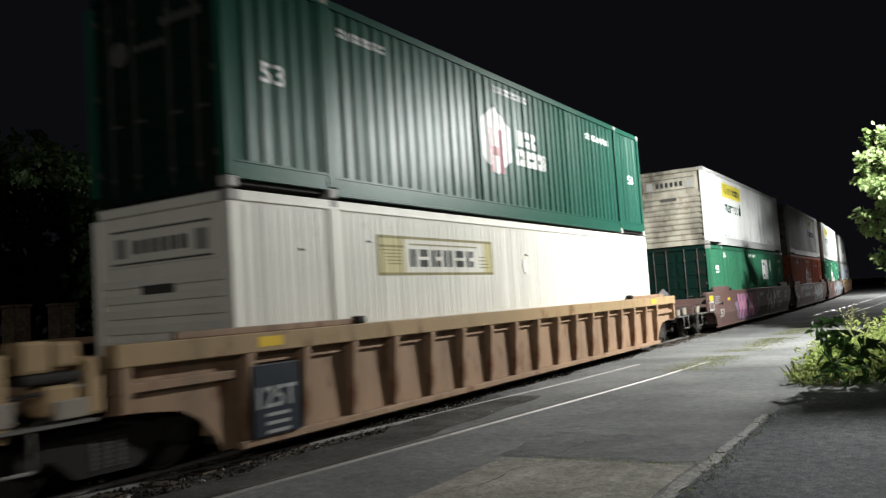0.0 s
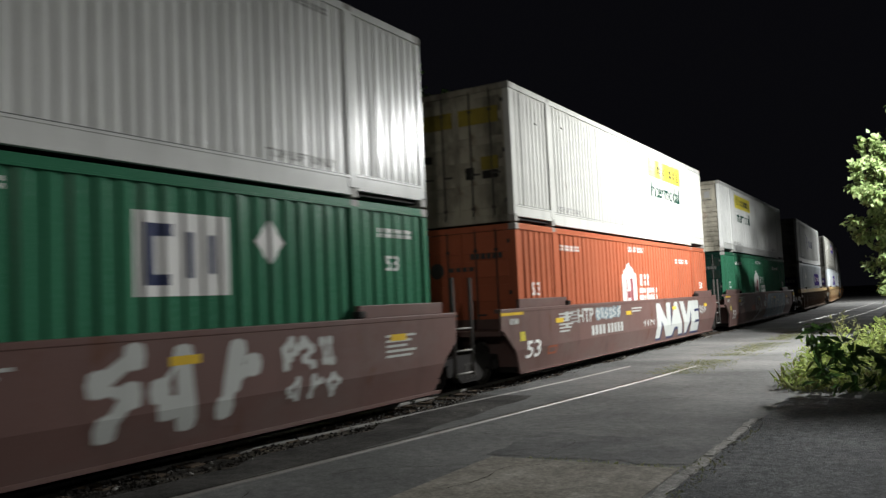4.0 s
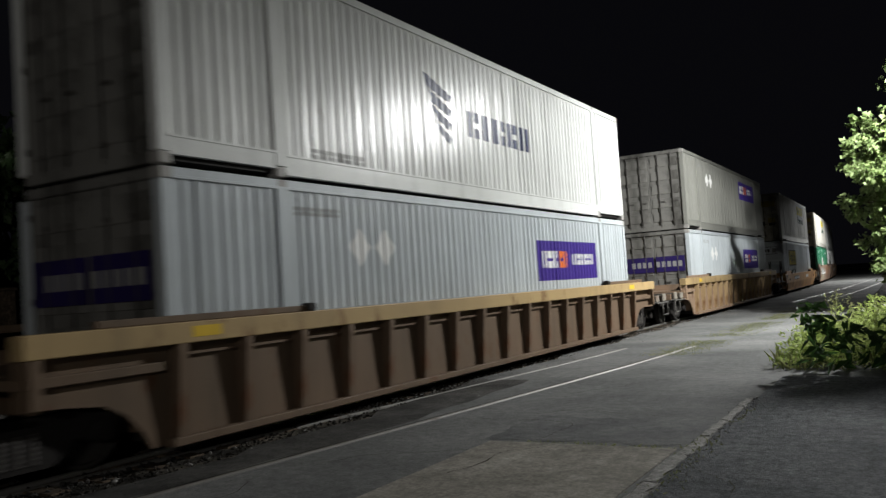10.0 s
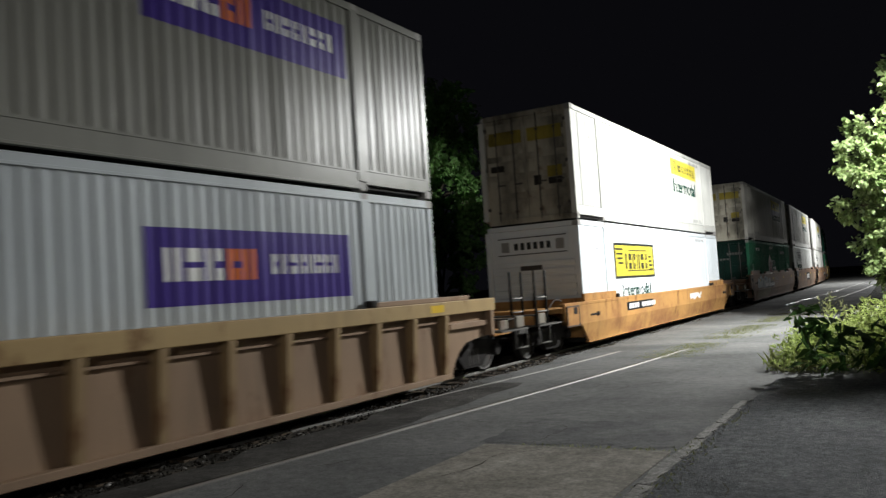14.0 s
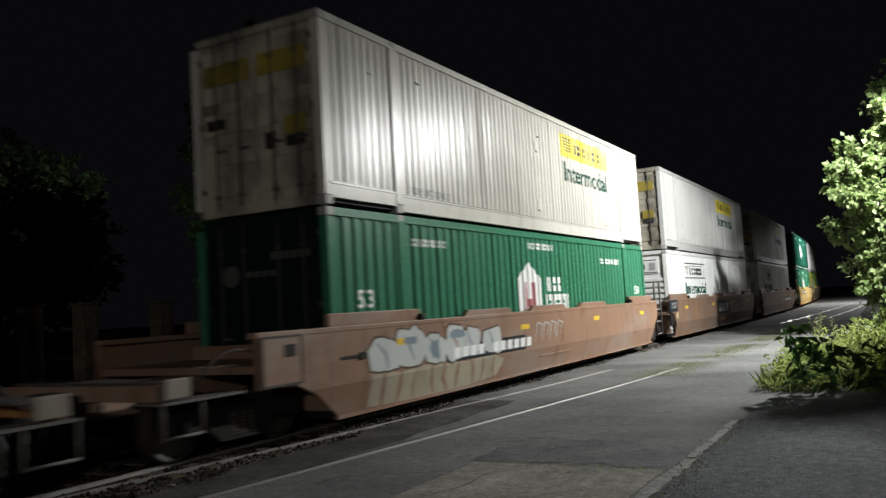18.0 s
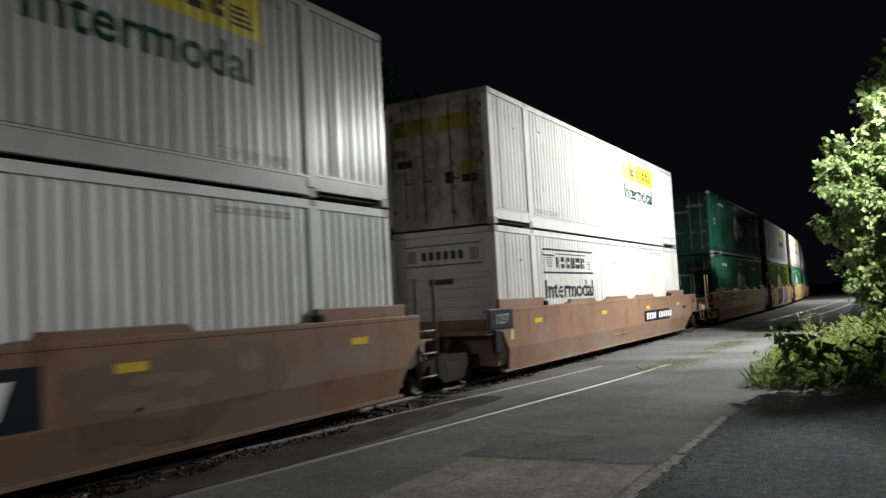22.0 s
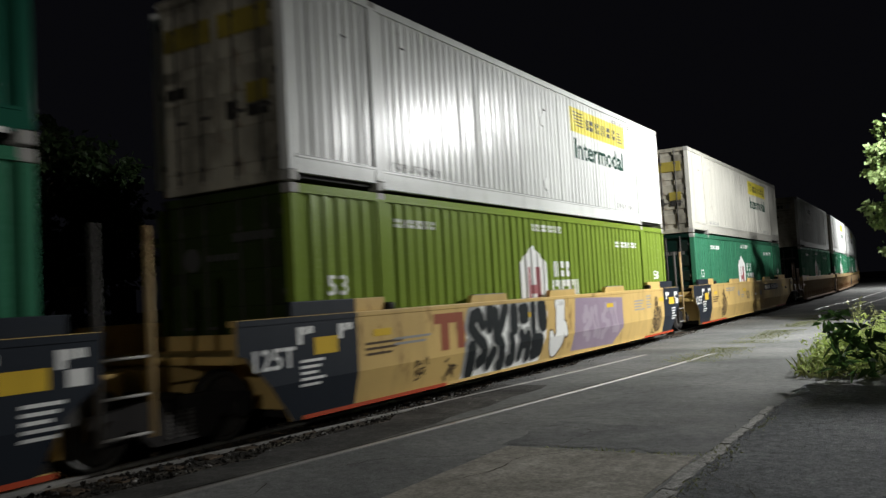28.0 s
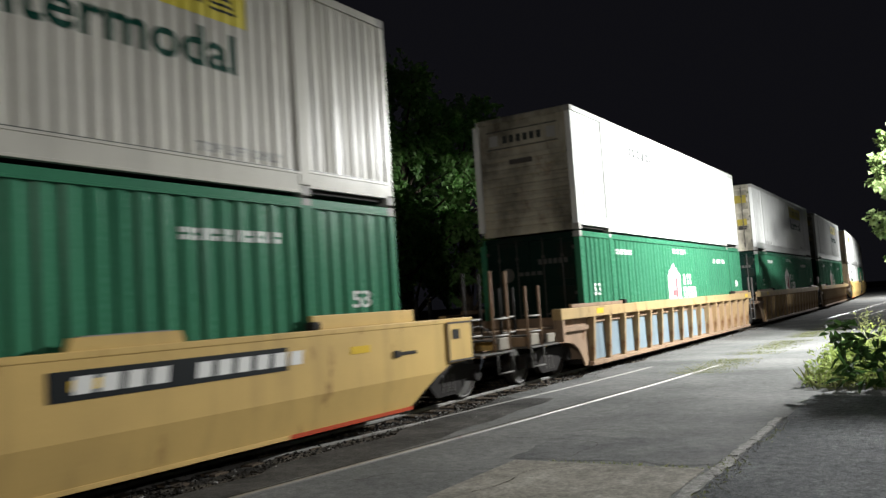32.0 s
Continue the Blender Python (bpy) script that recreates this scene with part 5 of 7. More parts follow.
# ---- plants
def leaf_mesh(name, spots, size, material, parent, label="", seed=1, droop=0.5, slim=0.42):
    """Many small folded leaves; spots: (x, y, z, outward x, y, z)."""
    rnd = np.random.RandomState(seed)
    spots = np.array(spots)
    n = len(spots)
    c, out = spots[:, :3], spots[:, 3:]
    d = out + rnd.normal(0, 0.6, (n, 3)) + np.array([0, 0, -droop])
    d /= np.linalg.norm(d, axis=1)[:, None] + 1e-9
    up = rnd.normal(0, 0.5, (n, 3)) + np.array([0, 0, 1.0])
    w = np.cross(d, up)
    w /= np.linalg.norm(w, axis=1)[:, None] + 1e-9
    h = np.cross(w, d)
    s = size * rnd.uniform(0.55, 1.35, (n, 1))
    a, b = c, c + d * s
    l = c + d * s * 0.45 + w * s * slim + h * s * 0.12
    r = c + d * s * 0.45 - w * s * slim + h * s * 0.12
    verts = np.stack([a, l, b, r], 1).reshape(-1, 3)
    k = np.arange(n) * 4
    faces = np.concatenate([np.stack([k, k + 1, k + 2], 1), np.stack([k, k + 2, k + 3], 1)])
    me = bpy.data.meshes.new(name)
    me.from_pydata(verts.tolist(), [], faces.tolist())
    me.materials.append(material)
    ob = new(name, me)
    ob.parent = parent
    return tagged(ob, label)


def tree(label, foot, height, clumps, leaves, size, material, seed, spread=1.0, kind="tree"):
    """Tapered trunk and limbs to the clumps; each clump a ragged cloud of twigs with leaves."""
    rnd = random.Random(seed)
    root = tagged(new(kind), label, kind)
    root.location = foot
    wood = bmesh.new()
    pts = [Vector((0.12 * math.sin(1.7 * k), 0.1 * math.cos(2.1 * k) - 0.1, height * 0.8 * k / 6)) for k in range(7)]
    r0 = 0.02 * height + 0.05
    for k, (a, b) in enumerate(zip(pts, pts[1:])):
        rod(wood, a, b, r0 * (1 - 0.13 * k), 10, r0 * (1 - 0.13 * (k + 1)))
    part("trunk", wood, BARK, root)
    spots = []
    total = sum(c[3] ** 2 for c in clumps)
    for x, y, z, r in clumps:
        c = Vector((x, y, z))
        start = pts[max(1, min(5, int(6 * (z - r) / (0.8 * height))))]
        limb = bmesh.new()
        mid = start.lerp(c, 0.5) + Vector((0, 0, 0.15 * r))
        rod(limb, start, mid, 0.06 + 0.02 * r, 6, 0.045)
        rod(limb, mid, c, 0.045, 6, 0.015)
        n = int(leaves * r * r / total)
        twigs = max(6, n // 26)
        for _ in range(twigs):
            v = Vector((rnd.gauss(0, 1), rnd.gauss(0, 1), rnd.gauss(0, 0.8))).normalized()
            reach = r * (0.55 + 0.55 * rnd.random())
            tip = c + Vector((v.x * reach, v.y * reach, v.z * reach))
            base = c + v * (0.3 * reach)
            rod(limb, base, tip, 0.012, 3, 0.004)
            for _ in range(26):
                f = rnd.random() ** 0.6
                p = base.lerp(tip, f) + Vector((rnd.gauss(0, 0.1), rnd.gauss(0, 0.1), rnd.gauss(0, 0.1))) * spread * (0.4 + 0.35 * r)
                spots.append((*p, v.x, v.y, v.z))
        part("limb", limb, BARK, root)
    leaf_mesh("crown", spots, size, material, root, "", seed)
    return root


def clump_ring(rnd, n, cx, cy, z0, z1, wide, r):
    out = []
    for k in range(n):
        f = (k + 0.5) / n
        a = k * 2.4
        w = wide * math.sqrt(max(0.05, 1 - (2 * f - 0.9) ** 2 / 1.3))
        out.append((cx + w * math.cos(a) * rnd.uniform(0.5, 1), cy + w * math.sin(a) * rnd.uniform(0.5, 1), z0 + (z1 - z0) * f, r * rnd.uniform(0.75, 1.25)))
    return out


# the tree beside the lane, lit by the street lamp before it
side_clumps = [(-2.75, 0, 5.8, 0.6), (-2.85, 0.2, 5.0, 0.75), (-2.5, -0.4, 4.5, 0.9), (-2.9, 0.3, 3.6, 0.8), (-2.0, -0.3, 5.6, 0.9), (-2.3, 0.5, 2.7, 0.9), (-1.2, -0.6, 6.9, 1.0),
               (-1.5, 0.1, 7.6, 0.7), (-0.4, -0.4, 8.3, 1.1), (-1.2, 0, 4.0, 1.1), (-0.8, -0.6, 5.6, 1.1), (-1.6, 0.6, 1.9, 0.9), (-0.3, -0.4, 2.7, 1.2), (0.5, 0, 6.6, 1.3),
               (0.6, -0.4, 4.6, 1.3), (0.9, 0.2, 9.4, 1.2), (1.6, 0.3, 7.9, 1.4), (2.0, 0, 5.6, 1.4), (1.8, 0.2, 3.4, 1.3), (2.4, 0.4, 9.6, 1.2), (-0.9, 0.4, 1.2, 0.9), (3.2, 0, 7.2, 1.3),
               (-1.0, 1.4, 6.5, 1.3), (0.0, 1.6, 7.6, 1.5), (1.0, 1.4, 6.8, 1.5), (0.2, 2.3, 6.0, 1.6), (1.2, 2.6, 8.2, 1.5), (-0.6, 2.6, 8.0, 1.2), (-0.3, 1.9, 4.6, 1.5),
               (1.0, 1.9, 4.2, 1.6), (-1.4, 1.8, 3.3, 1.1), (0.0, 2.0, 2.6, 1.4), (-2.2, 0.4, 1.5, 0.8), (-1.7, 0.8, 0.8, 0.8)]
tree("leafy roadside tree with fresh green leaves lit by a street lamp", (1.45, 29.0, -0.03), 9.8, side_clumps, 62000, 0.17, LEAF_TREE, 11)
shrub_clumps = [(-0.9, 0.0, 2.7, 0.45), (-0.6, 0.1, 1.6, 0.6), (-0.4, 0.2, 3.2, 0.5), (0.2, 0.0, 1.4, 0.9), (0.3, 0.0, 2.8, 0.8),
                (1.1, 0.0, 1.6, 0.9), (1.2, 0.1, 2.9, 0.8), (2.1, 0.0, 2.0, 1.0), (3.1, 0.0, 2.2, 1.1), (4.1, 0.3, 2.2, 1.2), (2.8, 0.0, 0.9, 1.0)]
# Unseen tree, added so its thin branch casts shade before the weeds.
shade_clumps = [(-2.42 + 0.27 * k, 0.1 * math.sin(2.0 * k), 6.02 + 0.07 * math.sin(1.7 * k), 0.24) for k in range(9)] + [(0.3, 0.0, 5.6, 0.8), (1.0, 0.4, 6.4, 0.9), (1.2, -0.3, 5.0, 0.8), (2.0, 0.0, 5.8, 0.9)]
tree("unseen young tree added to shade the pavement before the weeds", (3.1, 22.0, -0.03), 7.0, shade_clumps, 14000, 0.12, LEAF_TREE, 51)
tree("dark leafy shrub at the edge of the pavement", (1.3, 17.9, -0.03), 3.2, shrub_clumps, 15000, 0.13, LEAF_SHRUB, 31, 1.0, "shrub")
rr = random.Random(3)
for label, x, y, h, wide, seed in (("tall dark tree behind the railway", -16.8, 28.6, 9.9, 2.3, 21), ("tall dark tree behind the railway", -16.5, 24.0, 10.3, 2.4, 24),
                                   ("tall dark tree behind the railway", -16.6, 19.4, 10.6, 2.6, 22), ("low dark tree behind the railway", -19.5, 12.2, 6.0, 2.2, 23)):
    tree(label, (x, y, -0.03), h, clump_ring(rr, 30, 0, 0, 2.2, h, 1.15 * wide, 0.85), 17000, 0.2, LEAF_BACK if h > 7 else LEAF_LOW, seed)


def weeds():
    """The weedy clump where the pavement ends."""
    rnd = random.Random(8)
    root = tagged(new("weeds"), "clump of lush green weeds at the pavement's edge", "weeds")
    root.location = (0.4, 14.8, -0.03)
    spots = []
    for _ in range(1700):
        x = rnd.uniform(-2.6, 6.0)
        y = rnd.uniform(-0.7, 3.8) + 0.12 * abs(x)
        h = (0.4 + 0.55 * rnd.random()) * min(1.35, 0.5 + 0.34 * (x + 2.7)) * min(1.1, 0.45 + 0.45 * (y + 0.9))
        lean = Vector((rnd.gauss(0, 0.18), rnd.gauss(0, 0.18), 1))
        for k in range(22):
            f = rnd.random() ** 0.7
            p = Vector((x, y, 0)) + lean * (h * f)
            spots.append((p.x + rnd.gauss(0, 0.06), p.y + rnd.gauss(0, 0.06), max(0.02, p.z), rnd.gauss(0, 1), rnd.gauss(0, 1), 0.5))
    leaf_mesh("weed_leaves", spots, 0.1, LEAF_WEED, root, "", 9, 0.1, 0.2)
    blades = []
    for _ in range(2600):
        x = rnd.uniform(-2.75, 6.5)
        y = rnd.uniform(-0.9, 5.0) + 0.1 * abs(x)
        blades.append((x, y, 0, rnd.gauss(0, 0.31), rnd.gauss(0, 0.31), 1.6))
    leaf_mesh("grass_blades", blades, 0.34, GRASS, root, "", 10, 0.0, 0.03)
    broad = []
    for _ in range(11):
        x, y = rnd.gauss(-1.35, 0.3), rnd.gauss(-0.95, 0.15)
        h = rnd.uniform(0.75, 1.2)
        for k in range(17):
            f = 0.2 + 0.8 * rnd.random()
            broad.append((x + rnd.gauss(0, 0.06), y + rnd.gauss(0, 0.06), h * f, rnd.gauss(0, 1), rnd.gauss(0, 1), 0.2))
    leaf_mesh("broad_leaves", broad, 0.26, LEAF_BROAD, root, "dark broad leaves", 12, 0.8, 0.24)
    heads = []
    for _ in range(60):
        x, y = rnd.uniform(-2.0, 3.0), rnd.uniform(0.2, 2.5)
        h = rnd.uniform(0.9, 1.25)
        for k in range(14):
            heads.append((x + rnd.gauss(0, 0.03), y + rnd.gauss(0, 0.03), h - 0.02 * k, rnd.gauss(0, 1), rnd.gauss(0, 1), 0.8))
    leaf_mesh("seed_heads", heads, 0.07, GRASS, root, "dry seed heads", 13, 0.0, 0.2)
    stems = bmesh.new()
    for _ in range(26):
        x, y = rnd.uniform(-2.3, 1.5), rnd.uniform(-0.4, 1.5)
        h = rnd.uniform(0.6, 1.0)
        rod(stems, (x, y, 0), (x + rnd.gauss(0, 0.1), y + rnd.gauss(0, 0.1), h), 0.006, 4, 0.003)
    part("stems", stems, GRASS, root)


weeds()


def verge_grass():
    rnd = random.Random(18)
    spots = []
    for _ in range(9500):
        s = rnd.uniform(16.0, 36)
        u = siding_x(s) + rnd.gauss(-0.1, 0.26) + (0.35 if rnd.random() < 0.3 else 0)
        if math.sin(1.1 * s) + 0.7 * math.sin(2.9 * s + 1) > -0.6:
            spots.append((u, s, 0.0, rnd.gauss(0, 0.7), rnd.gauss(0, 0.7), 0.6))
    for _ in range(110):
        y = rnd.choice((rnd.gauss(7.9, 0.12), rnd.gauss(6.6, 0.3), rnd.gauss(8.2, 0.15)))
        spots.append((-2.0 + rnd.gauss(0, 0.09), y, 0.0, rnd.gauss(0, 0.7), rnd.gauss(0, 0.7), 0.6))
    for _ in range(170):
        y = 3.6 + 7.4 * rnd.random() ** 0.8
        if math.sin(2.1 * y) + 0.6 * math.sin(5.3 * y) > 0.1:
            spots.append((-1.95 + abs(rnd.gauss(0, 0.06)), y, 0.0, rnd.gauss(0, 0.8), rnd.gauss(0, 0.8), 0.6))
    for _ in range(160):
        spots.append((rnd.uniform(-3.8, -2.2), 7.88 + rnd.gauss(0, 0.02), 0.0, rnd.gauss(0, 0.7), rnd.gauss(0, 0.7), 0.4))
    ob = leaf_mesh("verge_grass", spots, 0.045, GRASS, None, "", 19, 0.0, 0.1)
    tagged(ob, "thin dry grass growing in pavement cracks", "grass", kind="stuff")


verge_grass()


# ---- posts behind the railway
def bollard(x, y, w, h, mat, label):
    root = tagged(new("bollard"), label, "bollard", "posts behind the railway")
    root.location = (x, y, -0.03)
    bm = box(bmesh.new(), -w / 2, w / 2, -w / 2, w / 2, 0, h, 0.02)
    part("post", bm, mat, root)
    part("cap", box(bmesh.new(), -w / 2 - 0.02, w / 2 + 0.02, -w / 2 - 0.02, w / 2 + 0.02, h, h + 0.05, 0.01), mat, root)


for x, y in ((-12.0, 7.95), (-12.0, 8.95), (-12.0, 10.55), (-12.0, 7.2)):
    bollard(x, y, 0.3, 2.1, TIMBER, "weathered grey timber post")
for x, y in ((-12.0, 17.7), (-12.0, 18.35)):
    bollard(x, y, 0.09, 1.95, PALESTONE, "thin pale marker post")


# ---- street lamps
def street_lamp(x, y, z, reach):
    root = tagged(new("street_lamp"), "tall street lamp on a grey steel pole", "street lamp", "street lamps")
    root.location = (x + reach, y, -0.03)
    pole = bmesh.new()
    rod(pole, (0, 0, 0), (0, 0, z + 0.3), 0.1, 12, 0.06)
    part("pole", pole, GALV, root)
    part("arm", rods(((0, 0, z + 0.2), (-reach + 0.2, 0, z + 0.34), 0.035)), GALV, root)
    head = bmesh.new()
    box(head, -reach - 0.35, -reach + 0.35, -0.17, 0.17, 0.24 + z, 0.38 + z, 0.05)
    part("lamp_head", head, GALV, root)
    part("lens", boxes((-reach - 0.2, -reach + 0.2, -0.11, 0.11, 0.2 + z, 0.238 + z), bevel=0.012), GLOW, root, "glowing lamp lens")


street_lamp(*LAMP_BEHIND, 2.2)
street_lamp(*LAMP_NEAR, 2.2)
street_lamp(*LAMP_FAR, 2.2)

# ---- the train
moving = []  # thing, its place along the train, its height


def ride(ob, s, z):
    moving.append((ob, s, z))
    return ob


made = {}


def get(key, build):
    """A fresh thing the first time, a copy of it after that."""
    if key not in made:
        made[key] = build()
        return made[key]
    return copy_thing(made[key], Matrix())


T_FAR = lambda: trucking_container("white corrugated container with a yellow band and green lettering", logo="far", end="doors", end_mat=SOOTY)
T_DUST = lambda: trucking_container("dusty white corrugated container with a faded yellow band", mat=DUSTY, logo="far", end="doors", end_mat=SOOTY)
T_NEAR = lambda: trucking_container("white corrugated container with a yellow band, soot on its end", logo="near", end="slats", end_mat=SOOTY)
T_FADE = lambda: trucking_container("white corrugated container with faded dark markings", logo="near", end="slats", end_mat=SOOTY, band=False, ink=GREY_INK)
T_OUT = lambda: trucking_container("white corrugated container with a black outlined panel", logo="outline", end="slats")
T_INK = lambda: trucking_container("white corrugated container with black outlined panel and lettering", logo="outline", end="slats", ink=LOGO_DARK, mat=CHALK)
T_BIG = lambda: trucking_container("bright white container with a large yellow panel", logo="big", end="slats", mat=BLUEWHITE, ribs=SOFT)
T_CREAM = lambda: trucking_container("aged cream container with a faded yellow outlined panel", logo="plain", end="slats", mat=CREAM, ribs=SHALLOW)
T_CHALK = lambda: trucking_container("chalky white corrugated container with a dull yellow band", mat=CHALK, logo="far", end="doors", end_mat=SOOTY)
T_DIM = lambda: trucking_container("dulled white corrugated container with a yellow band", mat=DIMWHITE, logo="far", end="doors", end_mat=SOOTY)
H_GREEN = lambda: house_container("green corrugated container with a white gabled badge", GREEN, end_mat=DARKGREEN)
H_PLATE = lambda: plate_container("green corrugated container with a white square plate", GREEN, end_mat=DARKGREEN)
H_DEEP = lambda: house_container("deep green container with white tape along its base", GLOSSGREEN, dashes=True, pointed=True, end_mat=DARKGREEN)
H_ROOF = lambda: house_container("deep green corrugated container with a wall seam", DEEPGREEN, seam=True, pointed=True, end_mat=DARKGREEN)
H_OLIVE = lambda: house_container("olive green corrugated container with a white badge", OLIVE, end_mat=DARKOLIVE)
H_ORANGE = lambda: house_container("faded orange corrugated container with a white badge", ORANGE, tail=True)
P_LOW = lambda: parcel_container("grey-white container with a purple plate", end_mat=SHADEDEND)
P_UP = lambda: parcel_container("dirty grey container with a high purple plate", True, DULLGREY, end_mat=SHADEDEND)
S_UP = lambda: swoop_container("white container with a dark winged mark")


# ---- spray paint and plates on the cars' sides
def blob(cy_, cz, w, h, seed, n=14, rough=0.16):
    r = random.Random(seed)
    return [(cy_ + 0.5 * w * math.copysign(abs(math.cos(a)) ** 0.7, math.cos(a)) * r.uniform(1 - rough, 1 + rough),
             cz + 0.5 * h * math.copysign(abs(math.sin(a)) ** 0.7, math.sin(a)) * r.uniform(1 - rough, 1 + rough)) for a in np.linspace(0, 2 * math.pi, n, False)]


def spray(root, points, mat, label="", lift=0.004, name="graffiti"):
    bm = bmesh.new()
    shape(bm, points)
    bmesh.ops.triangulate(bm, faces=bm.faces[:])
    return part(name, on_side(bm, lift), mat, root, label)


def stroke(root, pts, width, mat, label="", lift=0.006):
    """A sprayed line through (y, z) points."""
    bm = bmesh.new()
    ring = []
    for i, (y, z) in enumerate(pts):
        a, b = Vector(pts[max(0, i - 1)]), Vector(pts[min(len(pts) - 1, i + 1)])
        d = (b - a).normalized()
        w = width * (0.5 if 0 < i < len(pts) - 1 else 0.25)
        ring.append((bm.verts.new((0, y - d.y * w, z + d.x * w)), bm.verts.new((0, y + d.y * w, z - d.x * w))))
    for p, q in zip(ring, ring[1:]):
        bm.faces.new((p[0], p[1], q[1], q[0]))
    return part("sprayed_line", on_side(bm, lift), mat, root, label)


def bubble_letters(root, y0, y1, z0, z1, n, fill, edge, seed, label, core=None):
    """Fat outlined sprayed letters whose word cannot be read: strokes between the points of a small grid."""
    r = random.Random(seed)
    w, h = (y1 - y0) / n, z1 - z0
    forms = ([(0, 0.2), (0.45, 2), (0.25, 1.1), (1, 1.5)], [(1, 2), (0, 1.3), (0.8, 0.9), (0.1, 0)], [(0, 1.8), (0.35, 0.2), (0.75, 1.9), (1, 0.1)], [(0.2, 0), (0, 1.4), (0.6, 2), (1, 1.2), (0.5, 0.7)],
             [(0, 1.1), (0.9, 2), (0.6, 0.1), (0.1, 0.5)], [(0, 0), (1, 0.7), (0.1, 1.3), (0.9, 2)], [(0.9, 0), (0.2, 0.5), (1, 1.2), (0.3, 2), (0, 1.5)])
    thick = min(0.42 * w, 0.3 * h)
    for k in range(n):
        c, lean = y0 + k * w + 0.24 * w, r.uniform(-0.12, 0.12) * w
        dz = r.uniform(-0.05, 0.05) * h
        pts = [(c + 0.56 * w * p + lean * q, z0 + dz + 0.16 * h + 0.34 * h * q + r.uniform(-0.03, 0.03) * h) for p, q in forms[(seed + k * 3 + k // 3) % len(forms)]]
        spray(root, blob(c + 0.28 * w, 0.5 * (z0 + z1) + dz, w * 1.15, h, seed + k, 18, 0.1), edge, label, 0.003 + 0.0004 * (k % 2))
        stroke(root, pts, thick, fill, label, 0.005 + 0.0002 * (k % 2))
        for p in pts:
            spray(root, blob(*p, thick * 0.95, thick * 0.95, seed + k, 8, 0.06), fill, label, 0.0055)


def plate(root, y0, y1, z0, z1, widths, mat=SPRAY_BLACK, ink=LOGO_WHITE, slant=0.1):
    """A black stencil plate with pale bars."""
    spray(root, [(y0, z0), (y1, z0), (y1, z1), (y0, z1)], mat, "black stencil plate", 0.005, "stencil_plate")
    h = z1 - z0
    y = y0 + 0.08 * (y1 - y0)
    unit = 0.84 * (y1 - y0) / sum(widths)
    for w in widths:
        if w > 0:
            spray(root, [(y, z0 + 0.2 * h), (y + 0.72 * w * unit, z0 + 0.2 * h), (y + 0.72 * w * unit + slant * h, z1 - 0.2 * h), (y + slant * h, z1 - 0.2 * h)], ink, "pale bar", 0.008, "stencil_bar")
        y += abs(w) * unit


def small_print(root, y, z, w, rows, mat):
    for k in range(rows):
        spray(root, [(y, z - 0.075 * k), (y + w * (1 - 0.15 * (k % 3)), z - 0.075 * k), (y + w * (1 - 0.15 * (k % 3)), z - 0.075 * k + 0.035), (y, z - 0.075 * k + 0.035)], mat, "", 0.005, "print_line")


def stencil(root, body, y0, y1, z0, z1, mat, label):
    for one in letters_of(word(body, y0, y1, z0, z1)):
        part("stencil", on_side(one, 0.007), mat, root, label)


E_ = 8.075  # the far end of the load


def worm_side(root):
    spray(root, blob(E_ - 10.9, 0.82, 5.0, 1.0, 32, 26, 0.12), SPRAY_LILAC, "pale lilac cloud of overspray", 0.003)
    for k, one in enumerate(letters_of(word("WORM", E_ - 13.2, E_ - 9.05, 0.27, 1.3, 0.1))):
        part("graffiti", on_side(one, 0.005 + 0.0002 * k), LOGO_NAVY, root, "dark shade of the sprayed word")
    for k, one in enumerate(letters_of(word("WORM", E_ - 13.1, E_ - 8.95, 0.34, 1.36, 0.075))):
        part("graffiti", on_side(one, 0.008 + 0.0002 * k), SPRAY_PINK, root, "the sprayed word WORM in pink")
    bubble_letters(root, E_ - 6.6, E_ - 4.2, 0.36, 1.36, 3, SPRAY_PALE, PURPLEBROWN, 36, "pale sprayed letter")
    bubble_letters(root, E_ - 3.9, E_ - 2.8, 0.9, 1.36, 3, SPRAY_PALE, PURPLEBROWN, 38, "small pale tag")
    bubble_letters(root, E_ - 3.8, E_ - 2.6, 0.5, 0.85, 3, SPRAY_PALE, PURPLEBROWN, 39, "small pale tag")
    small_print(root, E_ - 8.3, 1.25, 1.0, 2, SPRAY_PALE)
    small_print(root, E_ - 1.6, 1.2, 0.8, 5, SPRAY_PALE)
    stencil(root, "53", E_ - 16.1, E_ - 15.5, 0.55, 0.86, SPRAY_PALE, "the number 53")
    small_print(root, E_ - 16.9, 1.3, 0.9, 4, GREY_INK)


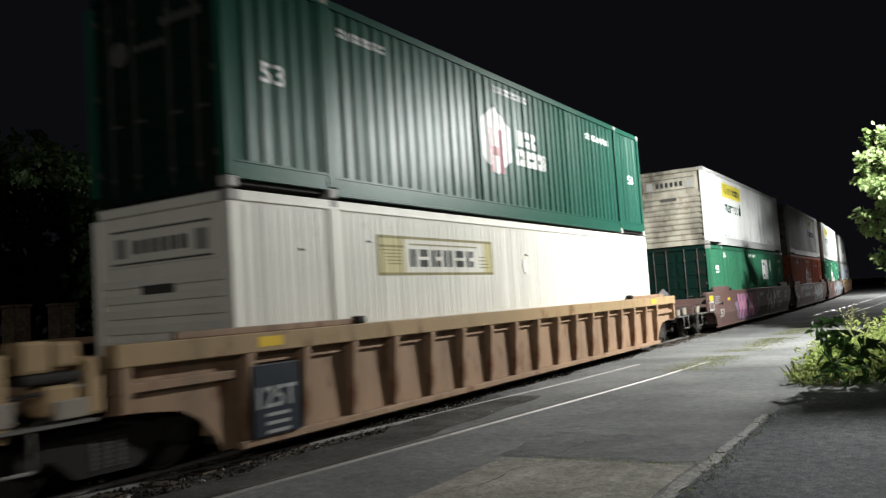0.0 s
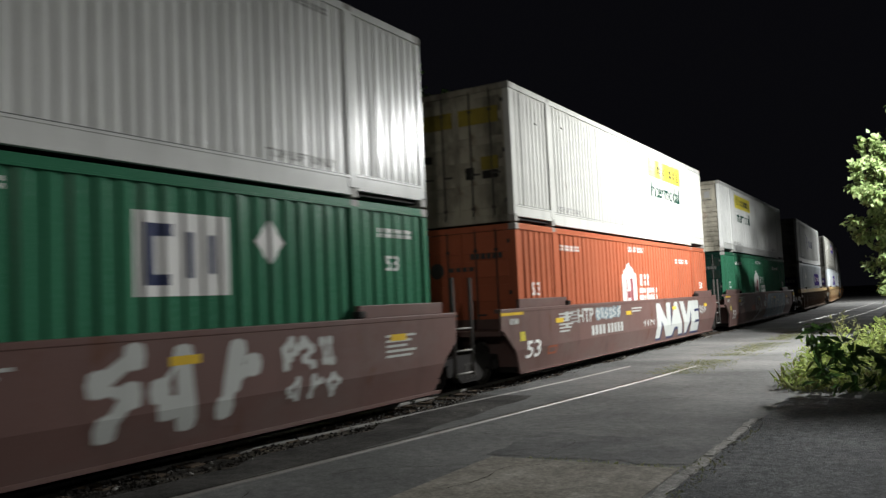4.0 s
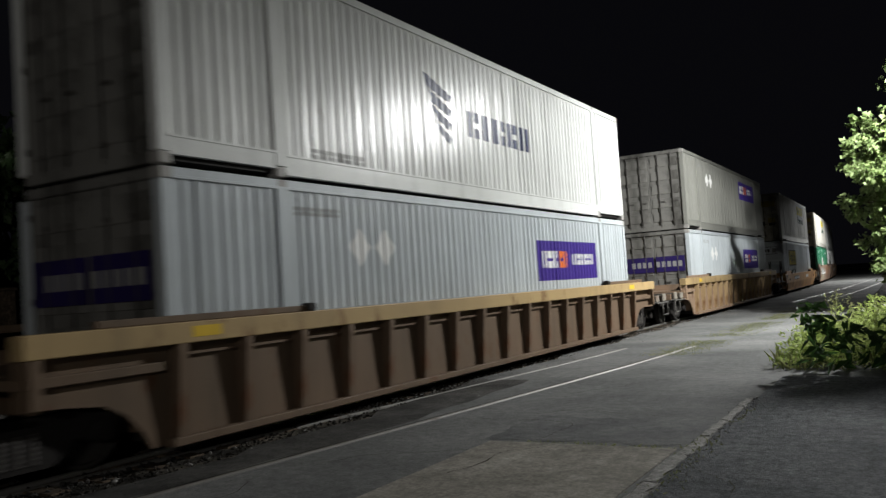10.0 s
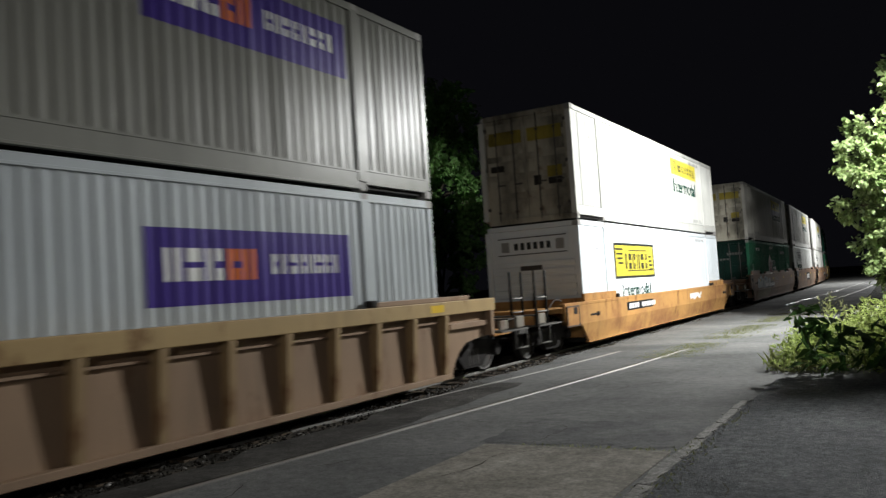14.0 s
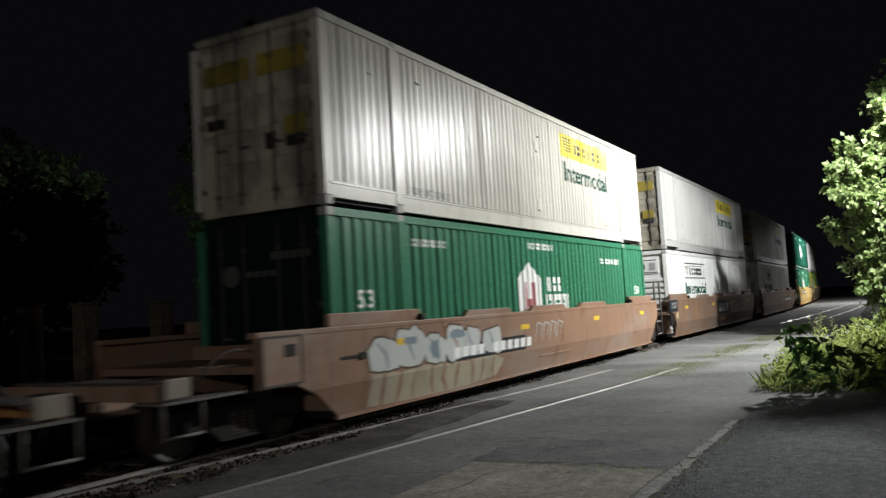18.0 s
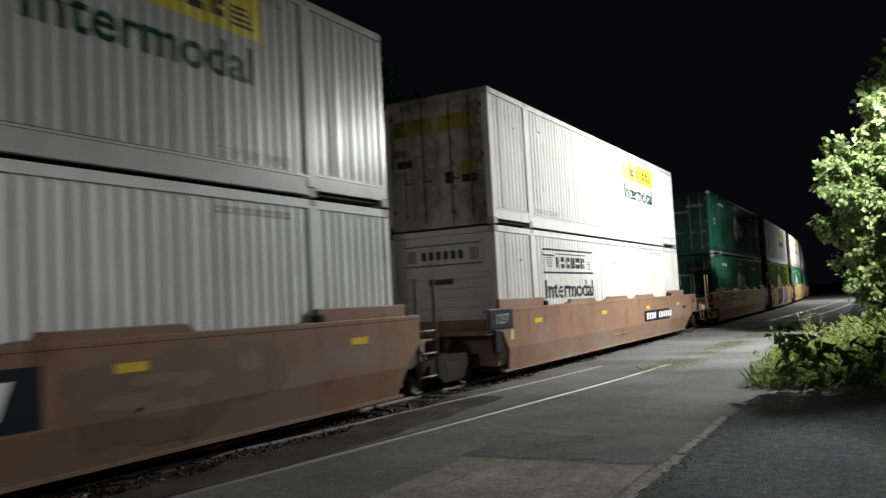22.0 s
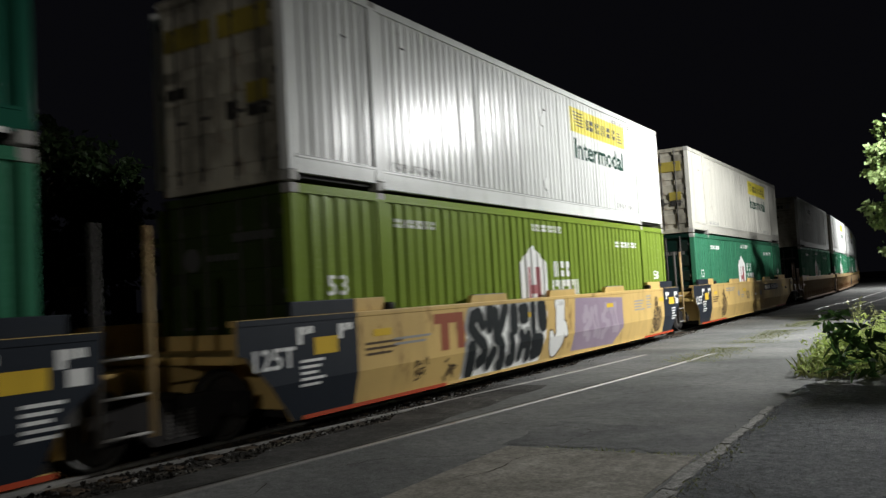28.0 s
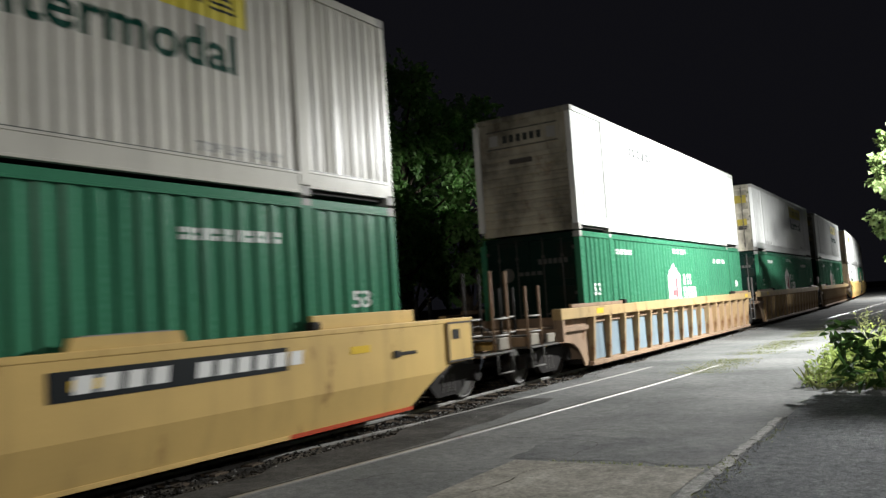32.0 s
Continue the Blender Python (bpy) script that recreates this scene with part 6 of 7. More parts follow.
def near_marks(root):
    """Reflective bar, number bars and small plates at the near end."""
    for y0, y1, z0, z1, m, l in ((-17.37, -16.4, 1.375, 1.46, REFLECTOR, "yellow reflective bar"), (-16.57, -16.35, 0.86, 1.04, LOGO_YELLOW, "faded yellow plate"), (-15.23, -14.75, 0.5, 0.68, SPRAY_RUST, "faded outlined plate"),
                             (-15.17, -14.81, 0.54, 0.64, PURPLEBROWN, "faded outlined plate"), (-14.27, -14.05, 1.18, 1.36, SPRAY_PALE, "pale plate"), (-14.25, -14.08, 1.0, 1.08, SPRAY_PALE, "pale plate")):
        spray(root, [(E_ + y0, z0), (E_ + y1, z0), (E_ + y1, z1), (E_ + y0, z1)], m, l, 0.005 if l != "faded outlined plate" or m is SPRAY_RUST else 0.007, "plate")
    for k in range(4):
        y = E_ - 17.0 + 0.1 * k
        spray(root, [(y, 1.2), (y + 0.07, 1.2), (y + 0.07, 1.31), (y, 1.31)], SPRAY_PALE, "", 0.005, "stencil_bar")
    small_print(root, E_ - 13.95, 1.33, 0.6, 4, GREY_INK)


def nave_side(root):
    near_marks(root)
    for k, one in enumerate(letters_of(word("NAVE", E_ - 7.25, E_ - 2.25, 0.28, 1.3, 0.085))):
        part("graffiti", on_side(one, 0.003 + 0.0002 * k), LOGO_NAVY, root, "dark shade of the sprayed word")
    for k, one in enumerate(letters_of(word("NAVE", E_ - 7.33, E_ - 2.33, 0.34, 1.38, 0.07))):
        part("graffiti", on_side(one, 0.006 + 0.0002 * k), SPRAY_PALE, root, "the sprayed word NAVE in pale silver")
    for k, one in enumerate(letters_of(word("HTP", E_ - 13.5, E_ - 12.5, 1.08, 1.4))):
        part("graffiti", on_side(one, 0.005 + 0.0002 * k), SPRAY_PALE, root, "the sprayed letters HTP")
    bubble_letters(root, E_ - 12.35, E_ - 10.55, 1.1, 1.4, 6, SPRAY_PALE, SPRAY_BLUE, 41, "pale sprayed letter")
    small_print(root, E_ - 14.6, 1.3, 0.8, 6, SPRAY_PALE)
    for k in range(9):
        y = E_ - 12.66 + 0.25 * k + (0.1 if k > 3 else 0)
        spray(root, [(y, 0.75), (y + 0.16, 0.75), (y + 0.16, 0.98), (y, 0.98)], SPRAY_PALE, "", 0.005, "stencil_bar")
    bubble_letters(root, E_ - 8.6, E_ - 7.5, 0.75, 0.95, 4, SPRAY_PALE, PURPLEBROWN, 43, "pale sprayed tag")
    small_print(root, E_ - 9.6, 1.28, 0.9, 2, SPRAY_PALE)
    bubble_letters(root, E_ - 2.2, E_ - 1.2, 0.9, 1.2, 3, SPRAY_PALE, PURPLEBROWN, 44, "pale sprayed tag")
    stencil(root, "53", E_ - 16.3, E_ - 15.6, 0.5, 0.85, LOGO_WHITE, "the number 53")


def wave_side(root):
    near_marks(root)
    spray(root, [(E_ - 8.5, 0.3), (E_ - 5, 0.25), (E_ - 2.3, 0.28), (E_ - 1.8, 0.8), (E_ - 1.9, 1.38), (E_ - 4.5, 1.42), (E_ - 7.3, 1.4), (E_ - 7.6, 0.95), (E_ - 8.0, 0.6)], SPRAY_BLUE, "pale blue sprayed wave", 0.003)
    r = random.Random(52)
    for k in range(64):
        y, z = E_ - 8.0 + 5.8 * r.random(), r.uniform(0.4, 1.25)
        a, n, turn = r.uniform(-0.5, 2.2), r.uniform(0.18, 0.5), r.choice((-1, 1)) * r.uniform(0.25, 0.5)
        pts = [(y + n * (math.cos(a + turn * q) - math.cos(a)), z + 0.8 * n * (math.sin(a + turn * q) - math.sin(a))) for q in range(7)]
        pts = [(p, min(1.4, max(0.28, q))) for p, q in pts if E_ - 8.4 < p < E_ - 1.9]
        if len(pts) > 2:
            stroke(root, pts, r.uniform(0.03, 0.1), (SPRAY_PALE, SPRAY_WATER, SPRAY_PALE, SPRAY_MIST, SPRAY_WATER, SPRAY_MIST, GREY_INK)[k % 7], "sprayed curl", 0.0045 + 0.00008 * k)
    for k in range(52):
        y, z = E_ - 10.3 + r.gauss(0, 0.36), r.gauss(0.95, 0.2)
        a, n, turn = r.uniform(0, 6.3), r.uniform(0.07, 0.2), r.choice((-1, 1)) * r.uniform(0.4, 0.8)
        pts = [(y + n * math.cos(a + turn * q), min(1.42, max(0.4, z + n * math.sin(a + turn * q)))) for q in range(5)]
        stroke(root, pts, r.uniform(0.025, 0.07), SPRAY_PALE, "pale sprayed tangle", 0.005 + 0.00008 * k)
    stroke(root, [(E_ - 11.3, 0.3), (E_ - 10.6, 0.42), (E_ - 9.9, 0.62), (E_ - 9.2, 0.66)], 0.05, SPRAY_PALE, "pale sprayed curve", 0.005)
    for k in range(6):
        y = E_ - 11.95 + 0.27 * k
        spray(root, [(y, 0.72), (y + 0.22, 0.74), (y + 0.23, 0.95), (y + 0.02, 0.93)], SPRAY_RUST, "rusty sprayed block", 0.004)
    spray(root, blob(E_ - 8.4, 0.95, 0.7, 0.3, 56), SPRAY_PALE, "pale sprayed patch")
    stencil(root, "53", E_ - 16.1, E_ - 15.5, 0.5, 0.85, SPRAY_PALE, "the number 53")
    small_print(root, E_ - 14.6, 1.3, 0.8, 5, SPRAY_PALE)
    small_print(root, E_ - 1.4, 1.0, 0.9, 4, SPRAY_PALE)


def white_splash_side(root):
    spray(root, [(-7.45, 0.28), (-6.2, 0.25), (-4.2, 0.26), (-3.1, 0.33), (-2.85, 0.62), (-3.4, 0.76), (-4.4, 0.7), (-5.6, 0.78), (-6.6, 0.72), (-7.4, 0.8)], SPRAY_CREAM, "faded cream sprayed band", 0.003)
    r = random.Random(63)
    for k in range(9):
        y = -7.1 + 0.47 * k
        stroke(root, [(y, 0.76), (y + r.uniform(-0.1, 0.15), 0.5), (y + r.uniform(-0.05, 0.2), 0.27)], r.uniform(0.05, 0.13), BROWN, "bare brown gap", 0.0042 + 0.0001 * k)
    for k, (y, w, h) in enumerate(((-7.1, 0.8, 0.52), (-6.35, 0.9, 0.62), (-5.55, 0.7, 0.5), (-4.85, 0.75, 0.6), (-4.2, 0.6, 0.5), (-3.35, 0.8, 0.5))):
        z = 1.02 + r.uniform(-0.03, 0.06)
        spray(root, blob(y, z, w + 0.06, h + 0.07, 61 + k, 20, 0.2), BROWN_INK, "dark sprayed outline", 0.0034 + 0.0002 * k)
        spray(root, blob(y + 0.02, z, w, h, 61 + k, 20, 0.2), SPRAY_PALE, "worn pale sprayed letter", 0.0048 + 0.0002 * k)
        stroke(root, [(y - 0.15, z + 0.2), (y + r.uniform(-0.1, 0.1), z), (y + 0.12, z - 0.2)], 0.06, r.choice((SPRAY_BLUE, BROWN, SPRAY_BLUE)), "thin sprayed gap", 0.0066 + 0.0001 * k)
    for k, (y, z, w, h) in enumerate(((-5.55, 1.0, 0.3, 0.34), (-4.75, 1.2, 0.5, 0.16), (-6.3, 1.2, 0.4, 0.12))):
        spray(root, blob(y, z, w, h, 71 + k, 14, 0.3), SPRAY_BLUE, "faded blue sprayed patch", 0.0075 + 0.0001 * k)
    plate(root, E_ - 13.25, E_ - 9.9, 0.73, 1.03, [1, 1, 1, 1, -1, 1, 1, 1, 1, 1, 1])
    for k in range(4):
        stroke(root, [(E_ - 9.4 + 0.4 * k, 0.85), (E_ - 9.2 + 0.4 * k, 1.25), (E_ - 8.95 + 0.4 * k, 1.2), (E_ - 9.1 + 0.4 * k, 0.95)], 0.04, SPRAY_PALE, "pale sprayed scribble")


def plate_side(root):
    plate(root, E_ - 9.1, E_ - 6.38, 0.72, 1.3, [1.1, 1.1, 1.2], slant=0.25)
    for k, (y, z, w, h) in enumerate(((-5.3, 0.85, 1.6, 0.9), (-4.4, 0.95, 1.7, 0.8), (-3.5, 1.0, 1.2, 0.7), (-4.9, 0.6, 1.8, 0.5))):
        spray(root, blob(E_ + y, z, w, h, 81 + k, 22, 0.22), FADED, "faded overpainted patch", 0.003 + 0.0003 * k)
    for k, (y, z, w, h) in enumerate(((-5.4, 0.85, 0.7, 0.14), (-4.9, 0.7, 0.9, 0.16), (-4.5, 1.0, 0.5, 0.2), (-3.6, 1.1, 0.4, 0.25), (-5.1, 1.05, 0.6, 0.12))):
        spray(root, blob(E_ + y, z, w, h, 91 + k, 16, 0.3), OLDTAG, "weathered olive spray", 0.0055 + 0.0001 * k)


def number_side(root):
    plate(root, E_ - 5.87, E_ - 2.62, 0.74, 1.08, [1, 1, 1, 1, -1, 1, 1, 1, 1, 1, 1])


def gold_side(root):
    plate(root, E_ - 13.35, E_ - 10.8, 0.82, 1.05, [1, 1, 1, 1, -1, 1, 1, 1, 1, 1, 1])
    spray(root, [(1.95, 0.84), (2.5, 0.86), (2.52, 0.8), (2.7, 0.8), (2.75, 0.9), (3.1, 0.9), (3.3, 0.82), (3.45, 0.82), (3.75, 1.04), (3.55, 1.04), (3.4, 0.93), (3.25, 1.04), (1.98, 1.03)], LOGO_WHITE, "white paint scrap")


def long_yellow_side(root):
    plate(root, E_ - 13.4, E_ - 10.3, 1.05, 1.36, [1, 1, 1, 1, -1, 1, 1, 1, 1, 1, 1])
    stencil(root, "53", E_ - 9.6, E_ - 9.1, 0.86, 1.16, LOGO_DARK, "the number 53")
    stencil(root, "A", E_ - 8.75, E_ - 8.62, 0.93, 1.08, LOGO_DARK, "the letter A")
    spray(root, [(E_ - 8.3, 0.9), (E_ - 8.0, 0.9), (E_ - 8.0, 1.0), (E_ - 8.3, 1.0)], LOGO_WHITE, "", 0.005, "print_line")
    small_print(root, E_ - 5.2, 1.2, 1.8, 2, GREY_INK)
    spray(root, blob(E_ - 3.0, 1.05, 0.4, 0.2, 95), GREY_INK, "worn stencil")
    small_print(root, E_ - 2.4, 1.15, 0.9, 4, GREY_INK)
    slate_far(root)


def crouched_shape(root, c, seed):
    """A round scrawl of loose black loops and smudges."""
    r = random.Random(seed)
    for k, (y, z, w, h) in enumerate(((0.02, 1.16, 0.24, 0.22), (-0.25, 0.78, 0.3, 0.5), (0.2, 0.8, 0.4, 0.36), (0.0, 0.6, 0.6, 0.3), (-0.28, 0.42, 0.34, 0.22), (0.26, 0.46, 0.36, 0.24))):
        spray(root, blob(c + y, z, w, h, 150 + k, 14, 0.4), (SMUDGE, YELLOW, SMUDGE)[k % 3], "smudged sprayed shading", 0.0042 + 0.0001 * k)
    for k in range(58):
        y, z = c + r.gauss(0, 0.17), r.uniform(0.36, 1.06)
        a, n = r.uniform(0, 6.3), r.uniform(0.06, 0.15)
        pts = [(y + n * math.cos(a + 0.9 * q), z + 0.8 * n * math.sin(a + 0.9 * q)) for q in range(4)]
        stroke(root, [(p, min(1.3, max(0.3, q))) for p, q in pts], r.uniform(0.018, 0.04), BROWN_INK, "thin dark brown sprayed line", 0.006 + 0.00005 * k)
    for k in range(10):
        a = 0.7 * k
        stroke(root, [(c + 0.02 + 0.11 * math.cos(a + q), 1.15 + 0.1 * math.sin(a + q)) for q in (0, 0.5, 1.0)], 0.03, BROWN_INK, "thin dark brown sprayed line", 0.0092 + 0.00005 * k)


def fat_line(root, pts, width, mat, label, lift):
    """A thick sprayed line with round ends and corners."""
    bm = bmesh.new()
    for (a, b), (c, d) in zip(pts, pts[1:]):
        v = Vector((c - a, d - b)).normalized() * (0.5 * width)
        shape(bm, ((a - v.y, b + v.x), (a + v.y, b - v.x), (c + v.y, d - v.x), (c - v.y, d + v.x)))
    for a, b in pts:
        ring = [(a + 0.5 * width * math.cos(q), b + 0.5 * width * math.sin(q)) for q in np.linspace(0, 2 * math.pi, 12, False)]
        shape(bm, ring)
    for k, f in enumerate(bm.faces):
        for v in f.verts:
            v.co.x = 0.00005 * k  # overlapping pieces lie one above another
    for v in bm.verts:
        v.co.z = min(1.48, max(0.23, v.co.z))
    return part("graffiti", on_side(bm, lift), mat, root, label)


def black_letters(root):
    """Large black letters run together, with pale edges, on a white ground."""
    o = -4.2
    spray(root, [(o - 0.05, 0.24), (o + 1.2, 0.24), (o + 3.0, 0.26), (o + 3.2, 0.7), (o + 3.35, 1.2), (o + 3.1, 1.46), (o + 0.3, 1.46), (o + 0.1, 1.1)], LOGO_WHITE, "white sprayed ground", 0.003)
    forms = ([(0.62, 1.12), (0.5, 1.3), (0.3, 1.26), (0.22, 1.08), (0.42, 0.9), (0.66, 0.74), (0.66, 0.54), (0.5, 0.48)], [(0.22, 0.72), (0.2, 0.34)], [(0.92, 1.36), (0.86, 1.08)], [(0.86, 0.42), (1.0, 0.6)],
             [(1.12, 1.3), (1.1, 0.98)], [(1.5, 1.36), (1.32, 1.08), (1.1, 0.86), (1.3, 0.72), (1.36, 0.42)], [(1.24, 0.36), (1.36, 0.34)], [(1.84, 1.3), (1.82, 1.0)], [(1.7, 0.82), (1.78, 0.4), (1.62, 0.4)],
             [(2.12, 1.3), (2.36, 1.32), (2.34, 1.14), (2.14, 1.14)], [(2.1, 0.84), (2.24, 0.66), (2.4, 0.8), (2.4, 0.4)], [(2.1, 0.64), (2.06, 0.44)], [(2.66, 1.36), (2.64, 0.86)], [(2.66, 0.66), (2.94, 0.66), (2.94, 0.5), (2.66, 0.46)], [(3.06, 1.3), (3.08, 1.02)])
    wide = (0.23, 0.3, 0.27, 0.24, 0.22, 0.24, 0.2, 0.3, 0.22, 0.2, 0.21, 0.2, 0.2, 0.3, 0.4)
    for k, (form, w) in enumerate(zip(forms, wide)):
        pts = [(o + 0.02 + y, z) for y, z in form]
        fat_line(root, [(y - 0.05, z + 0.02) for y, z in pts], w + 0.1, GREY_INK, "grey sprayed edge", 0.0045 + 0.0001 * k)
        fat_line(root, pts, w, SPRAY_BLACK, "fat black sprayed letter", 0.0075 + 0.0001 * k)


def skull_side(root):
    black_letters(root)
    for pts, w in (([(-0.52, 0.48), (-0.3, 0.62), (-0.26, 0.9), (-0.2, 1.3)], 0.42), ([(-0.3, 1.34), (-0.12, 1.34)], 0.32), ([(-0.02, 0.9), (0.03, 0.72)], 0.16), ([(-0.72, 0.72), (-0.66, 0.5)], 0.2)):
        fat_line(root, pts, w + 0.07, BROWN_INK, "thin dark outline", 0.0052), fat_line(root, pts, w, LOGO_WHITE, "fat white sprayed curve", 0.0062)
    for a, b in ((-0.3, -0.2), (-0.16, -0.06)):
        stroke(root, [(a, 1.3), (0.5 * (a + b), 1.4), (b, 1.3)], 0.04, GREY_INK, "grey sprayed ring", 0.0075)
    spray(root, [(0.42, 0.3), (3.0, 0.25), (3.6, 0.6), (3.6, 1.35), (0.62, 1.44)], SPRAY_LILAC, "lilac sprayed panel", 0.003)
    bubble_letters(root, 0.85, 3.3, 0.4, 1.32, 4, SPRAY_PALELILAC, SPRAY_LILAC, 111, "pale lilac sprayed letter", SPRAY_LILAC)
    spray(root, [(-5.11, 1.21), (-4.2, 1.21), (-4.2, 1.37), (-5.11, 1.37)], SPRAY_RUST, "rust red sprayed letter", 0.0035)
    for y in (-4.92, -4.42):
        spray(root, [(y, 0.78), (y + 0.24, 0.78), (y + 0.24, 1.21), (y, 1.21)], SPRAY_RUST, "rust red sprayed letter", 0.0035)
    r = random.Random(77)
    for c, z in ((-5.52, 0.5), (-4.66, 0.48)):
        for k in range(9):
            a, b = c + r.uniform(-0.18, 0.12), z + r.uniform(-0.13, 0.13)
            stroke(root, [(a, b), (a + r.uniform(0.03, 0.1), b + r.uniform(-0.12, 0.12)), (a + r.uniform(0.08, 0.2), b + r.uniform(-0.06, 0.06))], 0.035, BROWN_INK, "brown sprayed scrawl", 0.005 + 0.0002 * k)
    crouched_shape(root, E_ - 1.75, 137)
    small_print(root, E_ - 3.6, 1.2, 0.8, 4, GREY_INK)
    small_print(root, E_ - 2.6, 1.3, 0.4, 5, GREY_INK)
    small_print(root, E_ - 14.3, 1.05, 1.0, 2, GREY_INK)
    slate_end(root)
    slate_far(root)


def flag(root, y, stem):
    """A white hooked mark: a short stem under a broken arm."""
    spray(root, [(y, 1.37 - stem), (y + 0.09, 1.37 - stem), (y + 0.09, 1.37), (y, 1.37)], LOGO_WHITE, "white hooked mark", 0.007, "flag_mark")
    for a, b, z in ((0.1, 0.17, 1.27), (0.19, 0.3, 1.28)):
        spray(root, [(y + a, z), (y + b, z), (y + b, 1.37), (y + a, 1.37)], LOGO_WHITE, "white hooked mark", 0.007, "flag_mark")


def slate_far(root):
    """White marks round a yellow reflective plate on the far slate end."""
    flag(root, 7.24, 0.2), flag(root, 8.1, 0.18)
    spray(root, [(7.52, 1.02), (8.02, 1.02), (8.02, 1.22), (7.52, 1.22)], REFLECTOR, "yellow reflective plate", 0.008, "plate")
    spray(root, [(8.2, 1.02), (8.42, 1.02), (8.42, 1.18), (8.2, 1.18)], LOGO_WHITE, "white plate", 0.007, "print_patch")
    small_print(root, 7.75, 0.88, 0.42, 5, LOGO_WHITE)


def slate_end(root):
    flag(root, -8.28, 0.22), flag(root, -7.48, 0.2)
    spray(root, [(-7.97, 1.0), (-7.5, 1.0), (-7.5, 1.22), (-7.97, 1.22)], REFLECTOR, "yellow reflective plate", 0.009, "plate")
    stencil(root, "125T", -9.05, -8.33, 0.88, 1.14, LOGO_WHITE, "the capacity mark 125T")
    small_print(root, -8.24, 0.92, 0.45, 5, LOGO_WHITE)
    small_print(root, -6.9, 1.03, 0.9, 3, BROWN_INK)


def scribble_side(root):
    crouched_shape(root, E_ - 13.35, 131)
    plate(root, E_ - 5.8, E_ - 2.7, 1.05, 1.33, [1, 1, 1, 1, -1, 1, 1, 1, 1, 1, 1])
    stencil(root, "53", E_ - 9.55, E_ - 9.0, 0.82, 1.12, LOGO_DARK, "the number 53")
    stencil(root, "B", E_ - 8.6, E_ - 8.48, 0.9, 1.05, LOGO_DARK, "the letter B")
    spray(root, [(E_ - 6.85, 0.88), (E_ - 6.5, 0.88), (E_ - 6.5, 1.08), (E_ - 6.85, 1.08)], GREY_INK, "grey patch", 0.006, "print_patch")
    spray(root, [(E_ - 7.9, 0.92), (E_ - 7.6, 0.92), (E_ - 7.6, 1.0), (E_ - 7.9, 1.0)], LOGO_WHITE, "", 0.006, "print_line")
    small_print(root, E_ - 13.0, 1.28, 1.5, 2, GREY_INK)
    small_print(root, E_ - 10.5, 0.98, 0.5, 2, GREY_INK)
    spray(root, blob(E_ - 10.9, 1.08, 0.3, 0.22, 141), GREY_INK, "worn stencil")
    slate_end(root)


def rib_number(root):
    part("stencil_board", boxes((SIDE - 0.1, SIDE + 0.009, E_ - 16.1, E_ - 15.3, 0.27, 1.12), bevel=0.01), SLATE, root, "dark end panel")
    for one in letters_of(word("125T", E_ - 16.04, E_ - 15.36, 0.6, 0.86)):
        for v in one.verts:
            v.co.x = SIDE + 0.0115
        part("stencil", one, GREY_INK, root, "the capacity mark 125T")
    for z in (0.3, 0.4, 0.5):
        part("print_line", boxes((SIDE + 0.007, SIDE + 0.0115, E_ - 15.9, E_ - 15.5, z, z + 0.04)), GREY_INK, root)


C_RUST = lambda: well_car("rusty brown well car with ribbed sides", RUSTBROWN, True, chord_mat=DULLCHORD, board="housing")
C_GRIMY = lambda: well_car("grimy tan ribbed well car with yellowed edges", DIRTYTAN, True, chord_mat=CHORD)
C_DARK = lambda a, b: well_car("dark brown well car with smooth weathered sides", DARKBROWN, False, a, b, tabs=True, board="dark")
C_TAN = lambda: well_car("tan ribbed well car with yellowed edges", TANBROWN, True, chord_mat=CHORD)
C_MAROON = lambda a, b: well_car("faded maroon well car with smooth graffiti sides", PURPLEBROWN, False, a, b, board="yellow")
C_BROWN = lambda a, b: well_car("brown well car with smooth weathered sides", BROWN, False, a, b, tabs=True, wheel=not b, board="dark")
C_YELLOW = lambda a, b, n=None, f=None: well_car("yellow well car with smooth sides", YELLOW, False, a, b, n, f, tabs=True)
C_GOLD = lambda: well_car("rusty yellow well car with low smooth sides", BROWNYELLOW, top=1.21)
C_PALE = lambda a, b, blue=False: well_car("tan ribbed well car with pale blue panels" if blue else "tan ribbed well car", TANBROWN, True, a, b, blue=blue, chord_mat=CHORD, board="ladders")

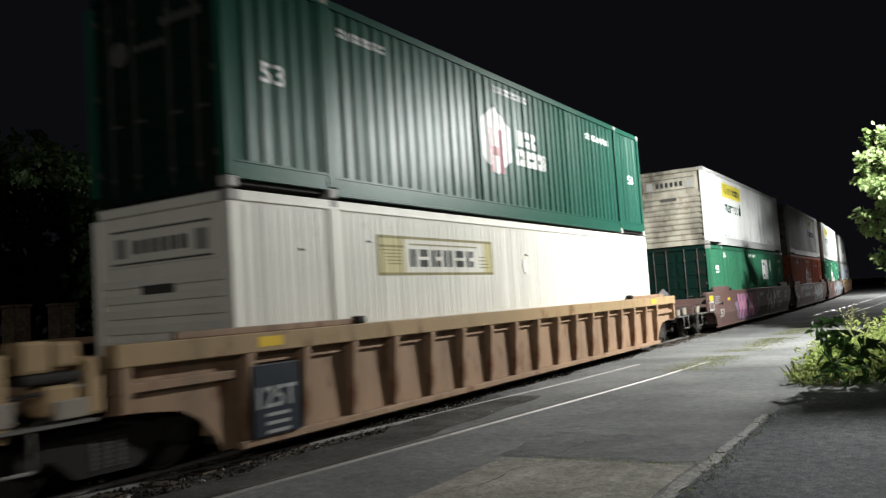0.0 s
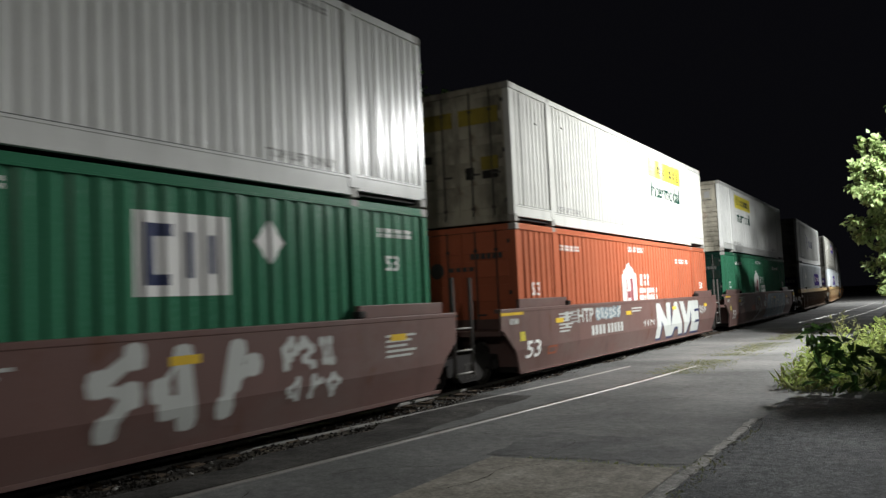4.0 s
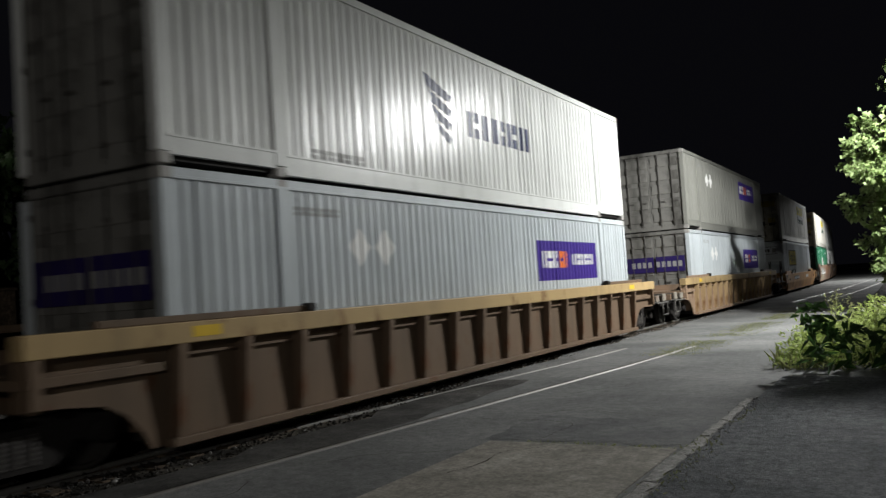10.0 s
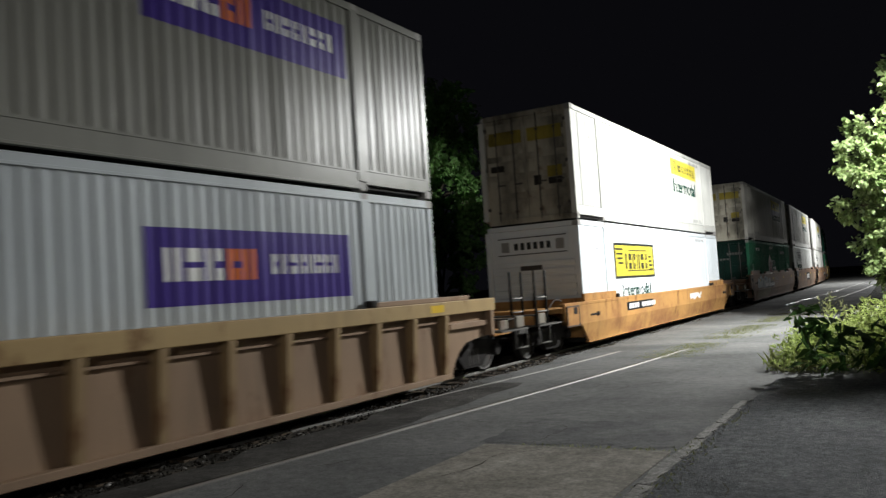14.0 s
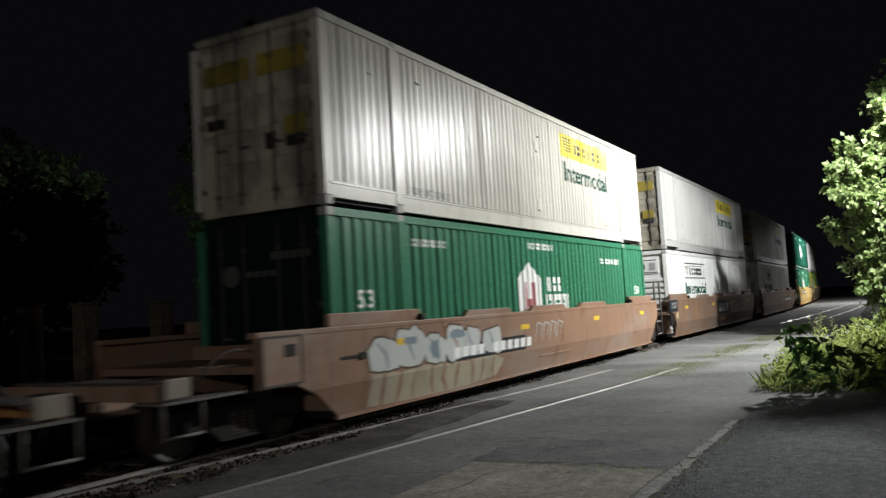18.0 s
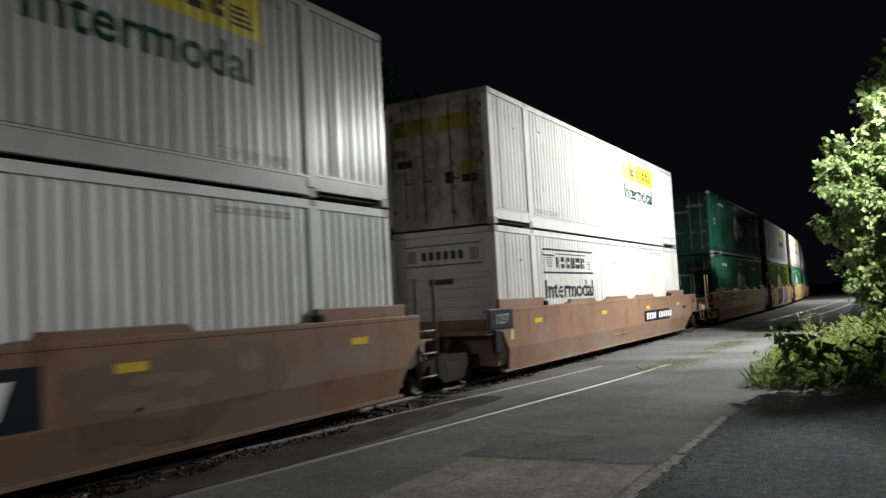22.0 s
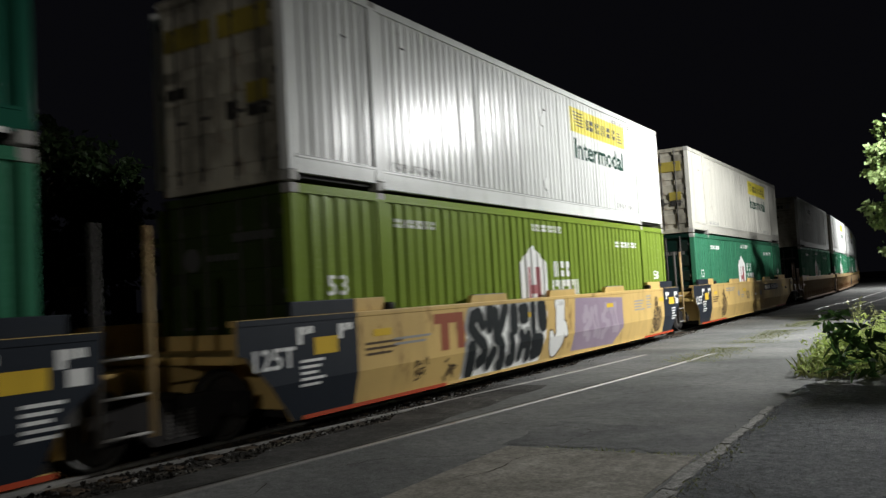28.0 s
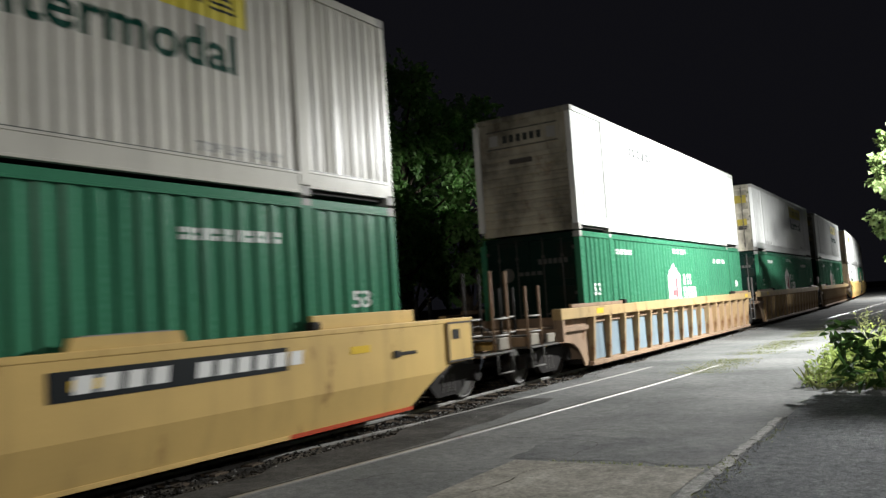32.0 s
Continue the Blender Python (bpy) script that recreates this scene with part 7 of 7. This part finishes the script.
# far end of the load along the train, car, upper and lower container
TRAIN = [
    (-0.31, C_TAN, None, "T_FAR", "H_GREEN"),
    (23.09, C_RUST, rib_number, "H_ROOF", "T_CREAM"),
    (46.79, lambda: C_MAROON(False, True), worm_side, "T_NEAR", "H_PLATE"),
    (66.33, lambda: C_MAROON(True, True), nave_side, "T_CHALK", "H_ORANGE"),
    (85.66, lambda: C_MAROON(True, False), wave_side, "T_NEAR", "H_GREEN"),
    (109.09, C_GRIMY, None, "S_UP", "P_LOW"),
    (132.54, C_TAN, None, "P_UP", "P_LOW"),
    (155.75, C_GOLD, gold_side, "T_CHALK", "T_BIG"),
    (179.36, lambda: C_BROWN(False, True), white_splash_side, "T_DUST", "H_GREEN"),
    (198.44, lambda: C_DARK(True, True), plate_side, "T_DIM", "T_OUT"),
    (218.64, lambda: C_BROWN(True, False), number_side, "T_CHALK", "T_INK"),
    (241.91, lambda: C_YELLOW(False, True, None, SLATE), long_yellow_side, "H_DEEP", "H_GREEN"),
    (261.51, lambda: C_YELLOW(True, True, SLATE, SLATE), skull_side, "T_FAR", "H_OLIVE"),
    (281.09, lambda: C_YELLOW(True, False, SLATE, None), scribble_side, "T_DUST", "H_GREEN"),
    (304.46, lambda: C_PALE(False, True, True), None, "T_FADE", "H_GREEN"),
    (324.02, lambda: C_PALE(True, True), None, "T_FAR", "H_GREEN"),
    (343.60, lambda: C_PALE(True, False), None, "T_FAR", "H_GREEN"),
    (367.00, lambda: C_YELLOW(False, True, None, SLATE), None, "T_NEAR", "T_OUT"),
    (386.60, lambda: C_YELLOW(True, True, SLATE, SLATE), None, "T_FAR", "H_GREEN"),
    (406.20, lambda: C_YELLOW(True, False, SLATE, None), None, "T_FAR", "T_OUT"),
]
KINDS = {"T_CHALK": T_CHALK, "H_PLATE": H_PLATE, "T_DIM": T_DIM, "T_FAR": T_FAR, "T_DUST": T_DUST, "T_NEAR": T_NEAR, "T_FADE": T_FADE, "T_OUT": T_OUT, "T_INK": T_INK, "T_BIG": T_BIG, "T_CREAM": T_CREAM, "H_GREEN": H_GREEN,
         "H_DEEP": H_DEEP, "H_ROOF": H_ROOF, "H_OLIVE": H_OLIVE, "H_ORANGE": H_ORANGE, "P_LOW": P_LOW, "P_UP": P_UP, "S_UP": S_UP}
LOW_Z, HIGH_Z = 0.345, 3.277
for far_end, car_build, decorate, upper, lower in TRAIN:
    mid = far_end - HALF_L
    car = ride(car_build(), mid, 0.0)
    if decorate:
        decorate(car)
    ride(get(lower, KINDS[lower]), mid, LOW_Z)
    ride(get(upper, KINDS[upper]), mid, HIGH_Z)


def motions():
    times = [float(t) for t in range(33)]
    for ob, s, z in moving:
        walk(ob, [(t, along(s - gone(t), 0, z)) for t in times])
    turns = [k / 15 for k in range(481)]
    for ob in wheelsets:
        at = ob.matrix_basis.translation.copy()
        walk(ob, [(t, pose(*at, math.degrees(gone(t) / WHEEL_R))) for t in turns])


motions()
